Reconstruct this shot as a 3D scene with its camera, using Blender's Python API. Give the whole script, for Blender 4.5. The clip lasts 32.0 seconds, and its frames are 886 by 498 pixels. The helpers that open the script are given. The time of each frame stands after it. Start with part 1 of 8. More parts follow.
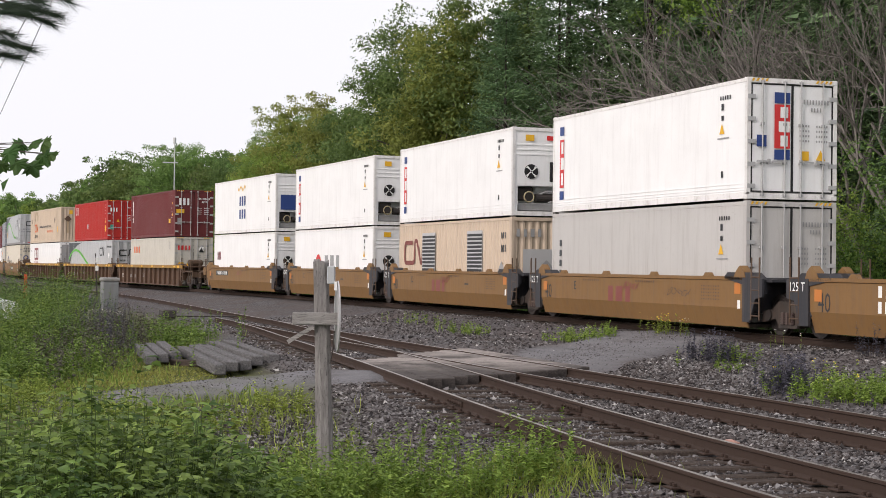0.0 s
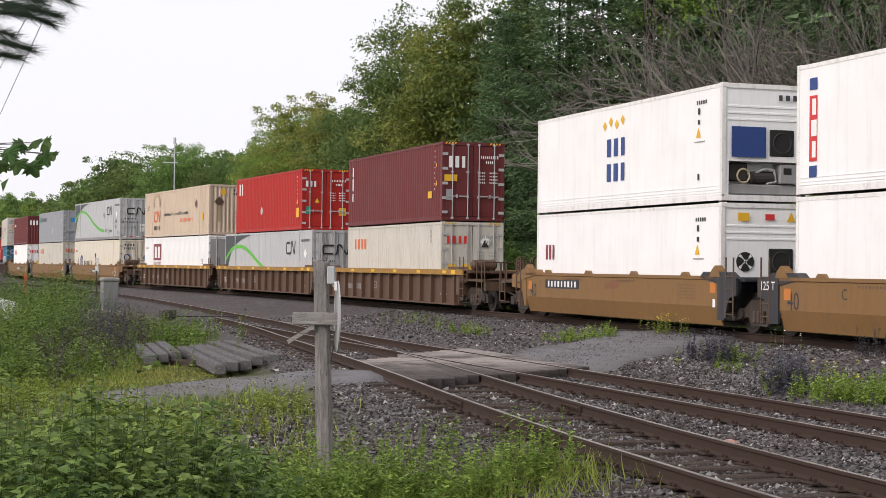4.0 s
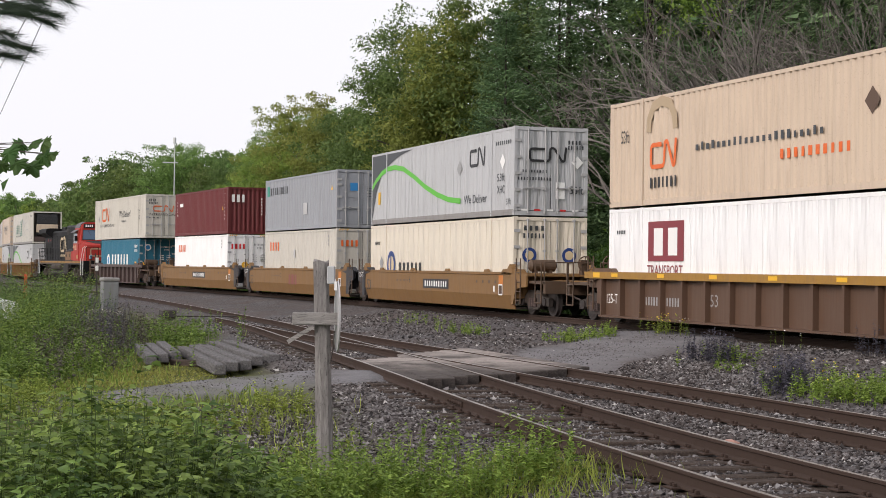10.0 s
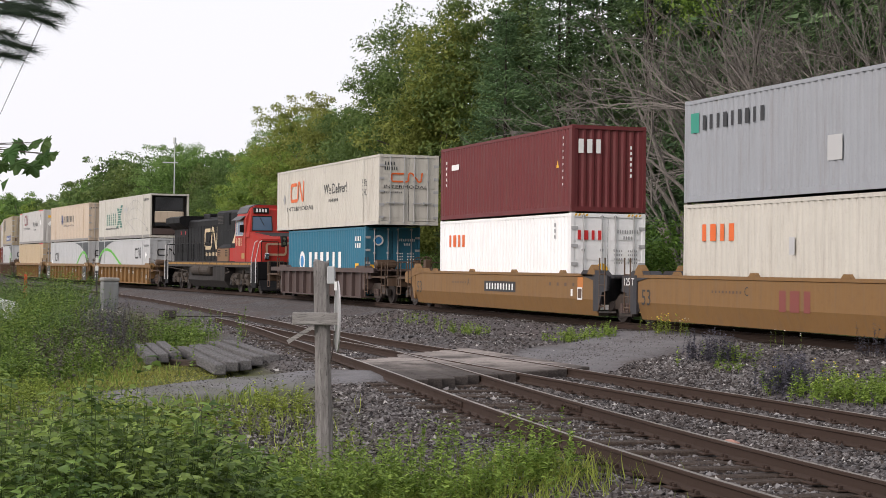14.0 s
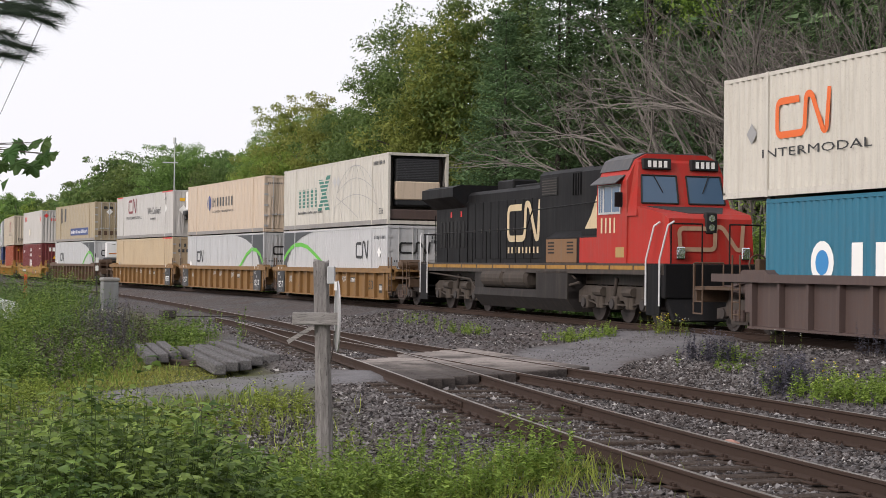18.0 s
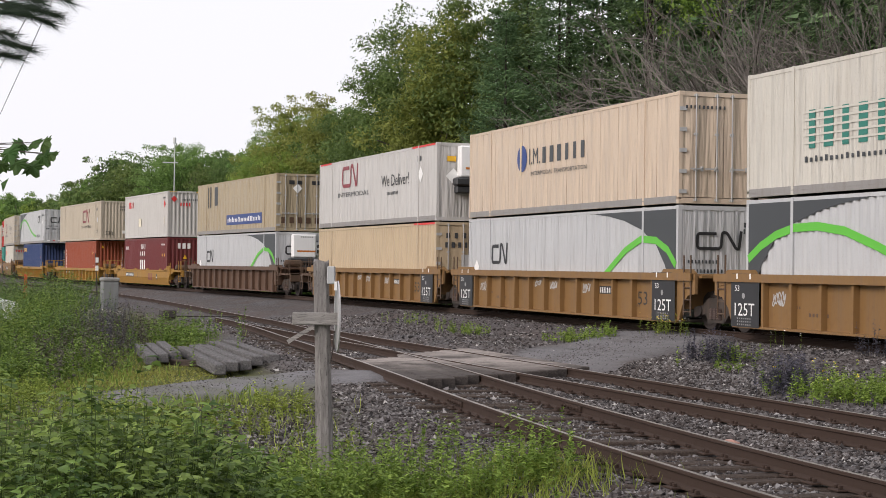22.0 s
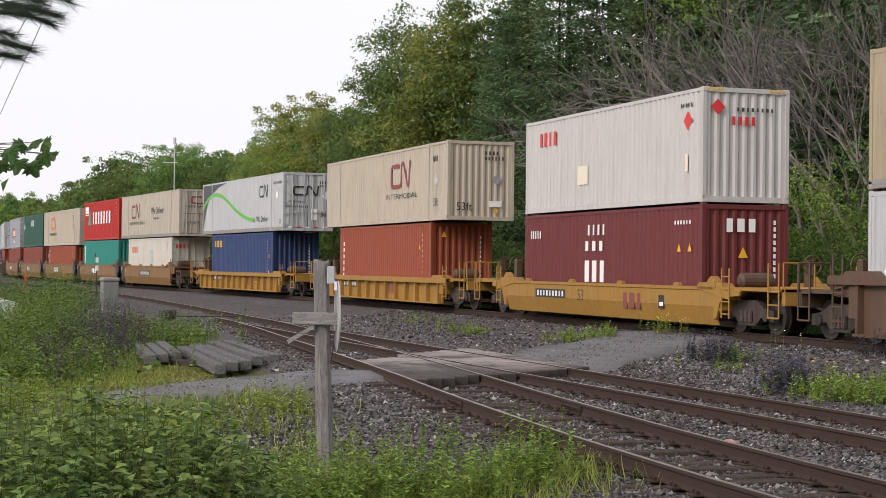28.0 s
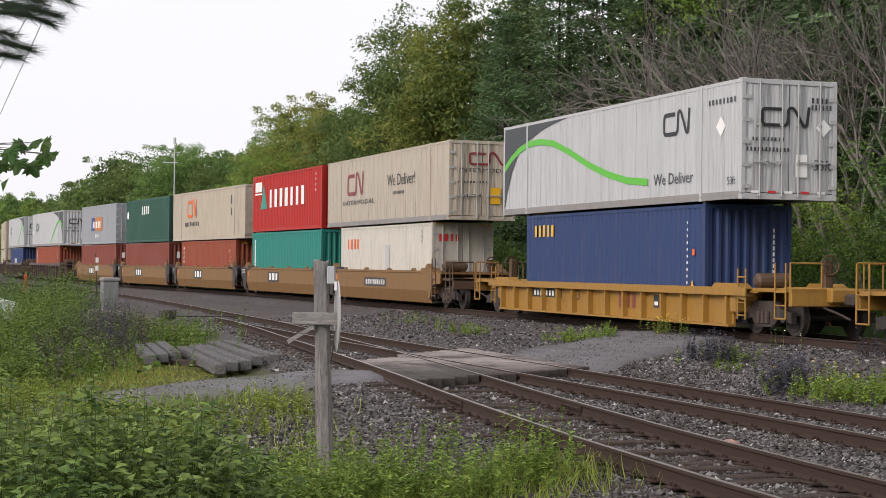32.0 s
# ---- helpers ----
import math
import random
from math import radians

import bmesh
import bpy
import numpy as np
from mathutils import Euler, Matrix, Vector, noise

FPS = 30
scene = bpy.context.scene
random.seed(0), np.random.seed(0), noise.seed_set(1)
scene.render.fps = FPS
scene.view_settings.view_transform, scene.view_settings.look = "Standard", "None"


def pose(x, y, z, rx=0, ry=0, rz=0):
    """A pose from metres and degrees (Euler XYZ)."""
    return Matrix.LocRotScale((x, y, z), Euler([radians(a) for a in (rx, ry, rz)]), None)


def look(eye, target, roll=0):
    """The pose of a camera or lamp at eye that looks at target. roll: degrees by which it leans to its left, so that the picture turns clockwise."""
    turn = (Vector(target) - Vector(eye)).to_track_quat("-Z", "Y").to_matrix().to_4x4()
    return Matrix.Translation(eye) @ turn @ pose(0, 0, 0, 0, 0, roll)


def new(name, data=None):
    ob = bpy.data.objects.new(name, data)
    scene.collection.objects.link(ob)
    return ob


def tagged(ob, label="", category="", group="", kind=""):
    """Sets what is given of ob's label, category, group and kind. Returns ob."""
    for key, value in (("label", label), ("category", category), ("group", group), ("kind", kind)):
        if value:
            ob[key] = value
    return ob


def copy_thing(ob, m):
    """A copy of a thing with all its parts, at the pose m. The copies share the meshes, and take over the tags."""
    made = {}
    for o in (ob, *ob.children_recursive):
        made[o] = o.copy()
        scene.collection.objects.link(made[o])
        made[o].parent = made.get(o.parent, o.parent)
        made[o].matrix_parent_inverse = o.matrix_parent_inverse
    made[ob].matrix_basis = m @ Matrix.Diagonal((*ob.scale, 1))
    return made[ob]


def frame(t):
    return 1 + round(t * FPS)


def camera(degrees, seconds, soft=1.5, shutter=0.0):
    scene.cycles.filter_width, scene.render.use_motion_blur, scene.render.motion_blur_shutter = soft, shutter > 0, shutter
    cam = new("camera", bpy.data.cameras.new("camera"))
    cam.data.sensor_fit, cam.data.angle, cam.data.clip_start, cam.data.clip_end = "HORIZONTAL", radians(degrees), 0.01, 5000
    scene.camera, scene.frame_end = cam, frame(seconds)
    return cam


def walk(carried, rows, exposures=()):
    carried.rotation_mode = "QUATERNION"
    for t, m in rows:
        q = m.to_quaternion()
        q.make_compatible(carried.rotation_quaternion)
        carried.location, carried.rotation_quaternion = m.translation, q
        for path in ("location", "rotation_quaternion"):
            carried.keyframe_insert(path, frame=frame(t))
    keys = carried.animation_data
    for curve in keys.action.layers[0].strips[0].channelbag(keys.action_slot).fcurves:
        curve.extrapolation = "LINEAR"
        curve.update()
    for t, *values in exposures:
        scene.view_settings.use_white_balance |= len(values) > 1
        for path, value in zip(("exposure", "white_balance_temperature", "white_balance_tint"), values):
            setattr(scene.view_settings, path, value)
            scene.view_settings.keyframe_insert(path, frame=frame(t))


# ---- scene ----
# ---------------- camera ----------------
EYE = Vector((0.0, 0.0, 1.509))
YAW, PITCH, ROLL = radians(71.687), radians(0.606), 0.659
cam = camera(29.51, 32.0, soft=0.5)
AIM = EYE + 50 * Vector((-math.sin(YAW) * math.cos(PITCH), math.cos(YAW) * math.cos(PITCH), math.sin(PITCH)))
walk(cam, [(0.0, look(EYE, AIM, ROLL)), (32.0, look(EYE, AIM, ROLL))], exposures=[(0.0, 0.0, 6500, 16), (32.0, 0.0, 6500, 16)])

# ---------------- light: bright overcast evening sky ----------------
world = bpy.data.worlds.new("overcast_sky")
scene.world = world
world.use_nodes = True
wn, wl = world.node_tree.nodes, world.node_tree.links
sky = wn.new("ShaderNodeTexSky")
sky.sky_type, sky.sun_disc = "NISHITA", False
sky.sun_elevation, sky.sun_rotation = radians(29), radians(158)
sky.air_density, sky.dust_density, sky.ozone_density = 1.0, 6.0, 1.0
cloud = wn.new("ShaderNodeMix")
cloud.data_type = "RGBA"
cloud.inputs["Factor"].default_value = 0.86
cloud.inputs["B"].default_value = (9.6, 9.8, 10.0, 1)
wl.new(sky.outputs["Color"], cloud.inputs["A"])
wl.new(cloud.outputs["Result"], wn["Background"].inputs["Color"])
wn["Background"].inputs["Strength"].default_value = 0.112

sun = new("sun", bpy.data.lights.new("sun", "SUN"))
sun.data.energy, sun.data.angle, sun.data.color = 2.15, radians(25), (1.0, 0.95, 0.88)
sun.matrix_world = look((5, -60, 44), (-25, 15, 0))


# ---------------- materials ----------------
def shader(name):
    m = bpy.data.materials.new(name)
    m.use_nodes = True
    return m, m.node_tree.nodes, m.node_tree.links, m.node_tree.nodes["Principled BSDF"]


def ramp_between(nodes, links, fac, a, b, lo=0.35, hi=0.65):
    r = nodes.new("ShaderNodeValToRGB")
    r.color_ramp.elements[0].position, r.color_ramp.elements[1].position = lo, hi
    r.color_ramp.elements[0].color, r.color_ramp.elements[1].color = (*a, 1), (*b, 1)
    links.new(fac, r.inputs["Fac"])
    return r.outputs["Color"]


def noise_of(nodes, links, scale, detail=4.0, rough=0.55, coord="Object", stretch=(1, 1, 1)):
    tc = nodes.new("ShaderNodeTexCoord")
    mp = nodes.new("ShaderNodeMapping")
    mp.inputs["Scale"].default_value = stretch
    n = nodes.new("ShaderNodeTexNoise")
    n.inputs["Scale"].default_value, n.inputs["Detail"].default_value, n.inputs["Roughness"].default_value = scale, detail, rough
    links.new(tc.outputs[coord], mp.inputs["Vector"])
    links.new(mp.outputs["Vector"], n.inputs["Vector"])
    return n.outputs["Fac"]


def mix_col(nodes, links, fac, a, b, blend="MIX"):
    m = nodes.new("ShaderNodeMix")
    m.data_type, m.blend_type = "RGBA", blend
    for sock, val in (("Factor", fac), ("A", a), ("B", b)):
        if isinstance(val, (int, float)):
            m.inputs[sock].default_value = val
        elif isinstance(val, tuple):
            m.inputs[sock].default_value = (*val[:3], 1)
        else:
            links.new(val, m.inputs[sock])
    return m.outputs["Result"]


def bump_on(nodes, links, bsdf, height, strength=0.3, dist=0.02):
    b = nodes.new("ShaderNodeBump")
    b.inputs["Strength"].default_value, b.inputs["Distance"].default_value = strength, dist
    links.new(height, b.inputs["Height"])
    links.new(b.outputs["Normal"], bsdf.inputs["Normal"])


def plain(name, col, rough=0.5, metal=0.0):
    m, n, l, b = shader(name)
    b.inputs["Base Color"].default_value, b.inputs["Roughness"].default_value, b.inputs["Metallic"].default_value = (*col, 1), rough, metal
    return m


def painted(name, col, dirt=(0.16, 0.12, 0.09), amount=0.25, rough=0.45, streak=True, rust=0.0, dents=0.3):
    """Weathered paint: broad fading, vertical dirt streaks, small scuffs, optional rust."""
    m, n, l, b = shader(name)
    broad = noise_of(n, l, 0.9, 5.0)
    c = mix_col(n, l, broad, tuple(x * 0.88 for x in col), tuple(min(1, x * 1.06) for x in col))
    if streak:
        s = noise_of(n, l, 3.2, 6.0, 0.65, stretch=(1.6, 1.6, 0.12))
        f = ramp_between(n, l, s, (0, 0, 0), (amount,) * 3, 0.5, 0.78)
        c = mix_col(n, l, f, c, dirt)
    fine = noise_of(n, l, 26.0, 5.0, 0.7)
    f2 = ramp_between(n, l, fine, (0, 0, 0), (amount * 1.2,) * 3, 0.58, 0.75)
    c = mix_col(n, l, f2, c, dirt)
    if rust > 0:
        r = noise_of(n, l, 5.0, 8.0, 0.75)
        f3 = ramp_between(n, l, r, (0, 0, 0), (rust,) * 3, 0.52, 0.7)
        c = mix_col(n, l, f3, c, (0.13, 0.055, 0.025))
    l.new(c, b.inputs["Base Color"])
    b.inputs["Specular IOR Level"].default_value = 0.3
    rr = n.new("ShaderNodeMapRange")
    rr.inputs["To Min"].default_value, rr.inputs["To Max"].default_value = rough - 0.1, rough + 0.2
    l.new(broad, rr.inputs["Value"])
    l.new(rr.outputs["Result"], b.inputs["Roughness"])
    bump_on(n, l, b, noise_of(n, l, 1.5, 3.0, stretch=(1.6, 1.6, 0.16)), dents, 0.05 + 0.15 * (dents > 0.5))
    return m


def foliage(name, dark, light, trans=0.25):
    m, n, l, b = shader(name)
    g = n.new("ShaderNodeNewGeometry")
    o = n.new("ShaderNodeObjectInfo")
    c = ramp_between(n, l, g.outputs["Random Per Island"], dark, light, 0.05, 0.95)
    big = noise_of(n, l, 0.55, 3.0)
    c = mix_col(n, l, ramp_between(n, l, big, (0, 0, 0), (0.6, 0.6, 0.6), 0.35, 0.7), c, tuple(x * 0.62 for x in dark))
    hs = n.new("ShaderNodeHueSaturation")
    mr = n.new("ShaderNodeMapRange")
    mr.inputs["To Min"].default_value, mr.inputs["To Max"].default_value = 0.485, 0.515
    l.new(o.outputs["Random"], mr.inputs["Value"])
    l.new(mr.outputs["Result"], hs.inputs["Hue"])
    l.new(c, hs.inputs["Color"])
    l.new(hs.outputs["Color"], b.inputs["Base Color"])
    b.inputs["Roughness"].default_value = 0.6
    b.inputs["Specular IOR Level"].default_value = 0.25
    t = n.new("ShaderNodeBsdfTranslucent")
    l.new(hs.outputs["Color"], t.inputs["Color"])
    mx = n.new("ShaderNodeMixShader")
    mx.inputs[0].default_value = trans
    l.new(b.outputs[0], mx.inputs[1])
    l.new(t.outputs[0], mx.inputs[2])
    l.new(mx.outputs[0], n["Material Output"].inputs["Surface"])
    return m


def wood(name, a, b_, along=(1, 8, 8)):
    m, n, l, b = shader(name)
    g = noise_of(n, l, 3.0, 8.0, 0.7, stretch=along)
    c = ramp_between(n, l, g, a, b_, 0.3, 0.7)
    crack = noise_of(n, l, 9.0, 6.0, 0.75, stretch=along)
    c = mix_col(n, l, ramp_between(n, l, crack, (0.7,) * 3, (0, 0, 0), 0.36, 0.46), c, tuple(x * 0.3 for x in a))
    l.new(c, b.inputs["Base Color"])
    b.inputs["Roughness"].default_value = 0.9
    b.inputs["Specular IOR Level"].default_value = 0.15
    bump_on(n, l, b, crack, 0.6, 0.02)
    return m


# ---------------- mesh building ----------------
class Build:
    def __init__(self):
        self.v, self.f = [], []

    def add(self, verts, faces):
        k = len(self.v)
        self.v.extend(verts)
        self.f.extend([tuple(i + k for i in f) for f in faces])
        return self

    def box(self, x0, x1, y0, y1, z0, z1):
        return self.add([(x0, y0, z0), (x1, y0, z0), (x1, y1, z0), (x0, y1, z0), (x0, y0, z1), (x1, y0, z1), (x1, y1, z1), (x0, y1, z1)],
                        [(0, 3, 2, 1), (4, 5, 6, 7), (0, 1, 5, 4), (1, 2, 6, 5), (2, 3, 7, 6), (3, 0, 4, 7)])

    def bevel_box(self, x0, x1, y0, y1, z0, z1, c=0.02):
        """A box with chamfered long and upright edges."""
        P = [(x0 + c, y0), (x1 - c, y0), (x1, y0 + c), (x1, y1 - c), (x1 - c, y1), (x0 + c, y1), (x0, y1 - c), (x0, y0 + c)]
        v = [(x, y, z0 + c) for x, y in P] + [(x, y, z1 - c) for x, y in P]
        Q = [(x0 + c, y0 + c), (x1 - c, y0 + c), (x1 - c, y1 - c), (x0 + c, y1 - c)]
        v += [(x, y, z0) for x, y in Q] + [(x, y, z1) for x, y in Q]
        f = [(i, (i + 1) % 8, 8 + (i + 1) % 8, 8 + i) for i in range(8)]
        f += [(19, 18, 17, 16), (20, 21, 22, 23)]
        for j in range(4):
            a, b, n = (2 * j) % 8, (2 * j + 1) % 8, (j + 1) % 4
            f += [(16 + j, 16 + n, b, a), (8 + a, 8 + b, 20 + n, 20 + j)]
            f += [(16 + n, (2 * j + 2) % 8, b), (8 + b, 8 + (2 * j + 2) % 8, 20 + n)]
        return self.add(v, f)

    def cyl(self, p, q, r, n=10, r2=None):
        p, q = Vector(p), Vector(q)
        d = (q - p).normalized()
        a = d.orthogonal().normalized()
        b = d.cross(a)
        r2 = r if r2 is None else r2
        v = [p + (a * math.cos(t) + b * math.sin(t)) * r for t in (2 * math.pi * i / n for i in range(n))]
        v += [q + (a * math.cos(t) + b * math.sin(t)) * r2 for t in (2 * math.pi * i / n for i in range(n))]
        return self.add([tuple(x) for x in v], [(i, (i + 1) % n, n + (i + 1) % n, n + i) for i in range(n)] + [tuple(range(n - 1, -1, -1)), tuple(range(n, 2 * n))])

    def tube(self, pts, r, n=6):
        for p, q in zip(pts[:-1], pts[1:]):
            self.cyl(p, q, r, n)
        return self

    def prism_x(self, prof, x0, x1):
        """A closed profile of (y, z) pushed along x."""
        n = len(prof)
        v = [(x0, y, z) for y, z in prof] + [(x1, y, z) for y, z in prof]
        return self.add(v, [(i, (i + 1) % n, n + (i + 1) % n, n + i) for i in range(n)] + [tuple(range(n - 1, -1, -1)), tuple(range(n, 2 * n))])

    def prism_y(self, prof, y0, y1):
        """A closed profile of (x, z) pushed along y."""
        n = len(prof)
        v = [(x, y0, z) for x, z in prof] + [(x, y1, z) for x, z in prof]
        return self.add(v, [(i, (i + 1) % n, n + (i + 1) % n, n + i) for i in range(n)] + [tuple(range(n - 1, -1, -1)), tuple(range(n, 2 * n))])

    def mesh(self, name, material=None):
        me = bpy.data.meshes.new(name)
        me.from_pydata(self.v, [], self.f)
        if material:
            me.materials.append(material)
        bm = bmesh.new()
        bm.from_mesh(me)
        bmesh.ops.recalc_face_normals(bm, faces=bm.faces)
        bm.to_mesh(me)
        bm.free()
        return me


def turned(b, m):
    b.v = [tuple(m @ Vector(v)) for v in b.v]
    return b


def np_mesh(name, verts, faces, material=None, smooth=False):
    verts, faces = np.asarray(verts, np.float32), np.asarray(faces, np.int32)
    me = bpy.data.meshes.new(name)
    k = faces.shape[1]
    me.vertices.add(len(verts))
    me.vertices.foreach_set("co", verts.ravel())
    me.loops.add(faces.size)
    me.loops.foreach_set("vertex_index", faces.ravel())
    me.polygons.add(len(faces))
    me.polygons.foreach_set("loop_start", np.arange(0, faces.size, k, dtype=np.int32))
    me.polygons.foreach_set("use_smooth", np.full(len(faces), smooth))
    me.update(calc_edges=True)
    me.validate()
    if material:
        me.materials.append(material)
    return me


def part(name, shape, material, parent, label="", at=None):
    """Links a Build (or a mesh) as one mesh object under a thing or a part."""
    me = shape.mesh(name, material) if isinstance(shape, Build) else shape
    ob = new(name, me)
    ob.parent = parent
    if at is not None:
        ob.matrix_basis = at
    return tagged(ob, label) if label else ob


def thing(name, label, category, m=None, group="", kind=""):
    ob = new(name)
    ob.empty_display_size = 0.2
    if m is not None:
        ob.matrix_basis = m
    return tagged(ob, label, category, group, kind)


# ---------------- lines of the tracks ----------------
def spline(pts, x):
    xs, ys = [p[0] for p in pts], [p[1] for p in pts]
    if x <= xs[0]:
        return ys[0] + (x - xs[0]) * (ys[1] - ys[0]) / (xs[1] - xs[0])
    if x >= xs[-1]:
        return ys[-1]
    i = max(k for k in range(len(xs)) if xs[k] <= x)
    i = min(i, len(xs) - 2)
    def slope(k):
        a, b = max(k - 1, 0), min(k + 1, len(xs) - 1)
        return (ys[b] - ys[a]) / (xs[b] - xs[a])
    h = xs[i + 1] - xs[i]
    t = (x - xs[i]) / h
    return ((2 * t**3 - 3 * t**2 + 1) * ys[i] + (t**3 - 2 * t**2 + t) * h * slope(i) + (3 * t**2 - 2 * t**3) * ys[i + 1] + (t**3 - t**2) * h * slope(i + 1))


MAIN_Y = 20.587
BENDS = [(-900, 0), (-420, 0), (-410, -3.0e-3), (-255, -3.0e-3), (-240, 0), (-205, 0), (-190, 2.59e-3), (-160, 2.61e-3), (-140, 0.78e-3), (-120, -0.23e-3), (-100, -0.74e-3), (-75, -2.32e-3), (-52, -0.58e-3), (-30, 0), (400, 0)]


def lay_line():
    """Points of the main track at every metre, from its curvature along the way."""
    at = np.arange(400.0, -700.0, -1.0)
    k = np.interp(at[:-1] - 0.5, *zip(*BENDS))
    turn = np.concatenate([[0.0], np.cumsum(-k)])
    mean = (turn[:-1] + turn[1:]) / 2
    x = np.concatenate([[400.0], 400.0 - np.cumsum(np.cos(mean))])
    y = np.concatenate([[MAIN_Y], MAIN_Y - np.cumsum(np.sin(mean))])
    return at[::-1].copy(), x[::-1].copy(), y[::-1].copy(), turn[::-1].copy()


LINE_S, LINE_X, LINE_Y, LINE_TURN = lay_line()


def main_line(s):
    """x, y and heading of the main track at the length s along it."""
    return tuple(float(np.interp(s, LINE_S, v)) for v in (LINE_X, LINE_Y, LINE_TURN))


def main_y(x):
    return float(np.interp(x, LINE_X, LINE_Y))


SIDE = [(-170, 8.2), (-140, 11.6), (-110, 12.85), (-96, 12.95), (-84, 12.75), (-71, 12.35), (-58, 11.98), (-45, 11.75), (-30, 11.72), (0, 11.72), (60, 11.72)]
AWAY = [(-60, 0), (-56, 0.03), (-50, 0.36), (-44.6, 0.82), (-40, 1.2), (-35.5, 1.62), (-28.7, 2.32), (-23.8, 2.9), (-20.4, 3.25), (-18, 3.47), (-16.2, 3.6), (-13.4, 3.77), (-6, 4.0), (60, 4.0)]
SIDE_Z = -0.40


def far_side_y(x):
    return spline(SIDE, x)


def near_side_y(x):
    return spline(SIDE, x) - (spline(AWAY, x) if x > -60 else 0)
# ---------------- materials of the ground ----------------
def ground_material():
    m, n, l, b = shader("ground_mix")
    tc = n.new("ShaderNodeTexCoord")
    sep = n.new("ShaderNodeSeparateXYZ")
    l.new(tc.outputs["Object"], sep.inputs[0])
    vor = n.new("ShaderNodeTexVoronoi")
    vor.inputs["Scale"].default_value = 17.0
    l.new(tc.outputs["Object"], vor.inputs["Vector"])
    stone = ramp_between(n, l, vor.outputs["Color"], (0.025, 0.023, 0.024), (0.16, 0.15, 0.152), 0.1, 0.95)
    patch = noise_of(n, l, 0.45, 4.0)
    stone = mix_col(n, l, ramp_between(n, l, patch, (0, 0, 0), (0.6,) * 3, 0.4, 0.65), stone, (0.082, 0.06, 0.051))
    soil = ramp_between(n, l, noise_of(n, l, 1.6, 8.0, 0.7), (0.03, 0.035, 0.012), (0.1, 0.11, 0.03), 0.3, 0.7)
    far = ramp_between(n, l, noise_of(n, l, 0.3, 8.0, 0.7), (0.02, 0.04, 0.012), (0.06, 0.09, 0.025), 0.3, 0.7)
    dust = ramp_between(n, l, noise_of(n, l, 11.0, 10.0, 0.9), (0.1, 0.098, 0.105), (0.235, 0.228, 0.235), 0.3, 0.7)
    w = n.new("ShaderNodeVertexColor")
    w.layer_name = "cover"
    ws = n.new("ShaderNodeSeparateColor")
    l.new(w.outputs["Color"], ws.inputs[0])
    c = mix_col(n, l, ws.outputs[0], soil, stone)
    c = mix_col(n, l, ws.outputs[1], c, dust)
    c = mix_col(n, l, ws.outputs[2], c, far)
    l.new(c, b.inputs["Base Color"])
    b.inputs["Roughness"].default_value = 0.95
    b.inputs["Specular IOR Level"].default_value = 0.15
    bump_on(n, l, b, vor.outputs["Distance"], 0.5, 0.03)
    return m


GROUND = ground_material()
RAIL_RUST = painted("rail_rust", (0.052, 0.035, 0.028), (0.024, 0.018, 0.016), 0.5, 0.8, False)
RAIL_RUST.node_tree.nodes["Principled BSDF"].inputs["Specular IOR Level"].default_value = 0.15
RAIL_TOP = plain("worn_rail_head", (0.26, 0.23, 0.21), 0.4, 0.8)
TIE = wood("old_tie", (0.028, 0.021, 0.018), (0.095, 0.073, 0.06), (1, 9, 9))
GREY_WOOD = wood("grey_wood", (0.13, 0.12, 0.115), (0.3, 0.285, 0.275), (8, 8, 1))
PLANK = wood("grey_plank", (0.16, 0.145, 0.13), (0.34, 0.31, 0.29), (1, 9, 9))
STEEL_BAR = painted("galvanised_bar", (0.42, 0.42, 0.42), (0.2, 0.16, 0.12), 0.3, 0.45, False)
RUBBER = plain("black_gap", (0.012, 0.012, 0.012), 0.8)
STEEL_DARK = painted("dark_steel", (0.045, 0.04, 0.038), (0.12, 0.08, 0.06), 0.5, 0.65)


# ---------------- ground ----------------
def road_mid(y):
    """x of the middle of the gravel track that crosses the rails."""
    return spline([(-6, -23.5), (0, -26.6), (2.6, -28.2), (6, -31.0), (8, -31.0), (10, -30.8), (12.5, -31.4), (14.5, -34.4), (17, -37.4), (18.5, -38.6), (20.5, -39.6), (22, -41.0), (30, -48)], y)


def smooth(a, b, x):
    t = max(0.0, min(1.0, (x - a) / (b - a)))
    return t * t * (3 - 2 * t)


def on_road(x, y):
    if y > 23:
        return 0.0
    half = (1.7 if y < 12.8 else 2.7) - 1.1 * smooth(8.5, 9.2, y) * (1 - smooth(12.6, 13.6, y))
    return (1 - smooth(half - 0.8, half + 0.8, abs(x - road_mid(y)))) * smooth(1.6, 4.4, y + 0.8 * noise.noise((x * 0.6, y * 0.6, 2.0)))


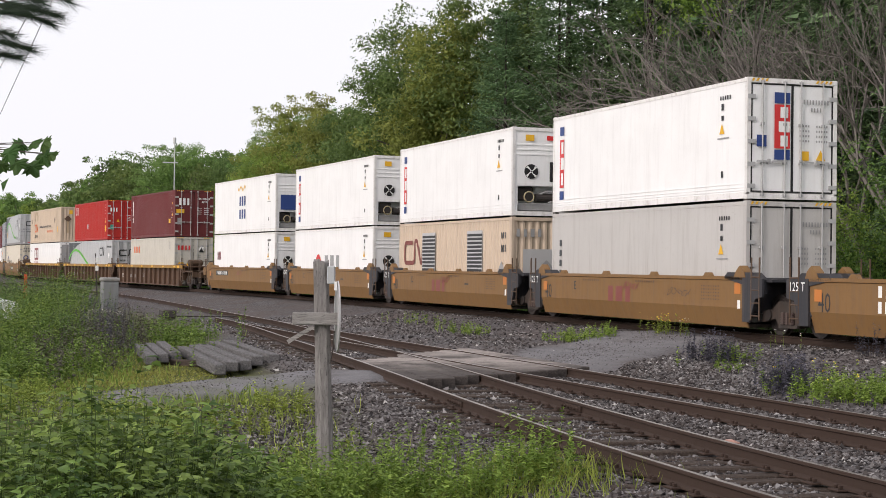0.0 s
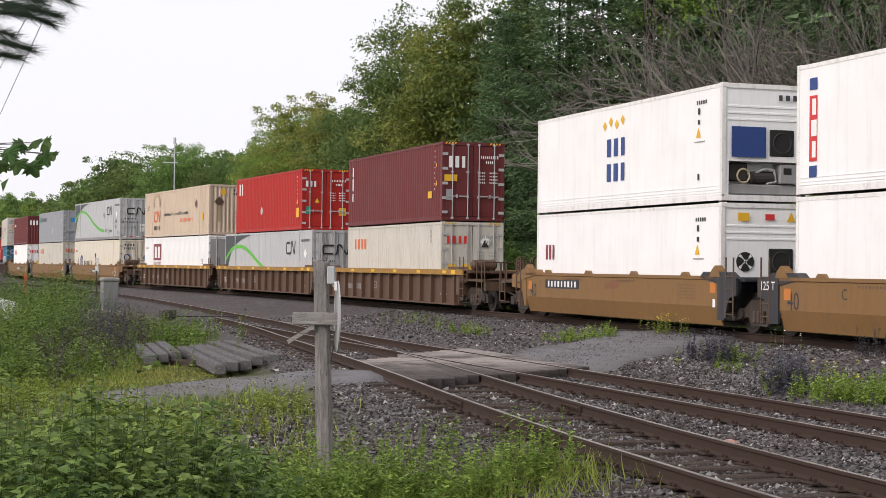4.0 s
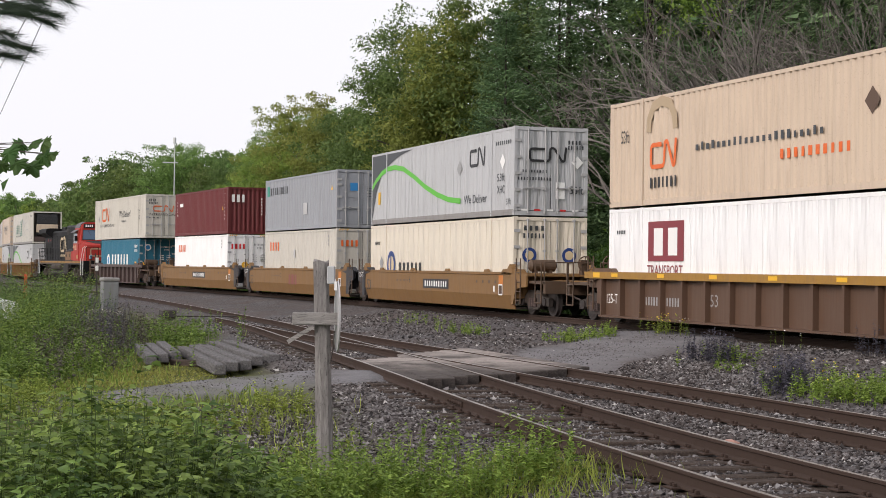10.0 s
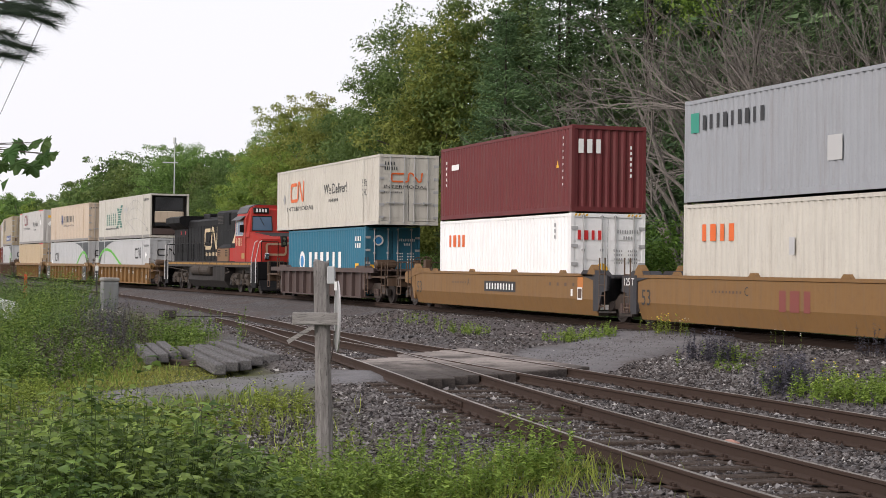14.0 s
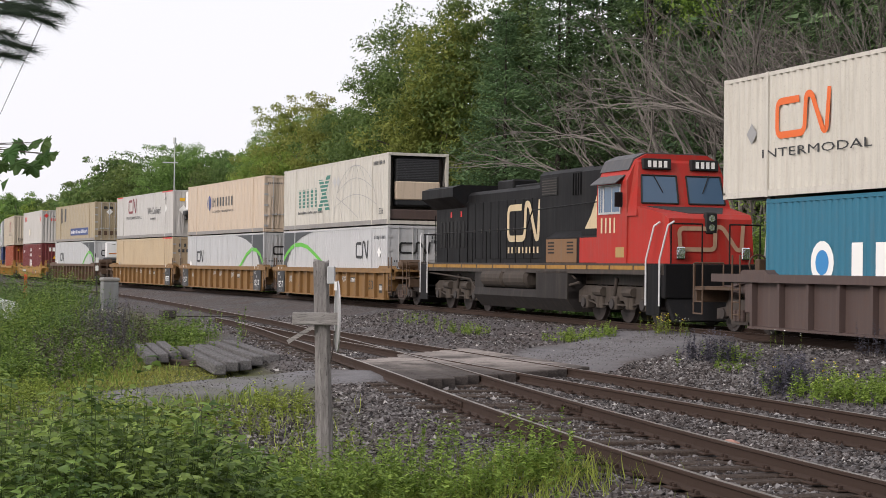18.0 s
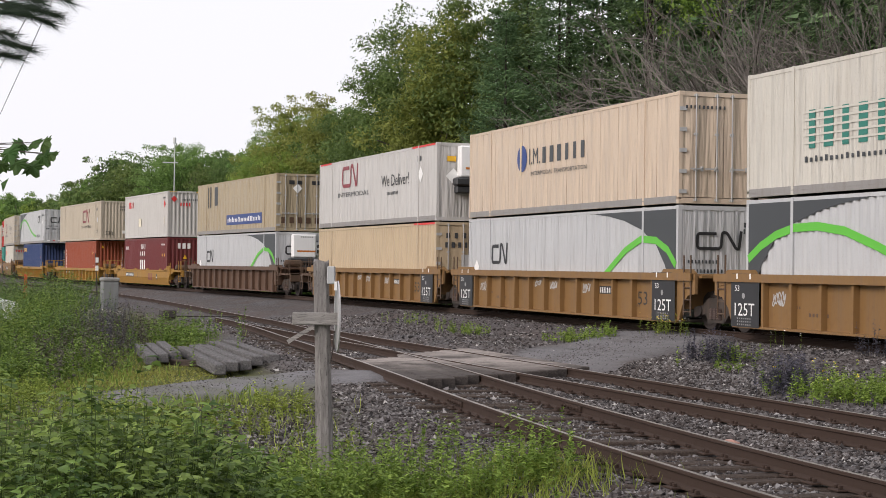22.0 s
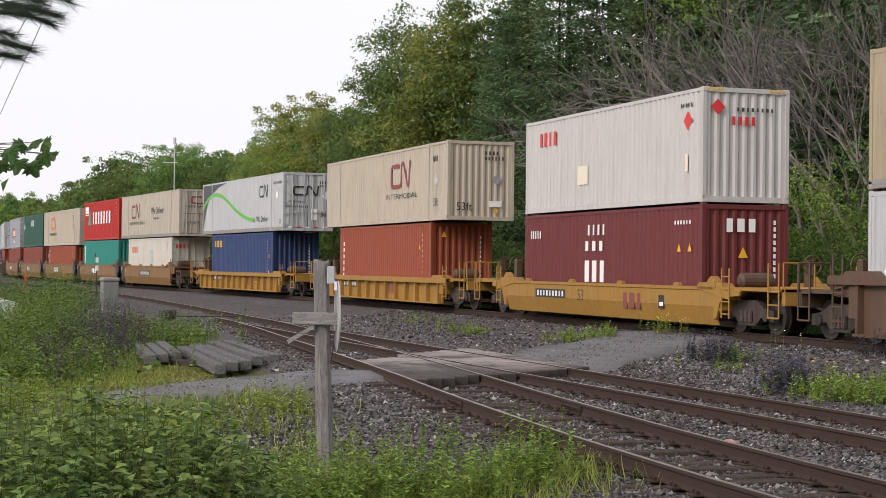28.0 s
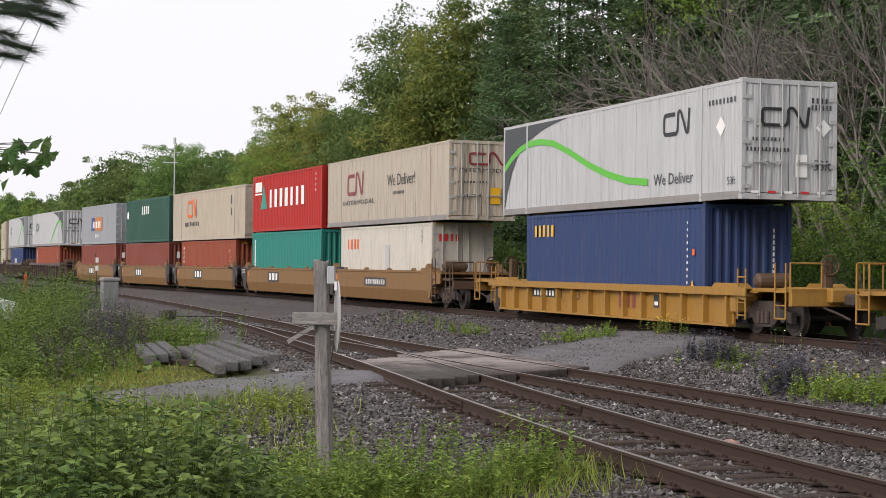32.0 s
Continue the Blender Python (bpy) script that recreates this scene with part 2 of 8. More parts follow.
def ground_z(x, y):
    my, fy, ny = main_y(x), far_side_y(x), near_side_y(x)
    flat = -0.82 + 0.08 * noise.noise((x * 0.13, y * 0.13, 3.1))
    if x > -20:
        flat -= 0.12 * smooth(-20, -8, x)
    if fy < y < my:
        flat += 0.4 * smooth(fy, fy + 2.5, y)
    z = flat
    for c, top, half, run in ((my, -0.2, 1.75, 1.7), (fy, SIDE_Z - 0.185, 1.5, 1.5), (ny, SIDE_Z - 0.215, 1.5, 1.5)):
        d = abs(y - c)
        z = max(z, top - (top - flat) * smooth(half, half + run, d))
    hill = y - my - 5.5
    if hill > 0:
        z += min(0.26 * hill * smooth(0, 6, hill), 3.2 + 6.5 * smooth(-140, -90, x))
    r = on_road(x, y)
    if r > 0:
        road = spline([(0, -0.85), (4, -0.8), (8, -0.56), (9.5, -0.48), (12.6, -0.48), (14, -0.44), (16.5, -0.34), (18.6, -0.16), (21, -0.14), (30, -0.5)], y)
        z = z * (1 - r) + road * r
    z += 0.025 * noise.noise((x * 1.1, y * 1.1, 0.0))
    return z


def steps(*runs):
    out = []
    for a, b, d in runs:
        k = max(1, round((b - a) / d))
        out += [a + (b - a) * i / k for i in range(k)]
    return out + [runs[-1][1]]


def make_ground():
    xs = steps((-2600, -500, 300), (-500, -220, 20), (-220, -70, 2.5), (-70, -45, 0.6), (-45, -8, 0.3), (-8, 10, 1.0), (10, 60, 8), (60, 400, 40), (400, 2500, 300))
    ys = steps((-2500, -400, 300), (-400, -60, 25), (-60, -8, 4), (-8, 3, 0.6), (3, 23.5, 0.25), (23.5, 50, 1.2), (50, 120, 6), (120, 600, 40), (600, 2600, 300))
    verts = np.array([(x, y, ground_z(x, y)) for y in ys for x in xs], np.float32)
    nx, ny = len(xs), len(ys)
    i = np.arange(nx * ny).reshape(ny, nx)
    faces = np.stack([i[:-1, :-1], i[:-1, 1:], i[1:, 1:], i[1:, :-1]], -1).reshape(-1, 4)
    me = np_mesh("ground", verts, faces, GROUND, True)
    col = me.color_attributes.new("cover", "FLOAT_COLOR", "POINT")
    data = np.zeros((len(verts), 4), np.float32)
    data[:, 3] = 1
    for k, (x, y, z) in enumerate(verts):
        x, y = float(x), float(y)
        my, fy, nny = main_y(x), far_side_y(x), near_side_y(x)
        wob = 0.5 * noise.noise((x * 0.5, y * 0.5, 9.0))
        lo = nny - 2.4 - 1.2 * smooth(-25, -12, x) + wob
        ball = smooth(lo - 0.7, lo + 0.5, y) * (1 - smooth(my + 3.2, my + 4.4, y + wob))
        if x < -48:
            ball *= 1 - 0.8 * (1 - smooth(nny - 3.0, nny - 1.4, y))
        data[k, 0] = ball
        data[k, 1] = max(0.0, min(1.0, on_road(x, y) * (0.78 + 0.5 * noise.noise((x * 0.7, y * 1.4, 4.0)) + 0.35 * noise.noise((x * 2.2, y * 2.2, 7.0)))))
        data[k, 2] = smooth(my + 4, my + 7, y)
    col.data.foreach_set("color", data.ravel())
    ob = new("ground", me)
    tagged(ob, "gravelly grey ground with ballast, dirt track and grass", "ground", kind="structure")


# ---------------- tracks ----------------
RAIL_PROFILE = [(-0.07, -0.17), (0.07, -0.17), (0.07, -0.155), (0.012, -0.13), (0.012, -0.045), (0.036, -0.035), (0.036, -0.006), (0.028, 0.0), (-0.028, 0.0), (-0.036, -0.006), (-0.036, -0.035), (-0.012, -0.045), (-0.012, -0.13), (-0.07, -0.155)]


def rail_mesh(name, line, profile=RAIL_PROFILE):
    """A rail swept along points (x, y, z)."""
    n = len(profile)
    v, f = [], []
    for i, p in enumerate(line):
        a, b = line[max(i - 1, 0)], line[min(i + 1, len(line) - 1)]
        d = math.atan2(b[1] - a[1], b[0] - a[0])
        for o, z in profile:
            v.append((p[0] - math.sin(d) * o, p[1] + math.cos(d) * o, p[2] + z))
    for i in range(len(line) - 1):
        for k in range(n):
            f.append((i * n + k, i * n + (k + 1) % n, (i + 1) * n + (k + 1) % n, (i + 1) * n + k))
    me = np_mesh(name, v, f, RAIL_RUST)
    me.materials.append(RAIL_TOP)
    idx = np.array([1 if k % n == 7 else 0 for k in range(len(f))], np.int32)
    me.polygons.foreach_set("material_index", idx)
    return me


def offset_line(points, o):
    out = []
    for i, p in enumerate(points):
        a, b = points[max(i - 1, 0)], points[min(i + 1, len(points) - 1)]
        d = math.atan2(b[1] - a[1], b[0] - a[0])
        out.append((p[0] - math.sin(d) * o, p[1] + math.cos(d) * o, p[2]))
    return out


def make_tracks():
    main_pts = [(*main_line(s)[:2], 0.0) for s in steps((-560, -52, 4.0), (-52, 60, 8.0))]
    far_pts = [(x, far_side_y(x), SIDE_Z) for x in steps((-165, -60, 3.0), (-60, 40, 1.5))]
    near_pts = [(x, near_side_y(x), SIDE_Z) for x in steps((-60, 40, 1.0))]
    for label, pts, cut in (("main railway track with rusty rails on dark ties", main_pts, None), ("rusty siding track with worn dark ties in ballast", far_pts, "far"), ("rusty diverging siding track on dark ties", near_pts, "near")):
        track = thing("railway_track", label, "railway track", kind="structure")
        for o in (-0.753, 0.753):
            line = offset_line(pts, o)
            if cut == "far" and o < 0:
                line = [p for p in line if p[0] > -57.5]
            if cut == "near" and o > 0:
                line = [p for p in line if p[0] > -57.5]
            part("rail", rail_mesh("rail", line), None, track)
        # ties: one mesh shared by all
        tie = Build().bevel_box(-0.115, 0.115, -1.3, 1.3, -0.36, -0.172, 0.015).mesh("tie", TIE)
        ties = []
        for a, b in zip(pts[:-1], pts[1:]):
            ln = math.dist(a[:2], b[:2])
            ties.append((a, b, ln))
        run, nxt = 0.0, 0.0
        for a, b, ln in ties:
            while nxt < run + ln:
                t = (nxt - run) / ln
                x, y = a[0] + (b[0] - a[0]) * t, a[1] + (b[1] - a[1]) * t
                nxt += 0.52
                if not (-125 < x < 12) or (cut is None and not -75 < x < -18) or (cut == "near" and x < -57) or (cut == "far" and x < -80):
                    continue
                d = math.degrees(math.atan2(b[1] - a[1], b[0] - a[0]))
                part("tie", tie, None, track, at=pose(x, y + random.uniform(-0.09, 0.09), a[2] + random.uniform(-0.035, 0.008) - (0.02 if cut == "far" else 0), random.uniform(-1, 1), 0, d + random.uniform(-2.2, 2.2)))
            run += ln
        if cut is None:
            continue
        # tie plates with spike heads under the nearer rails
        line = near_side_y if cut == "near" else far_side_y
        plate = Build().bevel_box(-0.1, 0.1, -0.17, 0.17, -0.178, -0.155, 0.006)
        for sx, sy in ((-0.06, -0.1), (0.06, 0.1), (0.05, -0.115), (-0.05, 0.115)):
            plate.bevel_box(sx - 0.018, sx + 0.018, sy - 0.022, sy + 0.022, -0.156, -0.118, 0.006)
        plate = plate.mesh("tie_plate", RAIL_RUST)
        x = -27.0
        while x < -11.5:
            d = math.degrees(math.atan2(line(x + 0.5) - line(x - 0.5), 1.0))
            for o in (-0.753, 0.753):
                part("tie_plate", plate, None, track, at=pose(x, line(x) + o, SIDE_Z, 0, 0, d))
            x += 0.52


make_ground()
make_tracks()
# ---------------- wood behind the railway ----------------
BARK = wood("bark", (0.06, 0.05, 0.042), (0.16, 0.14, 0.12), (8, 8, 1))
PINE_BARK = wood("pine_bark", (0.022, 0.018, 0.016), (0.06, 0.05, 0.044), (8, 8, 1))
DEADWOOD = wood("dead_bark", (0.1, 0.09, 0.082), (0.25, 0.225, 0.203), (8, 8, 1))
LEAVES = {
    "olive": foliage("olive_leaves", (0.085, 0.14, 0.038), (0.185, 0.265, 0.074), 0.35),
    "mid": foliage("green_leaves", (0.115, 0.205, 0.054), (0.25, 0.39, 0.1), 0.35),
    "bright": foliage("light_green_leaves", (0.17, 0.26, 0.052), (0.35, 0.48, 0.095), 0.35),
    "yellow": foliage("yellow_green_leaves", (0.165, 0.205, 0.044), (0.35, 0.39, 0.095), 0.35),
    "pine": foliage("pine_needles", (0.075, 0.13, 0.06), (0.2, 0.31, 0.13), 0.3),
    "shrub": foliage("shrub_leaves", (0.075, 0.150, 0.027), (0.210, 0.345, 0.068), 0.35),
}


def leaf_quads(rng, p, nrm, size, slim=0.55, jitter=0.55):
    """Diamond leaves at p, facing about nrm."""
    n = len(p)
    nn = nrm + rng.normal(size=(n, 3)) * jitter
    nn /= np.linalg.norm(nn, axis=1)[:, None] + 1e-9
    a = rng.normal(size=(n, 3))
    a -= nn * (a * nn).sum(1)[:, None]
    a /= np.linalg.norm(a, axis=1)[:, None] + 1e-9
    b = np.cross(nn, a)
    s = (np.asarray(size) * rng.uniform(0.6, 1.35, n))[:, None]
    v = np.stack([p - a * s, p + b * s * slim - a * s * 0.15, p + a * s, p - b * s * slim - a * s * 0.15], 1).reshape(-1, 3)
    return v, np.arange(4 * n).reshape(-1, 4)


def leaf_tris(rng, p, nrm, size, slim=0.5, jitter=0.5, along=None):
    """Small three-cornered leaves at p, facing about nrm; along sets the way they point."""
    n = len(p)
    nn = nrm + rng.normal(size=(n, 3)) * jitter
    nn /= np.linalg.norm(nn, axis=1)[:, None] + 1e-9
    a = rng.normal(size=(n, 3)) if along is None else along + rng.normal(size=(n, 3)) * 0.35
    a -= nn * (a * nn).sum(1)[:, None]
    a /= np.linalg.norm(a, axis=1)[:, None] + 1e-9
    b = np.cross(nn, a)
    s = (np.asarray(size) * rng.uniform(0.6, 1.4, n))[:, None]
    v = np.stack([p - a * s * 0.7 + b * s * slim, p - a * s * 0.5 - b * s * slim, p + a * s], 1).reshape(-1, 3)
    return v, np.arange(3 * n).reshape(-1, 3)


def puffs(rng, centres, radii, per, size, flat=0.65):
    """Leaves on the upper shells of many uneven clumps."""
    c = np.repeat(np.asarray(centres), per, axis=0)
    r = np.repeat(np.asarray(radii), per)
    d = rng.normal(size=(len(c), 3))
    d[:, 2] += 0.3
    d /= np.linalg.norm(d, axis=1)[:, None]
    lump = 1 + 0.22 * np.sin(d[:, 0] * 7 + c[:, 0] * 3) * np.sin(d[:, 1] * 6 + c[:, 2] * 2) + 0.12 * np.sin(d[:, 2] * 13 + c[:, 1] * 5)
    rad = r * (0.55 + 0.42 * rng.random(len(c)) ** 0.5) * lump
    q = d * rad[:, None]
    q[:, 2] *= flat
    nrm = d * 0.9 + np.array([0, 0, 0.45])
    return leaf_tris(rng, c + q, nrm, size)


def limb(b, p, q, r0, r1, n=6):
    b.cyl(p, q, r0, n, r1)


def leafy_tree(h, spread, seed, key, leaves, size, clumps, base=0.12, core=42, label="tall leafy broadleaf tree at the wood's edge"):
    rng = np.random.default_rng(seed)
    t = thing("tree", label, "tree", group="trees of the wood")
    top = Vector((rng.normal() * 0.4, rng.normal() * 0.4, h * 0.82))
    knots = [Vector((0, 0, -0.8)), Vector((rng.normal() * 0.15, rng.normal() * 0.15, h * 0.3)), Vector((rng.normal() * 0.3, rng.normal() * 0.3, h * 0.58)), top]
    rads = [h * 0.018, h * 0.014, h * 0.009, h * 0.003]
    wood_b = Build()
    for i in range(3):
        limb(wood_b, knots[i], knots[i + 1], rads[i], rads[i + 1], 8)
    part("trunk", wood_b, BARK, t)
    cs, rs = [], []
    for k in range(clumps):
        f = base + (0.95 - base) * (k + rng.random()) / clumps
        ang = k * 2.4 + rng.normal() * 0.5
        g = (f - base) / (1 - base)
        prof = math.sqrt(max(0.03, 1 - abs(2 * g - 0.85) ** 2.2 * 0.72))
        reach = spread * prof * rng.uniform(0.5, 1.05)
        c = Vector((math.cos(ang) * reach, math.sin(ang) * reach, f * h))
        r = spread * rng.uniform(0.2, 0.34) * (0.8 + 0.3 * prof)
        cs.append(c)
        rs.append(r)
        for _ in range(4):
            off = Vector(rng.normal(size=3)) * r * 0.55
            off.z = min(off.z, r * 0.4)
            cs.append(c + off)
            rs.append(r * rng.uniform(0.35, 0.6))
        if k % 9 == 0:
            stem = knots[1].lerp(knots[3], max(0.0, min(1.0, f - 0.25)))
            one = Build()
            limb(one, stem, c, h * 0.006, h * 0.002, 5)
            part("limb", one, BARK, t)
    per = max(6, leaves // len(cs))
    v, f = puffs(rng, [tuple(c) for c in cs], rs, per, size)
    # larger leaves inside close the crown
    inner = [(c.x * 0.6, c.y * 0.6, c.z * 0.93) for c in cs]
    v2, f2 = puffs(rng, inner, [r * 0.9 for r in rs], core, size * 1.5)
    v, f = np.concatenate([v, v2]), np.concatenate([f, f2 + len(v)])
    v[:, 2] *= h / v[:, 2].max()
    part("crown", np_mesh("crown", v, f, LEAVES[key]), None, t)
    return t


def pine_tree(h, spread, seed, per=62, low=0.1, step=0.62, size=0.16, label="tall dark green pine in the wood"):
    """Level boughs in whorls round a straight trunk, each a flat fan of needle sprays."""
    rng = np.random.default_rng(seed)
    t = thing("pine_tree", label, "tree", group="trees of the wood")
    part("trunk", Build().cyl((0, 0, -0.8), (0, 0, h * 0.55), h * 0.011, 8, h * 0.007).cyl((0, 0, h * 0.55), (0, 0, h * 0.98), h * 0.007, 6, 0.02), PINE_BARK, t)
    P, N, A = [], [], []
    z, k = low * h, 0
    while z < h * 0.985:
        f = z / h
        for j in range(5):
            ang = j * 1.2566 + k * 0.75 + rng.normal() * 0.25
            reach = (spread * (1.02 - f) ** 0.72 + 0.15) * rng.uniform(0.62, 1.1)
            out = np.array([math.cos(ang), math.sin(ang), 0.0])
            side = np.array([-math.sin(ang), math.cos(ang), 0.0])
            droop = rng.uniform(-0.1, 0.12) + 0.25 * (f - 0.5)
            n = int(per * (0.35 + reach / spread))
            u = 0.12 + 0.9 * rng.random(n) ** 0.7
            fan = rng.normal(size=n) * (0.2 * reach * (1.2 - u) + 0.2)
            lift = droop * reach * u + 0.1 * reach * u * u + rng.normal(size=n) * 0.1 - np.abs(rng.normal(size=n)) * 0.12
            P.append(np.array([0, 0, z]) + out * (reach * u)[:, None] + side * fan[:, None] + np.array([0, 0, 1.0]) * lift[:, None])
            N.append(np.tile(out * 0.25 + np.array([0, 0, 1.0]), (n, 1)))
            A.append(np.tile(out, (n, 1)) + side * (np.sign(fan) * 0.7)[:, None])
            if j == k % 5 and k % 7 == 0:
                one = Build()
                limb(one, Vector((0, 0, z)), Vector(np.array([0, 0, z]) + out * reach * 0.9 + np.array([0, 0, droop * reach])), 0.05, 0.012, 4)
                part("limb", one, BARK, t)
        z += step * rng.uniform(0.75, 1.25)
        k += 1
    P, N, A = np.concatenate(P), np.concatenate(N), np.concatenate(A)
    v, f = leaf_tris(rng, P, N, size, 0.34, 0.5, A)
    part("crown", np_mesh("crown", v, f, LEAVES["pine"]), None, t)
    return t


def bare_tree(h, seed, lean):
    rng = random.Random(seed)
    t = thing("bare_tree", "grey bare tree with tangled dead branches", "tree", group="trees of the wood")
    twigs = Build()

    def grow(b, p, d, ln, r, depth):
        bend = (d + Vector((rng.gauss(0, 0.12), rng.gauss(0, 0.12), rng.gauss(0, 0.1)))).normalized()
        m, q = p + d * ln * 0.5, p + d * ln * 0.5 + bend * ln * 0.5
        tgt = b if depth > 3 else twigs
        tgt.cyl(p, m, r, 5 if depth > 3 else 3, r * 0.86)
        tgt.cyl(m, q, r * 0.86, 5 if depth > 3 else 3, r * 0.68)
        if depth == 0:
            return
        for i in range(3 if depth == 4 else 2):
            e = (bend + Vector((rng.gauss(0, 0.36), rng.gauss(0, 0.36), rng.gauss(0.0, 0.24))) + Vector((0, 0, 0.06)) + Vector(lean) * 0.06).normalized()
            grow(b, m.lerp(q, rng.uniform(0.1, 1.0)), e, ln * rng.uniform(0.66, 0.9), r * 0.64, depth - 1)
    for k in range(4):
        d = (Vector((rng.gauss(0, 0.2), rng.gauss(0, 0.2), 1)) + Vector(lean) * rng.uniform(0.0, 0.5)).normalized()
        b = Build()
        grow(b, Vector((rng.gauss(0, 0.4), rng.gauss(0, 0.4), -0.6)), d, h * 0.27, h * 0.0085, 6)
        part("bough", b, DEADWOOD, t)
    part("twig", np_mesh("twig", twigs.v, [f for f in twigs.f if len(f) == 4], DEADWOOD), None, t)
    return t


def shrub(h, seed, key="shrub", leaves=3600, size=0.06, label="leafy green shrub beside the railway"):
    rng = np.random.default_rng(seed)
    t = thing("shrub", label, "shrub", group="shrubs beside the railway")
    cs, rs = [], []
    for k in range(16):
        a, r = rng.random() * 6.283, h * 0.55 * rng.random() ** 0.5
        c = Vector((math.cos(a) * r, math.sin(a) * r, h * rng.uniform(0.25, 0.95) * (1 - 0.4 * r / h)))
        if k % 5 == 0:
            part("stem", Build().cyl((c.x * 0.2, c.y * 0.2, -0.1), c, 0.02 + h * 0.003, 4, 0.008), BARK, t)
        cs.append(tuple(c))
        rs.append(h * rng.uniform(0.12, 0.26))
    v, f = puffs(rng, cs, rs, leaves // 16, size, 0.8)
    part("leaves", np_mesh("leaves", v, f, LEAVES[key]), None, t)
    return t


def plant(master, x, y, s=1.0, turn=None, dz=0.0):
    a = random.uniform(0, 6.28) if turn is None else turn
    m = Matrix.Translation((x, y, ground_z(x, y) + dz)) @ Matrix.Rotation(a, 4, "Z")
    if master.get("used"):
        ob = copy_thing(master, m)
    else:
        ob = master
        ob["used"] = 1
        ob.matrix_basis = m
    ob.scale = (s, s, s * random.uniform(0.93, 1.07))
    return ob


def make_wood():
    big = [leafy_tree(15, 4.8, 11, "olive", 21000, 0.1, 40), leafy_tree(15, 4.6, 12, "olive", 21000, 0.1, 40), leafy_tree(15, 4.4, 13, "mid", 21000, 0.1, 40),
           leafy_tree(15, 4.2, 14, "bright", 20000, 0.1, 36), leafy_tree(15, 4.3, 15, "yellow", 20000, 0.1, 36)]
    small = [leafy_tree(10, 3.8, 21, "mid", 6500, 0.15, 26, 0.12, 26), leafy_tree(10, 3.6, 22, "bright", 6500, 0.15, 26, 0.12, 26), leafy_tree(10, 3.9, 23, "olive", 6500, 0.15, 26, 0.12, 26)]
    far = [leafy_tree(13, 4.4, 31, "olive", 1800, 0.25, 18, 0.12, 16), leafy_tree(13, 4.4, 32, "mid", 1800, 0.25, 18, 0.12, 16)]
    deep = [leafy_tree(15, 5.2, 33, "olive", 5000, 0.18, 26, 0.12, 20), leafy_tree(15, 4.8, 34, "mid", 5000, 0.18, 26, 0.12, 20)]
    high = leafy_tree(19, 4.6, 35, "bright", 7000, 0.1, 22, 0.66, 30, "tall tree with a clear trunk and light green crown")
    pines = [pine_tree(19, 4.4, 41, 190, 0.06, 0.6, 0.115), pine_tree(17, 4.1, 42, 190, 0.06, 0.6, 0.115)]
    bare = [bare_tree(14, 51, (-0.35, 0.05, 0)), bare_tree(13, 52, (-0.45, 0.1, 0)), bare_tree(15, 53, (-0.1, 0.0, 0))]
    bushes = [shrub(3.4, 61, "shrub", 4200, 0.072, "dense leafy green shrub behind the railway"), shrub(3.0, 62, "mid", 4200, 0.072, "dense leafy green shrub behind the railway")]
    dark = [pine_tree(24, 5.4, 43, 80, 0.03, 0.8, 0.31), pine_tree(22, 5.2, 44, 80, 0.03, 0.8, 0.31)]
    thicket = [shrub(6.0, 63, "shrub", 8000, 0.06, "tall dense green shrub behind the railway"), shrub(5.6, 64, "bright", 8000, 0.06, "tall dense light green shrub behind the railway")]
    r = random.Random(8)
    # heights along the edge of the wood
    def tall(x):
        return float(np.interp(x, (-400, -335, -305, -275, -230, -200, -175, -155, -140, -131, -126, -120, -115, -101, -96, -91, -80, 0), (15, 14, 13.8, 12.3, 11.8, 12.2, 13.2, 13.4, 12.5, 11.2, 11.4, 11.9, 12.5, 12.6, 14.0, 15.8, 16.8, 18)))
    def row(x, off, kinds, hk=1.0, nominal=15.0):
        y = main_y(x) + off
        need = (tall(x) - ground_z(x, y)) * hk
        plant(kinds[r.randrange(len(kinds))], x, y, need / nominal)
    # front edge, far to near
    x = -330.0
    while x < -150:
        row(x + r.uniform(-1, 1), 9.0 + r.uniform(-1, 1.5), [small[0], small[2], small[2], small[1] if x < -230 else small[2]], r.uniform(0.78, 1.0), 10.0)
        x += 5.0 if x > -230 else 8.0
    x = -150.0
    while x < -127:
        row(x + r.uniform(-1, 1), 9.5 + r.uniform(-1, 2), [big[0], big[2], big[2], big[1]], r.uniform(0.84, 1.0))
        x += 3.8
    for x, k, off, hk in ((-125, 2, 10, 0.86), (-123, 3, 8.5, 0.74), (-120, 2, 10, 0.98), (-117, 3, 8.5, 0.82), (-114.5, 2, 10.5, 1.0), (-112.5, 4, 9, 0.96), (-110, 3, 8.2, 0.76), (-108, 4, 10, 1.0), (-104.5, 1, 10.5, 0.93), (-103.5, 4, 8.5, 0.8), (-100.5, 0, 9.5, 0.88), (-98, 1, 8.4, 0.72), (-94.5, 0, 9.5, 0.98), (-91.5, 1, 10.5, 1.0), (-90, 0, 8.3, 0.78), (-86.5, 4, 9.6, 0.97), (-85, 4, 8.3, 0.7), (-83.5, 0, 11, 1.0)):
        row(x, off, [big[k]], hk)
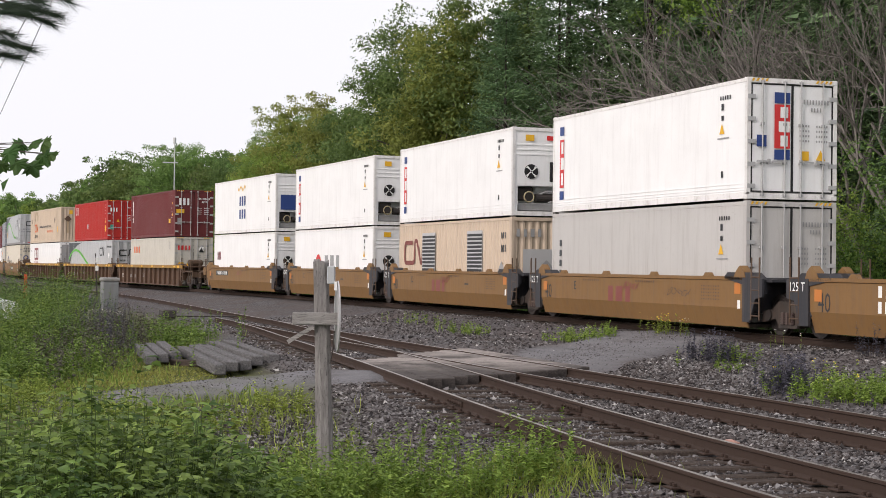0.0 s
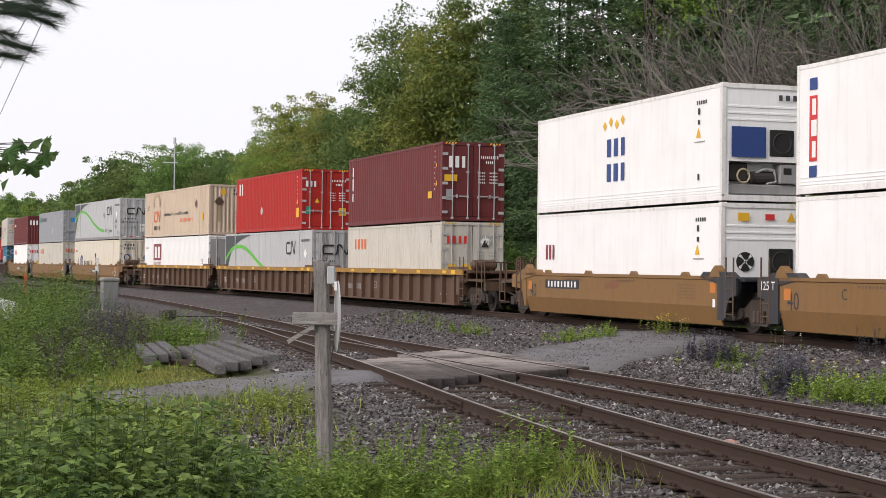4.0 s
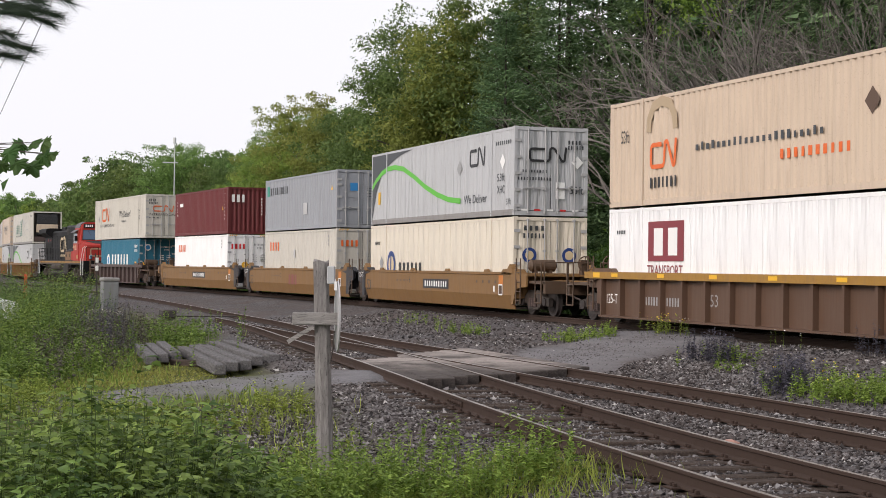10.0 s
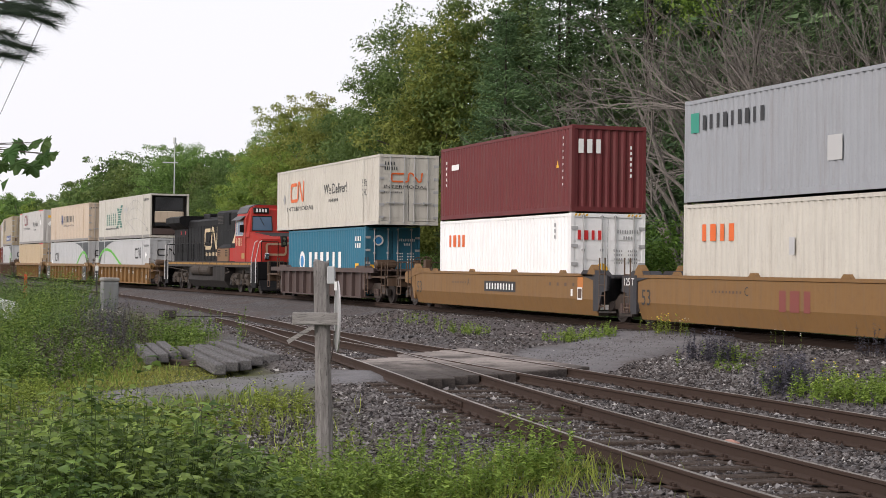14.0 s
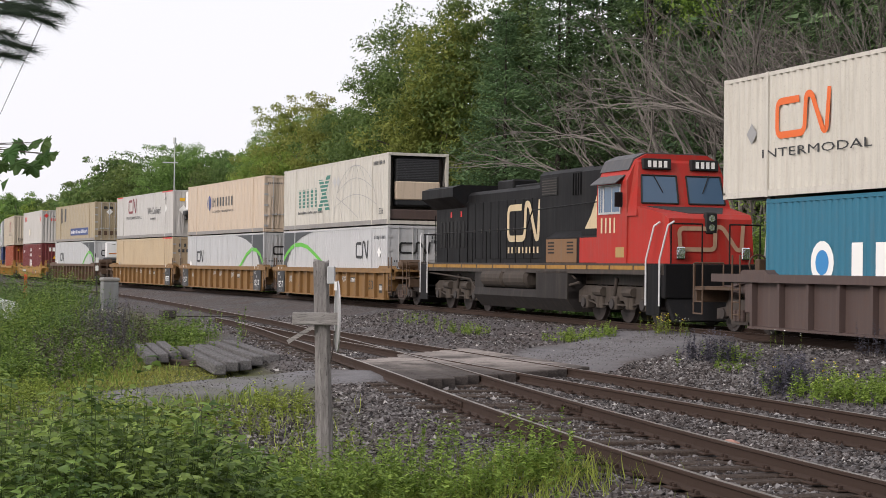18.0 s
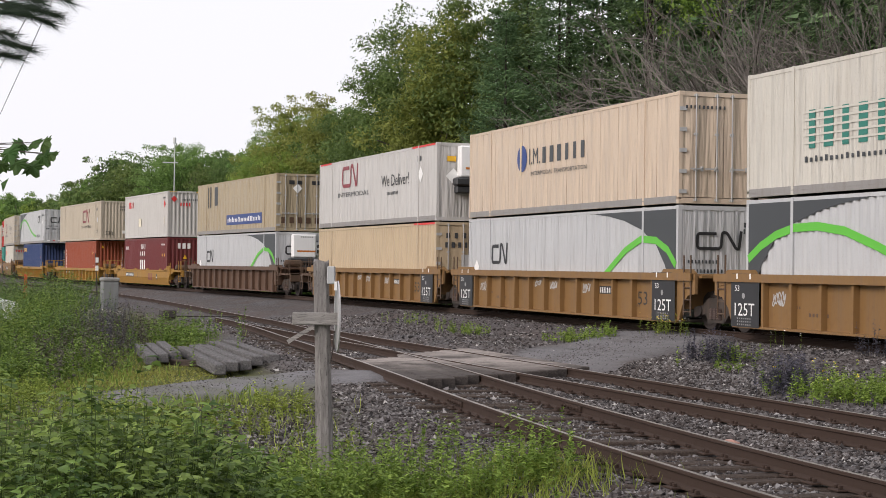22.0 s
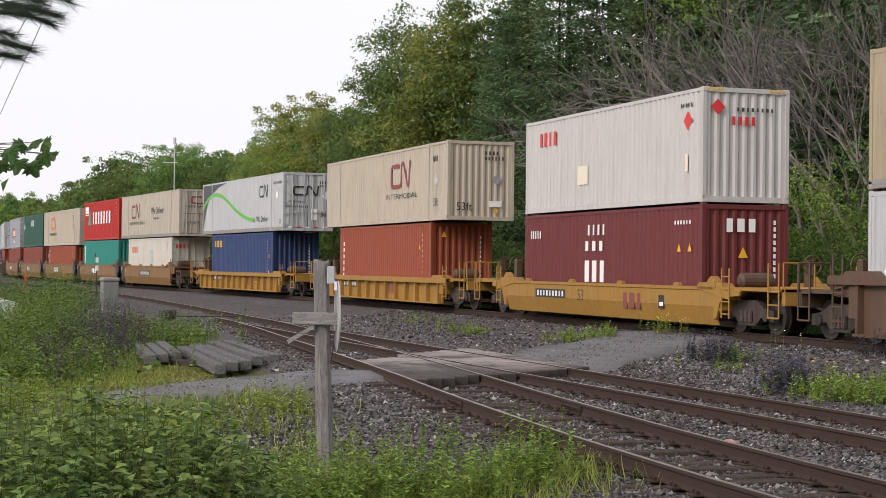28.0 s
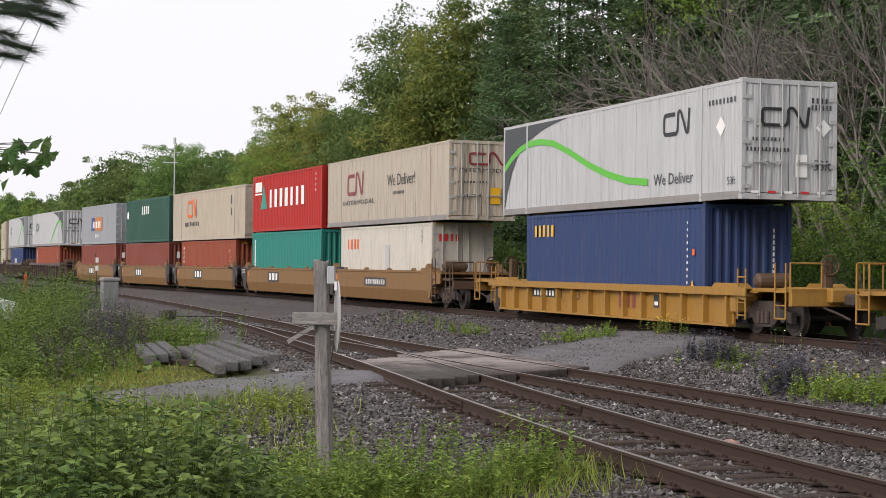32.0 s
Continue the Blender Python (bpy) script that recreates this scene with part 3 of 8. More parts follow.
    for x, k, off, s in ((-81, 0, 11.5, 0.95), (-79, 1, 9.0, 0.9), (-76.5, 1, 8.4, 0.8), (-75, 0, 11.0, 1.05), (-72.5, 1, 9.4, 0.98), (-70.5, 0, 13, 1.1), (-66, 1, 14.5, 1.15), (-61, 0, 15.5, 1.1), (-56, 1, 15, 1.15), (-51, 0, 14.5, 1.1), (-47, 1, 13.5, 1.1), (-43.5, 0, 11.5, 1.0), (-40, 1, 12.5, 1.0), (-36, 0, 11.0, 1.0), (-32, 1, 12, 1.0)):
        plant(pines[k], x, main_y(x) + off, s)
    for x, off, s in ((-66.5, 14.5, 0.95), (-59.5, 15.5, 0.97)):
        plant(high, x, main_y(x) + off, s)
    for x, k, off, s in ((-64, 2, 11.8, 0.95), (-61.5, 0, 11.2, 1.0), (-59, 1, 12, 1.05), (-56.5, 2, 11.4, 1.05), (-54, 0, 12, 1.1), (-51, 1, 11.4, 1.05), (-48.5, 2, 12, 1.05), (-45.5, 0, 11.6, 1.0)):
        plant(bare[k], x, main_y(x) + off, s, r.uniform(-0.35, 0.35))
    # low growth in front
    x = -210.0
    while x < -28:
        if x < -74 or r.random() < 0.85:
            y = main_y(x) + 6.4 + r.uniform(-0.5, 1.2)
            if x < -49:
                plant(bushes[r.randrange(2)], x, y, r.uniform(0.8, 1.25) * (1.0 if x < -66 else 1.1))
            else:
                plant(thicket[r.randrange(2)], x, y, r.uniform(0.85, 1.1))
        x += 2.4 if x > -130 else 4.0
    # depth behind
    x = -320.0
    while x < -20:
        for off in ((15, 20, 26) if x > -82 else (15.5, 22)):
            y = main_y(x) + off + r.uniform(-2, 2)
            need = tall(x) * 0.9 - ground_z(x, y)
            if x > -82:
                plant(dark[r.randrange(2)], x + r.uniform(-2, 2), y, r.uniform(0.85, 1.05))
            elif need > 3:
                plant((deep if x > -105 else far)[r.randrange(2)], x + r.uniform(-2, 2), y, need / (15.0 if x > -105 else 13.0))
        x += 4.4 if x > -82 else 5.5 if x > -210 else 11
    for x in range(-92, -30, 6):
        plant(deep[r.randrange(2)], x + r.uniform(-1, 1), main_y(x) + 31, 1.5)
        plant(deep[r.randrange(2)], x + 3 + r.uniform(-1, 1), main_y(x) + 37, 1.6)
    # the wood closing the view beyond the curve
    y = 14.0
    while y < 42:
        x = -352 + r.uniform(-10, 10)
        need = r.uniform(13.0, 15.6) - ground_z(x, y)
        plant(small[r.randrange(3)], x, y, need / 10.0)
        y += 3.0
    for ob in scene.objects:
        if "used" in ob:
            del ob["used"]


make_wood()
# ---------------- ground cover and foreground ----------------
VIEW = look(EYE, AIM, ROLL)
TIMBER = wood("grey_timber", (0.06, 0.057, 0.058), (0.205, 0.198, 0.197), (1, 9, 9))


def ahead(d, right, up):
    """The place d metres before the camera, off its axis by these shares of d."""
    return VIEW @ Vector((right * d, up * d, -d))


def folded_leaves(rng, p, nrm, along, size, slim=0.36):
    """Oval pointed leaves, slightly folded along the midrib and drooping at the tip."""
    n = len(p)
    a = along / (np.linalg.norm(along, axis=1)[:, None] + 1e-9)
    nn = nrm - a * (nrm * a).sum(1)[:, None]
    nn /= np.linalg.norm(nn, axis=1)[:, None] + 1e-9
    b = np.cross(nn, a)
    s = np.asarray(size)[:, None]
    B, T = p, p + a * s * 0.98 - nn * s * 0.2
    M = p + a * s * 0.5 - nn * s * 0.03
    R0, L0 = (p + a * s * 0.2 + k * b * s * slim * 0.85 + nn * s * 0.05 for k in (1, -1))
    R1, L1 = (p + a * s * 0.58 + k * b * s * slim * 0.92 + nn * s * 0.03 for k in (1, -1))
    v = np.stack([B, R0, R1, T, M, L1, L0], 1).reshape(-1, 3)
    k = np.arange(n)[:, None] * 7
    f = np.concatenate([k + np.array([q]) for q in ((0, 1, 2, 4), (4, 2, 3, 3), (0, 4, 5, 6), (4, 3, 5, 5))], 0)
    return v, f


def as_tris(f):
    """Quads, some with a repeated corner, as triangles."""
    t = np.concatenate([f[:, [0, 1, 2]], f[:, [0, 2, 3]]])
    return t[(t[:, 0] != t[:, 1]) & (t[:, 1] != t[:, 2]) & (t[:, 0] != t[:, 2])]


GREEN_STEM = plain("green_stem", (0.05, 0.085, 0.02), 0.7)
BRAMBLE = foliage("bush_leaves", (0.06, 0.108, 0.025), (0.28, 0.39, 0.088), 0.35)
GRASS = foliage("grass_blades", (0.115, 0.172, 0.029), (0.403, 0.507, 0.104), 0.35)
DRY = foliage("dry_weed", (0.075, 0.072, 0.055), (0.19, 0.175, 0.135), 0.2)
VERGE_BRIGHT = foliage("verge_leaves", (0.07, 0.12, 0.022), (0.3, 0.4, 0.08), 0.3)
VERGE_DARK = foliage("verge_shrub_leaves", (0.05, 0.098, 0.022), (0.19, 0.31, 0.065), 0.3)
VIOLET = foliage("violet_weed", (0.06, 0.062, 0.07), (0.16, 0.15, 0.2), 0.2)
MOSS = foliage("yellow_grass", (0.190, 0.200, 0.040), (0.399, 0.399, 0.105), 0.25)
FLOWER = plain("yellow_petals", (0.75, 0.55, 0.04), 0.6)
WHITE_PETAL = plain("white_petals", (0.75, 0.75, 0.7), 0.6)


def smooth_np(x):
    return np.clip((-22 - x) / 12.0, 0, 1)


def stones():
    rng = np.random.default_rng(4)
    spots = []
    for x0, x1, y0, y1, per in ((-24, -8, 4.0, 13.0, 310), (-34, -24, 4.5, 14.5, 190), (-34, -18, 13.0, 20.0, 120), (-62, -34, 7.0, 20.0, 45)):
        n = int((x1 - x0) * (y1 - y0) * per)
        q = np.stack([rng.uniform(x0, x1, n), rng.uniform(y0, y1, n)], 1)
        spots.append(q)
    q = np.concatenate(spots)
    keep, pts = [], []
    for x, y in q:
        ny, fy = near_side_y(x), far_side_y(x)
        lo = ny - 2.3 - 1.0 * smooth(-25, -12, x) - (2.4 if x > -27 else 0)
        if y < lo or (x < -45 and y < ny - 1.6):
            continue
        if on_road(x, y) > 0.35:
            continue
        bare = 0.0
        for c, top in ((ny, SIDE_Z), (fy, SIDE_Z), (main_y(x), 0.0)):
            d = abs(y - c)
            if abs(d - 0.753) < 0.13:
                bare = 1
        if bare:
            continue
        pts.append((x, y, ground_z(x, y)))
    ys = [y for y in rng.uniform(2.0, 19.5, 5000) if not 8.0 < y < 13.2]
    ROAD_STONES = len(ys)
    for y in ys:
        x = road_mid(y) + rng.normal() * 1.2
        pts.append((x, y, ground_z(x, y) - 0.006))
    p = np.array(pts)
    n = len(p)
    size = (rng.gamma(6.0, 0.0026, n) + 0.005) * (0.95 + 0.35 * smooth_np(p[:, 0]) + 0.3 * (p[:, 0] < -60))
    size[-ROAD_STONES:] *= 0.42
    base = np.array([(1, 0, 0), (0, 1, 0), (-1, 0, 0), (0, -1, 0), (0.15, 0.1, 0.75), (0, 0, -0.6)])
    jit = base[None] + rng.normal(size=(n, 6, 3)) * 0.28
    ang = rng.uniform(0, 6.283, n)
    c, s = np.cos(ang)[:, None], np.sin(ang)[:, None]
    v = np.stack([jit[..., 0] * c - jit[..., 1] * s, jit[..., 0] * s + jit[..., 1] * c, jit[..., 2]], -1)
    v = v * (size[:, None] * rng.uniform(0.75, 1.4, (n, 1)))[..., None] + (p + np.array([0, 0, 0.008]))[:, None]
    tri = np.array([(0, 1, 4), (1, 2, 4), (2, 3, 4), (3, 0, 4), (1, 0, 5), (2, 1, 5), (3, 2, 5), (0, 3, 5)])
    f = (np.arange(n)[:, None, None] * 6 + tri[None]).reshape(-1, 3)
    m, nd, l, b = shader("ballast_stone")
    g = nd.new("ShaderNodeNewGeometry")
    r = nd.new("ShaderNodeValToRGB")
    r.color_ramp.elements[0].color, r.color_ramp.elements[1].color = (0.02, 0.019, 0.02, 1), (0.1, 0.096, 0.096, 1)
    e = r.color_ramp.elements.new(0.45)
    e.color = (0.08, 0.071, 0.068, 1)
    e2 = r.color_ramp.elements.new(0.955)
    e2.color = (0.22, 0.21, 0.21, 1)
    r.color_ramp.elements[-1].color = (0.5, 0.48, 0.46, 1)
    l.new(g.outputs["Random Per Island"], r.inputs["Fac"])
    patch = noise_of(nd, l, 0.5, 4.0)
    col = mix_col(nd, l, ramp_between(nd, l, patch, (0, 0, 0), (0.25,) * 3, 0.45, 0.62), r.outputs["Color"], (0.05, 0.034, 0.028))
    l.new(col, b.inputs["Base Color"])
    b.inputs["Roughness"].default_value = 0.9
    b.inputs["Specular IOR Level"].default_value = 0.15
    ob = new("ballast_stones", np_mesh("ballast_stones", v.reshape(-1, 3), f, m))
    tagged(ob, "loose grey and brown crushed stones between the tracks", "gravel", kind="stuff")


def tufts(name, label, spots, material, h, w, lean=0.25, seed=1):
    """Grass blades: spots are (x, y, spread in x, spread in y, count)."""
    rng = np.random.default_rng(seed)
    P = []
    for x, y, sx, sy, n in spots:
        q = np.stack([rng.normal(x, sx, n), rng.normal(y, sy, n)], 1)
        P += [(a, b, ground_z(a, b) - 0.02) for a, b in q if on_road(a, b) < 0.5]
    p = np.array(P)
    n = len(p)
    hh = h * rng.uniform(0.45, 1.25, n)[:, None]
    d = rng.normal(size=(n, 3)) * lean
    d[:, 2] = 1
    side = rng.normal(size=(n, 3))
    side[:, 2] = 0
    side /= np.linalg.norm(side, axis=1)[:, None]
    ww = w * rng.uniform(0.7, 1.4, n)[:, None]
    mid = p + d * hh * 0.55
    tip = p + d * hh + rng.normal(size=(n, 3)) * np.array([1, 1, 0.1]) * hh * 0.18
    v = np.stack([p - side * ww, p + side * ww, mid + side * ww * 0.7, mid - side * ww * 0.7, tip], 1).reshape(-1, 3)
    k = np.arange(n)[:, None] * 5
    tri1 = k + np.array([[0, 1, 2]])
    tri2 = k + np.array([[0, 2, 3]])
    tri3 = k + np.array([[3, 2, 4]])
    ob = new(name, np_mesh(name, v, np.concatenate([tri1, tri2, tri3]), material))
    return tagged(ob, label, "grass", kind="stuff")


def stalks(name, label, spots, material, h, leaf, per=26, seed=2, flowers=None, slim=0.22, category="weeds"):
    """Upright weeds with many narrow leaves up the stem."""
    rng = np.random.default_rng(seed)
    P, A, S, N = [], [], [], []
    stems_v, stems_f = [], []
    heads = []
    for x, y, sx, sy, n in spots:
        for _ in range(n):
            a, b = rng.normal(x, sx), rng.normal(y, sy)
            z = ground_z(a, b)
            hh = h * rng.uniform(0.5, 1.2)
            lx, ly = rng.normal(0, 0.13), rng.normal(0, 0.13)
            i = len(stems_v)
            w = 0.006
            stems_v += [(a - w, b, z), (a + w, b, z), (a + lx * hh, b + ly * hh, z + hh), (a, b - w, z), (a, b + w, z), (a + lx * hh, b + ly * hh, z + hh)]
            stems_f += [(i, i + 1, i + 2), (i + 3, i + 4, i + 5)]
            u = rng.uniform(0.12, 1.0, per)
            ang = rng.uniform(0, 6.283, per)
            P.append(np.stack([a + lx * hh * u, b + ly * hh * u, z + hh * u], 1))
            A.append(np.stack([np.cos(ang), np.sin(ang), rng.uniform(0.1, 0.9, per)], 1))
            S.append(leaf * (1.15 - 0.6 * u) * rng.uniform(0.7, 1.3, per))
            heads.append((a + lx * hh, b + ly * hh, z + hh))
    P, A, S = np.concatenate(P), np.concatenate(A), np.concatenate(S)
    v, f = folded_leaves(rng, P, np.tile([0.0, 0.0, 1.0], (len(P), 1)) + rng.normal(size=(len(P), 3)) * 0.3, A, S, slim)
    k = len(v)
    v = np.concatenate([v, np.array(stems_v)])
    tris = np.concatenate([as_tris(f), np.array(stems_f) + k])
    ob = new(name, np_mesh(name, v, tris, material))
    tagged(ob, label, category, kind="stuff")
    if flowers:
        hp = np.array(heads)
        hp = np.repeat(hp, 2, 0) + rng.normal(size=(len(hp) * 2, 3)) * 0.02
        v, f = leaf_quads(rng, hp, np.tile([0.6, -0.4, 0.6], (len(hp), 1)), 0.013, 0.9, 0.6)
        fo = new("weed_flowers", np_mesh("weed_flowers", v, f, flowers))
        tagged(fo, "small bright blossoms on the trackside weeds", "flowers", kind="stuff")
    return ob


def bush(x, y, h, r, seed, count=900, size=0.085, material=None, label="dense green leafy bush by the track"):
    """Arching stems with leaves in opposite pairs, thicker towards the light."""
    rng = np.random.default_rng(seed)
    t = thing("bush", label, "bush", Matrix.Translation((x, y, ground_z(x, y))), group="bushes in the foreground")
    P, A, N = [], [], []
    k = max(14 if r > 0.2 else 1, count // 30)
    stems = Build()
    for i in range(k):
        a, rr = rng.random() * 6.283, r * rng.random() ** 0.5
        top = np.array([math.cos(a) * rr * 1.15, math.sin(a) * rr * 1.15, h * rng.uniform(0.55, 1.0) * (1 - 0.28 * (rr / r) ** 2)])
        root = np.array([top[0] * 0.4, top[1] * 0.4, -0.05])
        stems.cyl(tuple(root), tuple(top), 0.006, 4, 0.0025)
        m = count // k
        u = 0.3 + 0.72 * rng.random(m) ** 0.7
        ang = rng.uniform(0, 6.283, m)
        out = np.stack([np.cos(ang), np.sin(ang), rng.uniform(-0.3, 0.3, m)], 1)
        P.append(root + (top - root) * u[:, None] + out * rng.uniform(0.0, 0.09, m)[:, None])
        A.append(out)
        N.append(np.stack([np.cos(ang) * 0.3, np.sin(ang) * 0.3, np.full(m, 1.3)], 1) + rng.normal(size=(m, 3)) * 0.3)
    part("stem", stems, GREEN_STEM, t)
    P, A, N = np.concatenate(P), np.concatenate(A), np.concatenate(N)
    v, f = folded_leaves(rng, P, N, A, size * rng.uniform(0.6, 1.35, len(P)), 0.3)
    part("leaves", np_mesh("leaves", v, as_tris(f), material or BRAMBLE), None, t)
    return t


def make_cover():
    stones()
    # lush growth close to the camera
    r = random.Random(3)
    for x, y, h, w, n in ((-11.0, 0.72, 1.7, 0.6, 1900), (-11.3, 1.35, 1.65, 0.6, 1900), (-11.9, 1.95, 1.55, 0.55, 1700), (-12.8, 0.8, 1.65, 0.7, 1700), (-13.2, 1.6, 1.6, 0.7, 1700), (-13.2, 2.35, 1.4, 0.5, 1400), (-10.2, 1.0, 1.42, 0.5, 1600), (-10.4, 1.6, 1.35, 0.45, 1500), (-12.4, 2.5, 1.1, 0.4, 900),
                          (-15.2, 1.1, 1.2, 0.7, 1200), (-15.4, 2.1, 1.15, 0.7, 1200), (-15.6, 2.9, 0.85, 0.5, 800), (-14.6, 0.3, 1.4, 0.7, 1200)):
        bush(x, y, h, w, r.randrange(9999), int(n * 1.25), 0.085)
    sap = bush(-11.7, 1.4, 2.0, 0.12, 77, 56, 0.15, None, "single tall stalk with broad green leaves")
    bush(-11.9, 0.98, 1.85, 0.06, 78, 22, 0.12, None, "slender stalk with broad green leaves")
    bush(-12.6, 1.85, 1.85, 0.06, 79, 22, 0.11, None, "slender stalk with broad green leaves")
    # goldenrod and grass along the foreground
    stalks("foreground_weeds", "fresh green upright weeds along the ballast edge", [(-15.5, 3.6, 0.5, 0.35, 60), (-15.6, 4.3, 0.5, 0.4, 80), (-15.8, 5.2, 0.5, 0.4, 75), (-15.7, 6.1, 0.4, 0.35, 50), (-17.2, 4.6, 0.6, 0.45, 34), (-17.6, 5.7, 0.5, 0.3, 14), (-14.6, 3.4, 0.5, 0.3, 60)], GRASS, 0.6, 0.085, 28, 5)
    tufts("foreground_grass", "green grass at the edge of the ballast", [(-15.8, 4.6, 0.9, 0.9, 2600), (-18.0, 4.4, 1.2, 0.5, 260), (-21.5, 5.0, 1.5, 0.5, 120), (-24.5, 5.6, 1.5, 0.4, 150), (-16.0, 6.4, 0.6, 0.4, 500)], GRASS, 0.28, 0.006, 0.4, 6)
    stalks("verge_weeds", "mixed green weeds on the verge", [(-22.5, 4.6, 1.0, 0.4, 16), (-25.5, 5.8, 0.9, 0.35, 30), (-20.0, 3.3, 1.5, 0.6, 26), (-23, 3.4, 1.0, 0.5, 30)], GRASS, 0.4, 0.09, 22, 7)
    # left verge: bushes, dry weeds, yellow grass
    for x, y, h, w, n in ((-42, 3.0, 1.5, 1.2, 900), (-44, 4.1, 1.5, 1.1, 900), (-47, 3.2, 1.6, 1.3, 900), (-52, 4.6, 1.6, 1.3, 900), (-60, 5.4, 1.7, 1.6, 900), (-66, 6.4, 1.7, 1.6, 900), (-73, 6.2, 2.0, 1.9, 900), (-78, 7.4, 2.2, 2.0, 900), (-84, 7.6, 2.3, 2.2, 900), (-84, 6.0, 2.3, 2.2, 900), (-90, 9.2, 2.1, 2.0, 900), (-64, 3.4, 1.9, 1.6, 900), (-37, 2.4, 1.1, 0.9, 700), (-72, 4.2, 2.2, 2.0, 900), (-56, 3.2, 1.6, 1.3, 900), (-33.5, 2.2, 0.8, 0.7, 600)):
        bush(x, y, h * (0.9 if x > -50 else 1.05), w, r.randrange(9999), int(n * 1.9), 0.085 if x < -50 else 0.065, VERGE_BRIGHT if r.random() < 0.3 else VERGE_DARK, "rank green growth on the verge")
    stalks("dry_weeds", "grey-brown dry weeds beside the timbers", [(-44, 5.0, 2.0, 0.4, 110), (-49, 6.0, 2.5, 0.5, 130), (-38.5, 4.0, 1.5, 0.5, 50), (-55, 7.4, 3, 0.7, 90), (-35.5, 3.0, 1.5, 0.4, 30)], DRY, 0.95, 0.1, 26, 8)
    stalks("tall_verge_weeds", "yellow-green weeds beside the timbers", [(-40, 4.2, 2.0, 0.6, 70), (-47, 7.7, 2.5, 0.6, 90), (-36, 3.4, 1.2, 0.6, 60), (-33, 2.3, 1.2, 0.6, 60), (-52, 8.6, 2.5, 0.5, 60)], VERGE_BRIGHT, 0.8, 0.11, 24, 9)
    tufts("yellow_grass", "short yellow-green grass beside the dirt track", [(-35.5, 5.0, 1.2, 0.7, 3500), (-33.5, 4.2, 1.0, 0.7, 2500), (-32, 3.0, 1.0, 0.5, 1500), (-37, 6.0, 1.2, 0.6, 2000), (-41, 6.0, 2.0, 0.8, 1500)], MOSS, 0.055, 0.012, 0.8, 10)
    tufts("verge_grass", "green grass on the verge", [(-40, 3.5, 4, 1.0, 3000), (-55, 5.5, 6, 1.4, 3000), (-22, 2.8, 2.0, 0.8, 300), (-18, 3.2, 1.5, 0.7, 450), (-33, 1.0, 3, 0.6, 1500), (-27.2, 4.6, 0.7, 0.7, 120), (-28.6, 6.0, 0.6, 0.5, 90), (-31.0, 3.4, 0.5, 0.8, 120)], GRASS, 0.24, 0.01, 0.45, 11)
    stalks("edge_weeds", "light green weeds closing over the dirt track", [(-27.0, 2.0, 1.2, 0.5, 70), (-25.0, 2.6, 1.2, 0.5, 60), (-29.5, 2.4, 1.0, 0.4, 50), (-30.5, 1.4, 1.5, 0.5, 60), (-24.0, 4.3, 0.8, 0.4, 30), (-26.2, 3.3, 0.8, 0.3, 30)], GRASS, 0.42, 0.075, 22, 21)
    stalks("goldenrod", "tall bright green goldenrod on the verge", [(-43, 3.4, 1.6, 0.5, 60), (-46, 4.6, 2.0, 0.5, 70), (-50, 4.4, 2.2, 0.7, 70), (-56, 5.0, 2.5, 0.8, 70), (-62, 5.4, 3.0, 0.9, 80), (-69, 6.6, 3.0, 0.9, 80), (-40, 2.5, 1.4, 0.4, 40), (-36, 1.9, 1.2, 0.4, 40)], VERGE_BRIGHT, 1.35, 0.1, 34, 22)
    stalks("grey_stalks", "thin grey-violet dry stalks on the verge", [(-44, 5.3, 1.5, 0.4, 60), (-48, 5.5, 2.0, 0.5, 80), (-53, 6.6, 2.0, 0.5, 60)], VIOLET, 1.25, 0.07, 30, 23)
    # weeds between the tracks
    stalks("track_weeds", "green weeds in the ballast by the main track", [(-45.2, 15.8, 0.35, 0.25, 30), (-46.5, 15.6, 0.7, 0.2, 14), (-40.6, 17.0, 0.6, 0.25, 60), (-39.9, 17.6, 0.25, 0.12, 22), (-32.2, 17.2, 0.35, 0.3, 34), (-22.9, 13.75, 0.6, 0.2, 60), (-21.6, 13.9, 0.6, 0.2, 60), (-20.5, 14.0, 0.5, 0.2, 40), (-53, 16.6, 1.0, 0.4, 20), (-28.5, 15.2, 1.0, 0.4, 12), (-23.8, 15.2, 0.9, 0.3, 30)], GRASS, 0.36, 0.085, 20, 12)
    stalks("flowering_weeds", "weeds with small yellow flowers by the rails", [(-39.0, 18.9, 0.3, 0.15, 22), (-23.2, 13.8, 0.8, 0.2, 8)], GRASS, 0.5, 0.08, 16, 13, FLOWER)
    stalks("daisies", "white daisies by the rails", [(-37.9, 19.0, 0.3, 0.1, 5), (-33.0, 18.9, 0.3, 0.1, 4)], GRASS, 0.4, 0.05, 10, 14, WHITE_PETAL)
    stalks("violet_weeds", "dull violet upright weeds in the ballast", [(-31.9, 16.6, 0.28, 0.28, 62), (-24.4, 14.0, 0.4, 0.25, 55), (-23.9, 13.8, 0.25, 0.2, 24), (-29.5, 18.9, 0.2, 0.15, 12)], VIOLET, 0.62, 0.075, 30, 15)


def beam(name, label, category, x, y, z, ln, w, h, heading, pitch=0.0, material=None, group=""):
    b = Build().bevel_box(-ln / 2, ln / 2, -w / 2, w / 2, 0, h, 0.018)
    r = random.Random(int(abs(x * 131 + y * 977)))
    b.v = [(vx, vy + r.uniform(-0.008, 0.008), vz + r.uniform(-0.006, 0.006)) for vx, vy, vz in b.v]
    ob = new(name, b.mesh(name, material or TIMBER))
    ob.matrix_basis = pose(x, y, z, 0, pitch, heading)
    return tagged(ob, label, category, group)


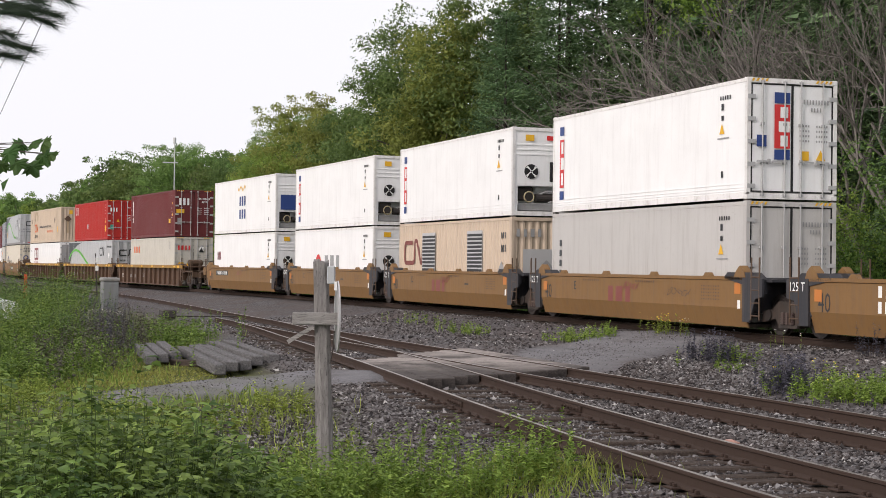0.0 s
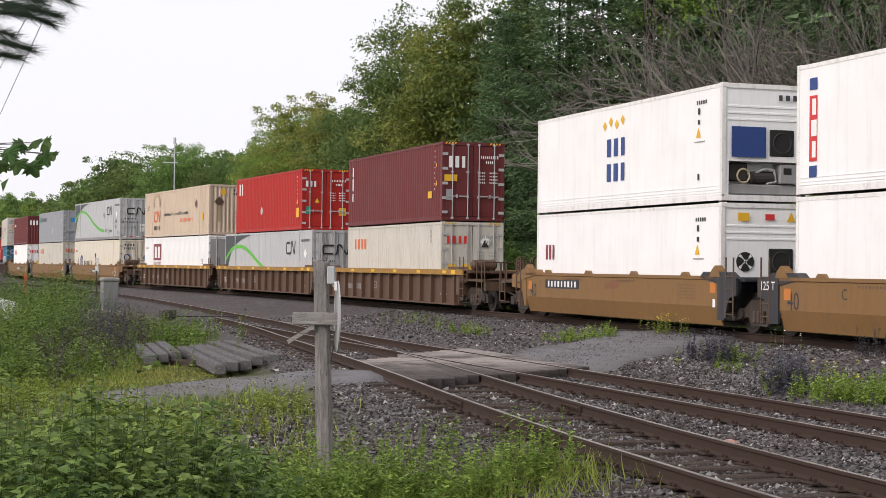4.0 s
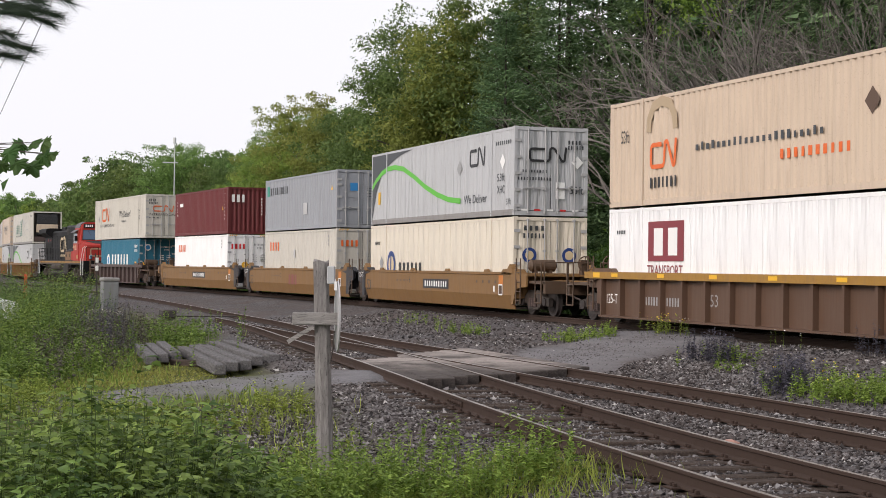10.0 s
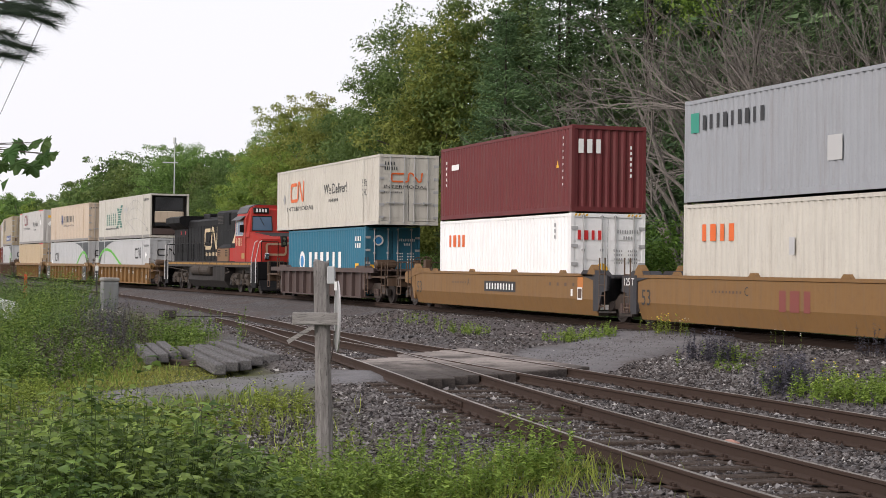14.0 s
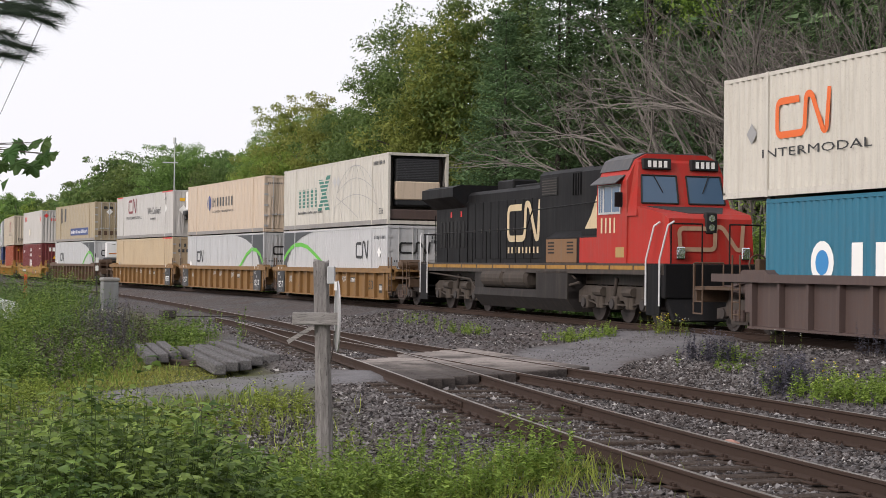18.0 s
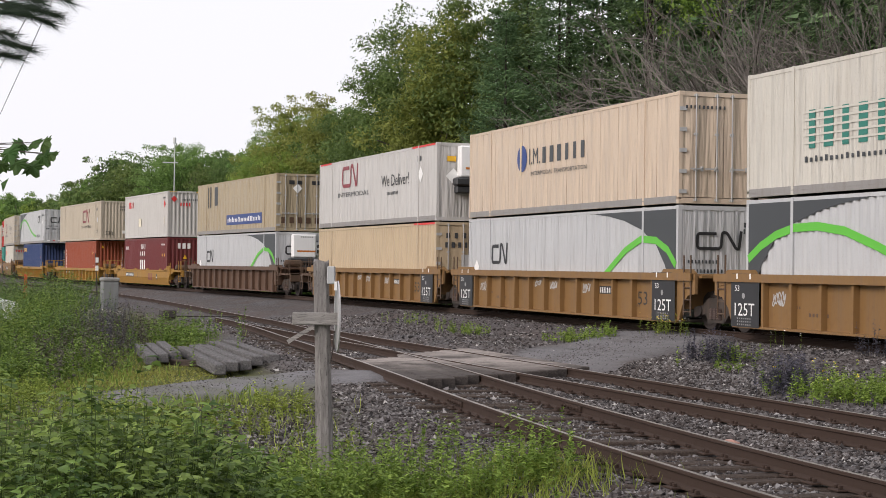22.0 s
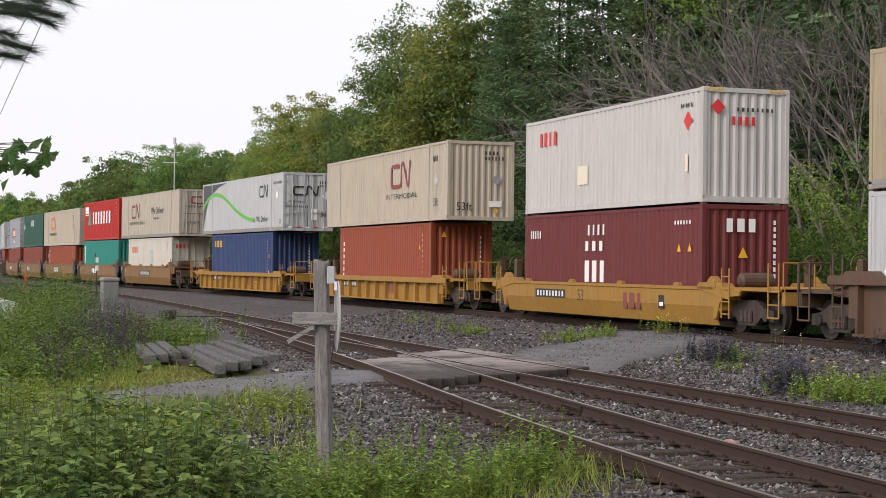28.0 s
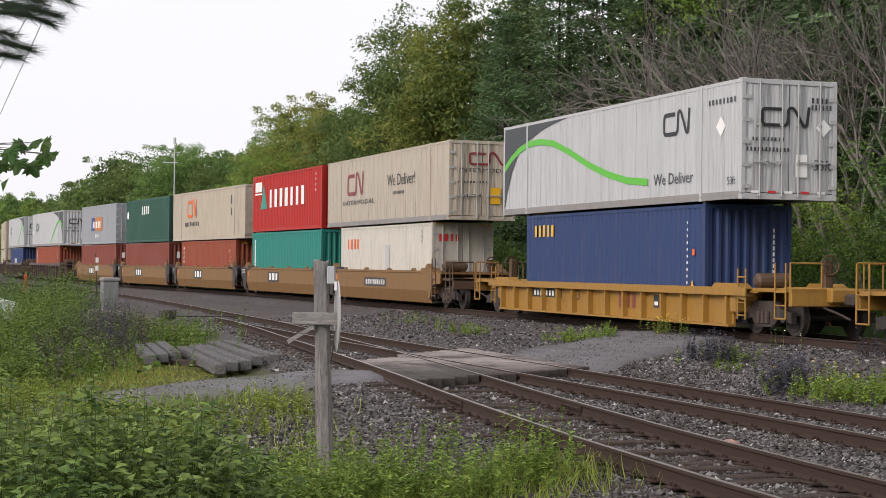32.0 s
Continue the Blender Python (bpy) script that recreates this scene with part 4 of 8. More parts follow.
def dusty_wood():
    """Dark crossing planks under trodden-in pale dust."""
    m, n, l, b = shader("dusty_plank")
    grain = ramp_between(n, l, noise_of(n, l, 4.0, 8.0, 0.75, stretch=(1, 9, 9)), (0.025, 0.021, 0.02), (0.09, 0.078, 0.072), 0.3, 0.7)
    dust = ramp_between(n, l, noise_of(n, l, 14.0, 8.0, 0.8), (0.22, 0.19, 0.173), (0.38, 0.34, 0.315), 0.3, 0.7)
    where = noise_of(n, l, 0.8, 7.0, 0.72)
    tc = n.new("ShaderNodeTexCoord")
    sep = n.new("ShaderNodeSeparateXYZ")
    l.new(tc.outputs["Object"], sep.inputs[0])
    up = n.new("ShaderNodeMapRange")
    up.inputs["From Min"].default_value, up.inputs["From Max"].default_value = SIDE_Z - 0.045, SIDE_Z - 0.028
    l.new(sep.outputs["Z"], up.inputs["Value"])
    f = ramp_between(n, l, where, (0.1,) * 3, (1.0,) * 3, 0.4, 0.6)
    trod = n.new("ShaderNodeMapRange")
    trod.inputs["From Min"].default_value, trod.inputs["From Max"].default_value = -29.0, -32.0
    trod.inputs["To Min"].default_value = 0.12
    l.new(sep.outputs["X"], trod.inputs["Value"])
    f = mix_col(n, l, trod.outputs["Result"], (0.0, 0.0, 0.0), f)
    f = mix_col(n, l, up.outputs["Result"], (0.0, 0.0, 0.0), f)
    l.new(mix_col(n, l, f, grain, dust), b.inputs["Base Color"])
    b.inputs["Roughness"].default_value = 0.92
    b.inputs["Specular IOR Level"].default_value = 0.15
    bump_on(n, l, b, where, 0.5, 0.03)
    return m


def make_furniture():
    # weathered post with an arm and a round plate seen edge on
    bx, by = -18.46, 4.74
    bz = ground_z(bx, by)
    post = thing("wooden_post", "weathered grey wooden post with a cross arm", "post", Matrix.Translation((bx, by, bz)) @ Matrix.Rotation(YAW, 4, "Z"))
    top = 1.56 - bz
    shaft = Build()
    rr = random.Random(6)
    ring = [(-0.088, -0.07), (-0.03, -0.085), (0.05, -0.08), (0.085, -0.05), (0.088, 0.05), (0.05, 0.085), (-0.05, 0.085), (-0.085, 0.05)]
    zs = [-0.3, 0.2, 0.6, 1.0, 1.4, 1.8, 2.1, top]
    n = len(ring)
    for i, z in enumerate(zs):
        lean = -0.075 * max(0, z) / top
        s = 1.06 - 0.1 * z / top
        shaft.v += [(x * s + lean + rr.uniform(-0.004, 0.004), y * s, z + (rr.uniform(-0.02, 0.02) if i == len(zs) - 1 else 0)) for x, y in ring]
    shaft.f = [(i * n + k, i * n + (k + 1) % n, (i + 1) * n + (k + 1) % n, (i + 1) * n + k) for i in range(len(zs) - 1) for k in range(n)] + [tuple(range((len(zs) - 1) * n, len(zs) * n))]
    part("shaft", shaft, GREY_WOOD, post)
    az = 0.905 - bz
    arm_wood = wood("arm_wood", (0.16, 0.15, 0.145), (0.36, 0.345, 0.33), (1, 9, 9))
    part("cross_arm", Build().bevel_box(-0.38, 0.14, -0.15, -0.088, az - 0.065, az + 0.075, 0.008), arm_wood, post)
    part("brace", Build().add([(-0.16, -0.13, az - 0.07), (-0.13, -0.13, az - 0.1), (-0.42, -0.13, az - 0.28), (-0.445, -0.13, az - 0.24), (-0.16, -0.10, az - 0.07), (-0.13, -0.10, az - 0.1), (-0.42, -0.10, az - 0.28), (-0.445, -0.10, az - 0.24)], [(0, 1, 2, 3), (7, 6, 5, 4), (0, 4, 5, 1), (1, 5, 6, 2), (2, 6, 7, 3), (3, 7, 4, 0)]), arm_wood, post)
    plate = Build().cyl((0.105, -0.03, az + 0.03), (0.12, -0.03, az + 0.03), 0.405, 28)
    part("round_plate", turned(plate, Matrix.Translation((0.11, 0, 0)) @ Matrix.Rotation(radians(8.0), 4, "Z") @ Matrix.Translation((-0.11, 0, 0))), painted("grey_plate", (0.42, 0.42, 0.43), amount=0.3), post, "round grey metal plate seen edge on")
    part("bracket", Build().bevel_box(0.0, 0.09, -0.12, -0.02, 1.30 - bz, 1.50 - bz, 0.01), painted("zinc", (0.4, 0.41, 0.42), amount=0.3), post, "small zinc bracket")
    part("tag", Build().box(0.085, 0.115, -0.13, -0.125, 1.23 - bz, 1.33 - bz), plain("white_tag", (0.75, 0.75, 0.74), 0.5), post)
    part("hanging_rod", Build().tube([(0.09, -0.1, az - 0.13), (0.08, -0.1, az - 0.3), (0.045, -0.1, az - 0.5)], 0.008), STEEL_DARK, post)
    # timbers
    for i, (dy, ln) in enumerate(((0, 7.9), (0.37, 7.5), (0.72, 7.8), (1.1, 7.3), (1.62, 7.4))):
        x, y = -38.4 - 1.37 * dy, 6.85 + dy
        beam("timber", "weathered grey squared timber lying on the ground", "timber", x, y, ground_z(x, y) + (0.05 if i < 4 else -0.02), ln, 0.255, 0.21, -3.9 + 0.25 * i, 0.0, None, "stacked timbers")
    for i, (dy, ln) in enumerate(((0, 5.6), (0.36, 5.4), (0.75, 5.6))):
        x, y = -40.4 - 1.7 * dy, 5.9 + dy
        beam("timber", "weathered grey squared timber lying in grass", "timber", x, y, ground_z(x, y) + 0.05, ln, 0.24, 0.21, -5.2, 0.0, None, "stacked timbers")
    beam("timber", "old sleeper lying askew on the ground", "timber", -38.3, 6.45, ground_z(-38.3, 6.45), 1.1, 0.2, 0.14, 40, 0, TIE, "stacked timbers")
    # planks of the level crossing
    crossing = thing("level_crossing", "dusty timber planks between the rails of the crossing", "level crossing", kind="structure")
    dusty = dusty_wood()
    for line, offs in ((near_side_y, (-0.57, -0.285, 0.0, 0.285, 0.57, 0.98)), (far_side_y, (-0.98, -0.57, -0.285, 0.0, 0.285, 0.57, 0.98, 1.25))):
        for o in offs:
            ym = line(-31) + o
            x0 = -32.8 - 1.15 * (ym - 8.7)
            x1 = -27.2 - 0.8 * (ym - 9.0)
            for half in (0, 1):
                a = x0 + (x1 - x0) * half / 2 + random.uniform(-0.07, 0.07)
                c = x0 + (x1 - x0) * (half + 1) / 2 - 0.02 + random.uniform(-0.07, 0.07)
                xm = (a + c) / 2
                slope = math.atan2(line(c) - line(a), c - a)
                b = Build().bevel_box(-(c - a) / 2, (c - a) / 2, -0.141, 0.141, -0.24, -0.012, 0.01)
                part("plank", turned(b, Matrix.Translation((xm, line(xm) + o, SIDE_Z + random.uniform(-0.01, 0.004))) @ Matrix.Rotation(slope, 4, "Z")), dusty, crossing)
    # rail joint bars
    for line, o, xs in ((near_side_y, -0.753, (-23.5, -18.6)), (near_side_y, 0.753, (-22.4,)), (far_side_y, 0.753, (-36, ))):
        for x in xs:
            jb = Build().box(-0.45, 0.45, -0.045, -0.016, -0.12, -0.045)
            for k in range(6):
                jb.cyl((-0.38 + k * 0.152, -0.075, -0.085), (-0.38 + k * 0.152, -0.04, -0.085), 0.018, 6)
            ob = new("joint_bar", jb.mesh("joint_bar", RAIL_RUST))
            ob.matrix_basis = Matrix.Translation((x, line(x) + o, SIDE_Z)) @ Matrix.Rotation(math.atan2(line(x + 1) - line(x - 1), 2), 4, "Z")
            tagged(ob, "rusty bolted joint bar on the rail", "joint bar")
    # equipment cabinet
    cx, cy = -74.5, 9.3
    cz = ground_z(cx, cy)
    cab = thing("equipment_cabinet", "grey metal trackside cabinet on a concrete base", "cabinet", Matrix.Translation((cx, cy, cz)) @ Matrix.Rotation(radians(6), 4, "Z"))
    grey = painted("cabinet_grey", (0.22, 0.23, 0.23), amount=0.25)
    part("body", Build().bevel_box(-0.33, 0.33, -0.33, 0.33, 0.25, 1.55, 0.02), grey, cab)
    part("lid", Build().bevel_box(-0.37, 0.37, -0.37, 0.37, 1.55, 1.72, 0.04), painted("lid_grey", (0.27, 0.265, 0.25), amount=0.3), cab)
    part("door", Build().bevel_box(0.33, 0.35, -0.28, 0.28, 0.32, 1.48, 0.008), grey, cab)
    part("base", Build().bevel_box(-0.5, 0.5, -0.5, 0.5, -0.3, 0.25, 0.03), painted("concrete", (0.42, 0.4, 0.36), (0.2, 0.2, 0.12), 0.5, 0.9), cab)
    ob = new("concrete_block", Build().bevel_box(-0.5, 0.5, -0.6, 0.6, -0.3, 0.42, 0.04).mesh("concrete_block", painted("old_concrete", (0.45, 0.43, 0.38), (0.2, 0.2, 0.12), 0.5, 0.9)))
    ob.matrix_basis = pose(-70.5, 8.25, ground_z(-70.5, 8.25))
    tagged(ob, "low weathered concrete block in the weeds", "concrete block")
    wx, wy = -74.0, 8.75
    whip = thing("marker_rod", "thin dark rod with small white reflectors", "marker", Matrix.Translation((wx, wy, ground_z(wx, wy))))
    part("rod", Build().cyl((0, 0, 0), (-0.1, -0.12, 2.75), 0.03, 6, 0.02), STEEL_DARK, whip)
    for z in (2.35, 2.0):
        part("reflector", Build().bevel_box(0.02, 0.05, -0.13, 0.0, z, z + 0.22, 0.01), plain("reflector_white", (0.75, 0.75, 0.72), 0.4), whip)
    mx, my = -86.0, 6.6
    mk = thing("orange_marker", "orange plastic marker post among bushes", "marker", Matrix.Translation((mx, my, ground_z(mx, my))))
    part("stake", Build().bevel_box(-0.05, 0.05, -0.08, 0.08, 0, 1.75, 0.02), plain("orange_plastic", (0.5, 0.06, 0.015), 0.5), mk)
    # switch machine beside the points
    sx, sy = -64.0, near_side_y(-62) - 1.9
    sm = thing("switch_machine", "black trackside switch machine beside the points", "switch machine", Matrix.Translation((sx, sy, ground_z(sx, sy))))
    part("case", Build().bevel_box(-0.6, 0.6, -0.25, 0.25, 0.08, 0.42, 0.05), STEEL_DARK, sm)
    part("motor", Build().cyl((-1.0, 0, 0.25), (-0.55, 0, 0.25), 0.16, 12), STEEL_DARK, sm)
    part("throw_rod", Build().cyl((0.1, 0.2, 0.15), (0.1, 2.6, 0.15), 0.03, 6), STEEL_DARK, sm)
    # slim mast in front of the wood
    px, py = -128.0, main_y(-128) + 4.6
    mast = thing("mast", "slim pale mast with a short arm before the wood", "mast", Matrix.Translation((px, py, ground_z(px, py))))
    pale = plain("pale_steel", (0.5, 0.52, 0.52), 0.5)
    part("shaft", Build().cyl((0, 0, -0.5), (0, 0, 11.6), 0.06, 8, 0.04), pale, mast)
    part("arm", Build().box(-0.05, 0.05, -0.9, 0.25, 10.0, 10.08), pale, mast)
    part("tip", Build().cyl((0, 0, 11.5), (0, 0, 11.95), 0.12, 8), pale, mast)
    # white parked vehicle, mostly hidden by growth
    car = thing("parked_car", "white parked car half hidden by bushes", "car", Matrix.Translation((-60.0, 2.2, ground_z(-60, 2.2))) @ Matrix.Rotation(radians(80), 4, "Z"))
    white = painted("car_white", (0.75, 0.76, 0.78), (0.3, 0.3, 0.3), 0.1, 0.3)
    body = [(-2.1, 0.35), (-2.15, 0.75), (-1.95, 0.95), (-1.3, 1.0), (-0.7, 1.42), (0.8, 1.45), (1.55, 1.0), (2.1, 0.9), (2.2, 0.5), (2.1, 0.3)]
    part("body", Build().prism_y(body, -0.85, 0.85), white, car)
    glass = plain("dark_glass", (0.03, 0.035, 0.04), 0.1)
    part("window", Build().prism_y([(-1.1, 1.02), (-0.66, 1.36), (0.75, 1.38), (1.3, 1.02)], -0.862, 0.862), glass, car)
    for wx in (-1.35, 1.4):
        for wy in (-0.8, 0.8):
            w = part("wheel", Build().cyl((wx, wy - 0.1, 0.33), (wx, wy + 0.1, 0.33), 0.33, 18), RUBBER, car)
    # pink boulder
    bmx = bmesh.new()
    bmesh.ops.create_icosphere(bmx, subdivisions=2, radius=0.12)
    for v in bmx.verts:
        v.co = Vector((v.co.x * 1.2, v.co.y * 0.95, v.co.z * 0.65)) * (1 + 0.18 * noise.noise(v.co * 14))
    me = bpy.data.meshes.new("boulder")
    bmx.to_mesh(me)
    bmx.free()
    me.materials.append(painted("pink_stone", (0.36, 0.2, 0.16), amount=0.2, streak=False))
    ob = new("boulder", me)
    hx, hy = -17.9, 9.55
    ob.matrix_basis = pose(hx, hy, ground_z(hx, hy) + 0.04)
    tagged(ob, "single pinkish stone lying between the tracks", "stone")


def make_overhang():
    """Pine twigs, a maple sprig and two wires at the edge of view."""
    rng = np.random.default_rng(17)
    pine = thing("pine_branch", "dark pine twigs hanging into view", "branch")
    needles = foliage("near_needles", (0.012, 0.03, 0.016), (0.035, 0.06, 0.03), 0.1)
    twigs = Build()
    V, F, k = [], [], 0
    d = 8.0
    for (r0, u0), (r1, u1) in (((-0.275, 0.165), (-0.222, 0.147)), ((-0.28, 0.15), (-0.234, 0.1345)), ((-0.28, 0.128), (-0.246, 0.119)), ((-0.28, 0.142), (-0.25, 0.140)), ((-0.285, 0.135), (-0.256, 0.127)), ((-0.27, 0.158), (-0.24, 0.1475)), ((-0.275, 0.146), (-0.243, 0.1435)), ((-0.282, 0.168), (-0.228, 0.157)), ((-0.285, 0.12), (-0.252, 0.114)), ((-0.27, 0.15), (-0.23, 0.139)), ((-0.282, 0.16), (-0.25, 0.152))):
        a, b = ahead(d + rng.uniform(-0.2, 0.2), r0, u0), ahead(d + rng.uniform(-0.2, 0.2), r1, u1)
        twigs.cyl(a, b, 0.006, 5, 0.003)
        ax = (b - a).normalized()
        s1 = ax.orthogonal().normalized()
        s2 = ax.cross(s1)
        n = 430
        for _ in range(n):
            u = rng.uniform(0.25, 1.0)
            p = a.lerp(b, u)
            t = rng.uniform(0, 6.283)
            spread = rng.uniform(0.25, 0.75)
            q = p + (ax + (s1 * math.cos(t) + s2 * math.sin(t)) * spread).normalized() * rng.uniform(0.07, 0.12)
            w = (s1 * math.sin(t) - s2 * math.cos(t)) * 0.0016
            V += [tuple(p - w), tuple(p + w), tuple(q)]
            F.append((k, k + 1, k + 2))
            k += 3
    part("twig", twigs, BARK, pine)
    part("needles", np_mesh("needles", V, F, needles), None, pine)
    maple = thing("maple_sprig", "sprig of dark green maple leaves hanging into view", "branch")
    green = foliage("maple_leaves", (0.045, 0.1, 0.025), (0.09, 0.17, 0.045), 0.4)
    lobes = [(0, 0.0), (0.22, -0.1), (0.5, 0.02), (0.36, 0.2), (0.62, 0.38), (0.4, 0.45), (0.46, 0.62), (0.24, 0.6), (0.1, 1.0), (-0.1, 0.98), (-0.24, 0.6), (-0.46, 0.62), (-0.4, 0.45), (-0.62, 0.38), (-0.36, 0.2), (-0.5, 0.02), (-0.22, -0.1)]
    stem = Build()
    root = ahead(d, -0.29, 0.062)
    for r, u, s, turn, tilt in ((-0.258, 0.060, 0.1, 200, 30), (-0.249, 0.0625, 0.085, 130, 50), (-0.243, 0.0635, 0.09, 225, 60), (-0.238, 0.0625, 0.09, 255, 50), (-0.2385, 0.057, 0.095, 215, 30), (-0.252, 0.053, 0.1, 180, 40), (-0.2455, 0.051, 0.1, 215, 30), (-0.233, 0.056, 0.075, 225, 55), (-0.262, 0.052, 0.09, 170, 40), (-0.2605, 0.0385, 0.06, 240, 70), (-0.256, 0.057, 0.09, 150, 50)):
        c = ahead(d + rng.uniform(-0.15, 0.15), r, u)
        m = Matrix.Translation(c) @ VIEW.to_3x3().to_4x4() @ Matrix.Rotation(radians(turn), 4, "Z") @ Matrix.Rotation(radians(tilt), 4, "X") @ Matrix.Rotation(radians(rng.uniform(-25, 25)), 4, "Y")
        b = Build()
        b.v = [tuple(m @ Vector((x * s, y * s, -0.12 * s * abs(x)))) for x, y in lobes] + [tuple(m @ Vector((0, 0.4 * s, 0.02)))]
        n = len(lobes)
        b.f = [(i, (i + 1) % n, n) for i in range(n)]
        part("leaf", b, green, maple)
        stem.cyl(root, c, 0.004, 4, 0.0018)
    part("stem", stem, BARK, maple)
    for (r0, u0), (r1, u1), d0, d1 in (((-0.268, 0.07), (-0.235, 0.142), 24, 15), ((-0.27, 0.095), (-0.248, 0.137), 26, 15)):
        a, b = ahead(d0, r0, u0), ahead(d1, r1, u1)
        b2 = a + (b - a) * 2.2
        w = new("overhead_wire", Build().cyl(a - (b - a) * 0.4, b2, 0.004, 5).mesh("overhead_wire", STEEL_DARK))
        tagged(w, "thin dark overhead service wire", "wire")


make_cover()
make_furniture()
make_overhang()
# ---------------- the train ----------------
WHEELS = []          # (wheelset, place on its truck, radius)
MOVERS = []          # (thing, place along the train, height of its base, turned round)
F40, F53 = 12.192, 16.154
HI, LO = 2.896, 2.591
GAP = 0.045          # height of the locks between stacked boxes
BASE = 0.27          # underside of the lower boxes over the rail head

PAINT = {}


def paint(key, wavy=False):
    """Paint of that colour; wavy for thin buckled sheets."""
    full = key + ("_wavy" if wavy else "")
    if full not in PAINT:
        col, amount, rust = {
            "white": ((0.86, 0.86, 0.855), 0.12, 0.0), "rustwhite": ((0.8, 0.79, 0.77), 0.3, 0.32), "grimyend": ((0.088, 0.056, 0.036), 0.5, 0.4), "offwhite": ((0.614, 0.595, 0.539), 0.32, 0.05), "greywhite": ((0.51, 0.495, 0.475), 0.28, 0.0),
            "lightgrey": ((0.468, 0.477, 0.486), 0.24, 0.0), "grey": ((0.306, 0.323, 0.348), 0.32, 0.04), "ivory": ((0.72, 0.655, 0.54), 0.25, 0.02), "cream": ((0.575, 0.464, 0.357), 0.34, 0.05), "beige": ((0.456, 0.400, 0.320), 0.4, 0.05),
            "tan": ((0.38, 0.31, 0.205), 0.42, 0.05), "peach": ((0.476, 0.378, 0.255), 0.34, 0.0), "palebeige": ((0.554, 0.529, 0.470), 0.36, 0.08), "maroon": ((0.140, 0.027, 0.029), 0.25, 0.06),
            "red": ((0.405, 0.021, 0.016), 0.22, 0.05), "orange": ((0.273, 0.062, 0.030), 0.3, 0.08), "brownred": ((0.211, 0.053, 0.037), 0.25, 0.1), "blue": ((0.025, 0.050, 0.144), 0.25, 0.06),
            "teal": ((0.018, 0.211, 0.176), 0.2, 0.08), "seablue": ((0.027, 0.153, 0.234), 0.2, 0.06), "green": ((0.022, 0.085, 0.062), 0.2, 0.05),
            "yellow": ((0.333, 0.180, 0.036), 0.5, 0.35), "ochre": ((0.216, 0.118, 0.043), 0.5, 0.25), "tancar": ((0.220, 0.123, 0.046), 0.5, 0.3), "browncar": ((0.106, 0.062, 0.041), 0.45, 0.3), "darkcar": ((0.085, 0.06, 0.055), 0.4, 0.2),
            "black": ((0.01, 0.01, 0.011), 0.07, 0.02), "cabred": ((0.4, 0.026, 0.018), 0.45, 0.22), "railgrey": ((0.27, 0.26, 0.25), 0.4, 0.1), "underframe": ((0.045, 0.037, 0.032), 0.5, 0.2),
        }[key]
        PAINT[full] = painted(full + "_paint", col, (0.14, 0.1, 0.075), amount, 0.38 if wavy else 0.5, True, rust, 1.0 if wavy else 0.3)
        if key == "black":
            PAINT[key].node_tree.nodes["Principled BSDF"].inputs["Specular IOR Level"].default_value = 0.12
    return PAINT[full]


INK = {}


def ink(key):
    if key not in INK:
        INK[key] = plain(key + "_marking", {"white": (0.8, 0.8, 0.78), "black": (0.02, 0.02, 0.022), "red": (0.6, 0.03, 0.03), "orange": (0.7, 0.13, 0.02), "darkred": (0.22, 0.03, 0.04), "green": (0.1, 0.45, 0.04), "teal": (0.02, 0.25, 0.18), "navy": (0.02, 0.05, 0.2),
                                            "charcoal": (0.045, 0.05, 0.055), "yellow": (0.75, 0.42, 0.02), "blue": (0.03, 0.22, 0.5), "grey": (0.3, 0.3, 0.3), "tanlight": (0.6, 0.48, 0.3), "hull": (0.52, 0.5, 0.44), "deepteal": (0.02, 0.17, 0.13), "rust": (0.2, 0.05, 0.04), "stain": (0.4, 0.3, 0.19), "brown": (0.09, 0.05, 0.03), "brightorange": (0.5, 0.17, 0.03), "silver": (0.45, 0.45, 0.45), "palecream": (0.72, 0.66, 0.52)}[key], 0.5)
    return INK[key]


WHEEL = painted("wheel_steel", (0.045, 0.037, 0.034), (0.03, 0.025, 0.02), 0.4, 0.55, False)
TREAD = plain("wheel_tread", (0.4, 0.38, 0.36), 0.3, 0.9)


def ribbed(x0, x1, z0, z1, pitch, depth, y=0.0, rim=0.08):
    """A sheet with upright trapezoid ribs, its outer face at y, facing -y."""
    xs = [(x0, 0.0), (x0 + rim, 0.0)]
    n = max(1, round((x1 - x0 - 2 * rim) / pitch))
    p = (x1 - x0 - 2 * rim) / n
    for i in range(n):
        a = x0 + rim + i * p
        xs += [(a + p * 0.12, 0.0), (a + p * 0.34, depth), (a + p * 0.62, depth), (a + p * 0.84, 0.0)]
    xs += [(x1 - rim, 0.0), (x1, 0.0)]
    b = Build()
    v = [(x, y + d, z0) for x, d in xs] + [(x, y + d, z1) for x, d in xs]
    k = len(xs)
    b.add(v, [(i, i + 1, k + i + 1, k + i) for i in range(k - 1)])
    return b


END = Matrix.Rotation(radians(90), 4, "Z")      # a panel facing -y becomes one facing +x
MESHES = {}


def shared(key, make, material):
    if key not in MESHES:
        MESHES[key] = make().mesh(key[0], material)
    return MESHES[key]


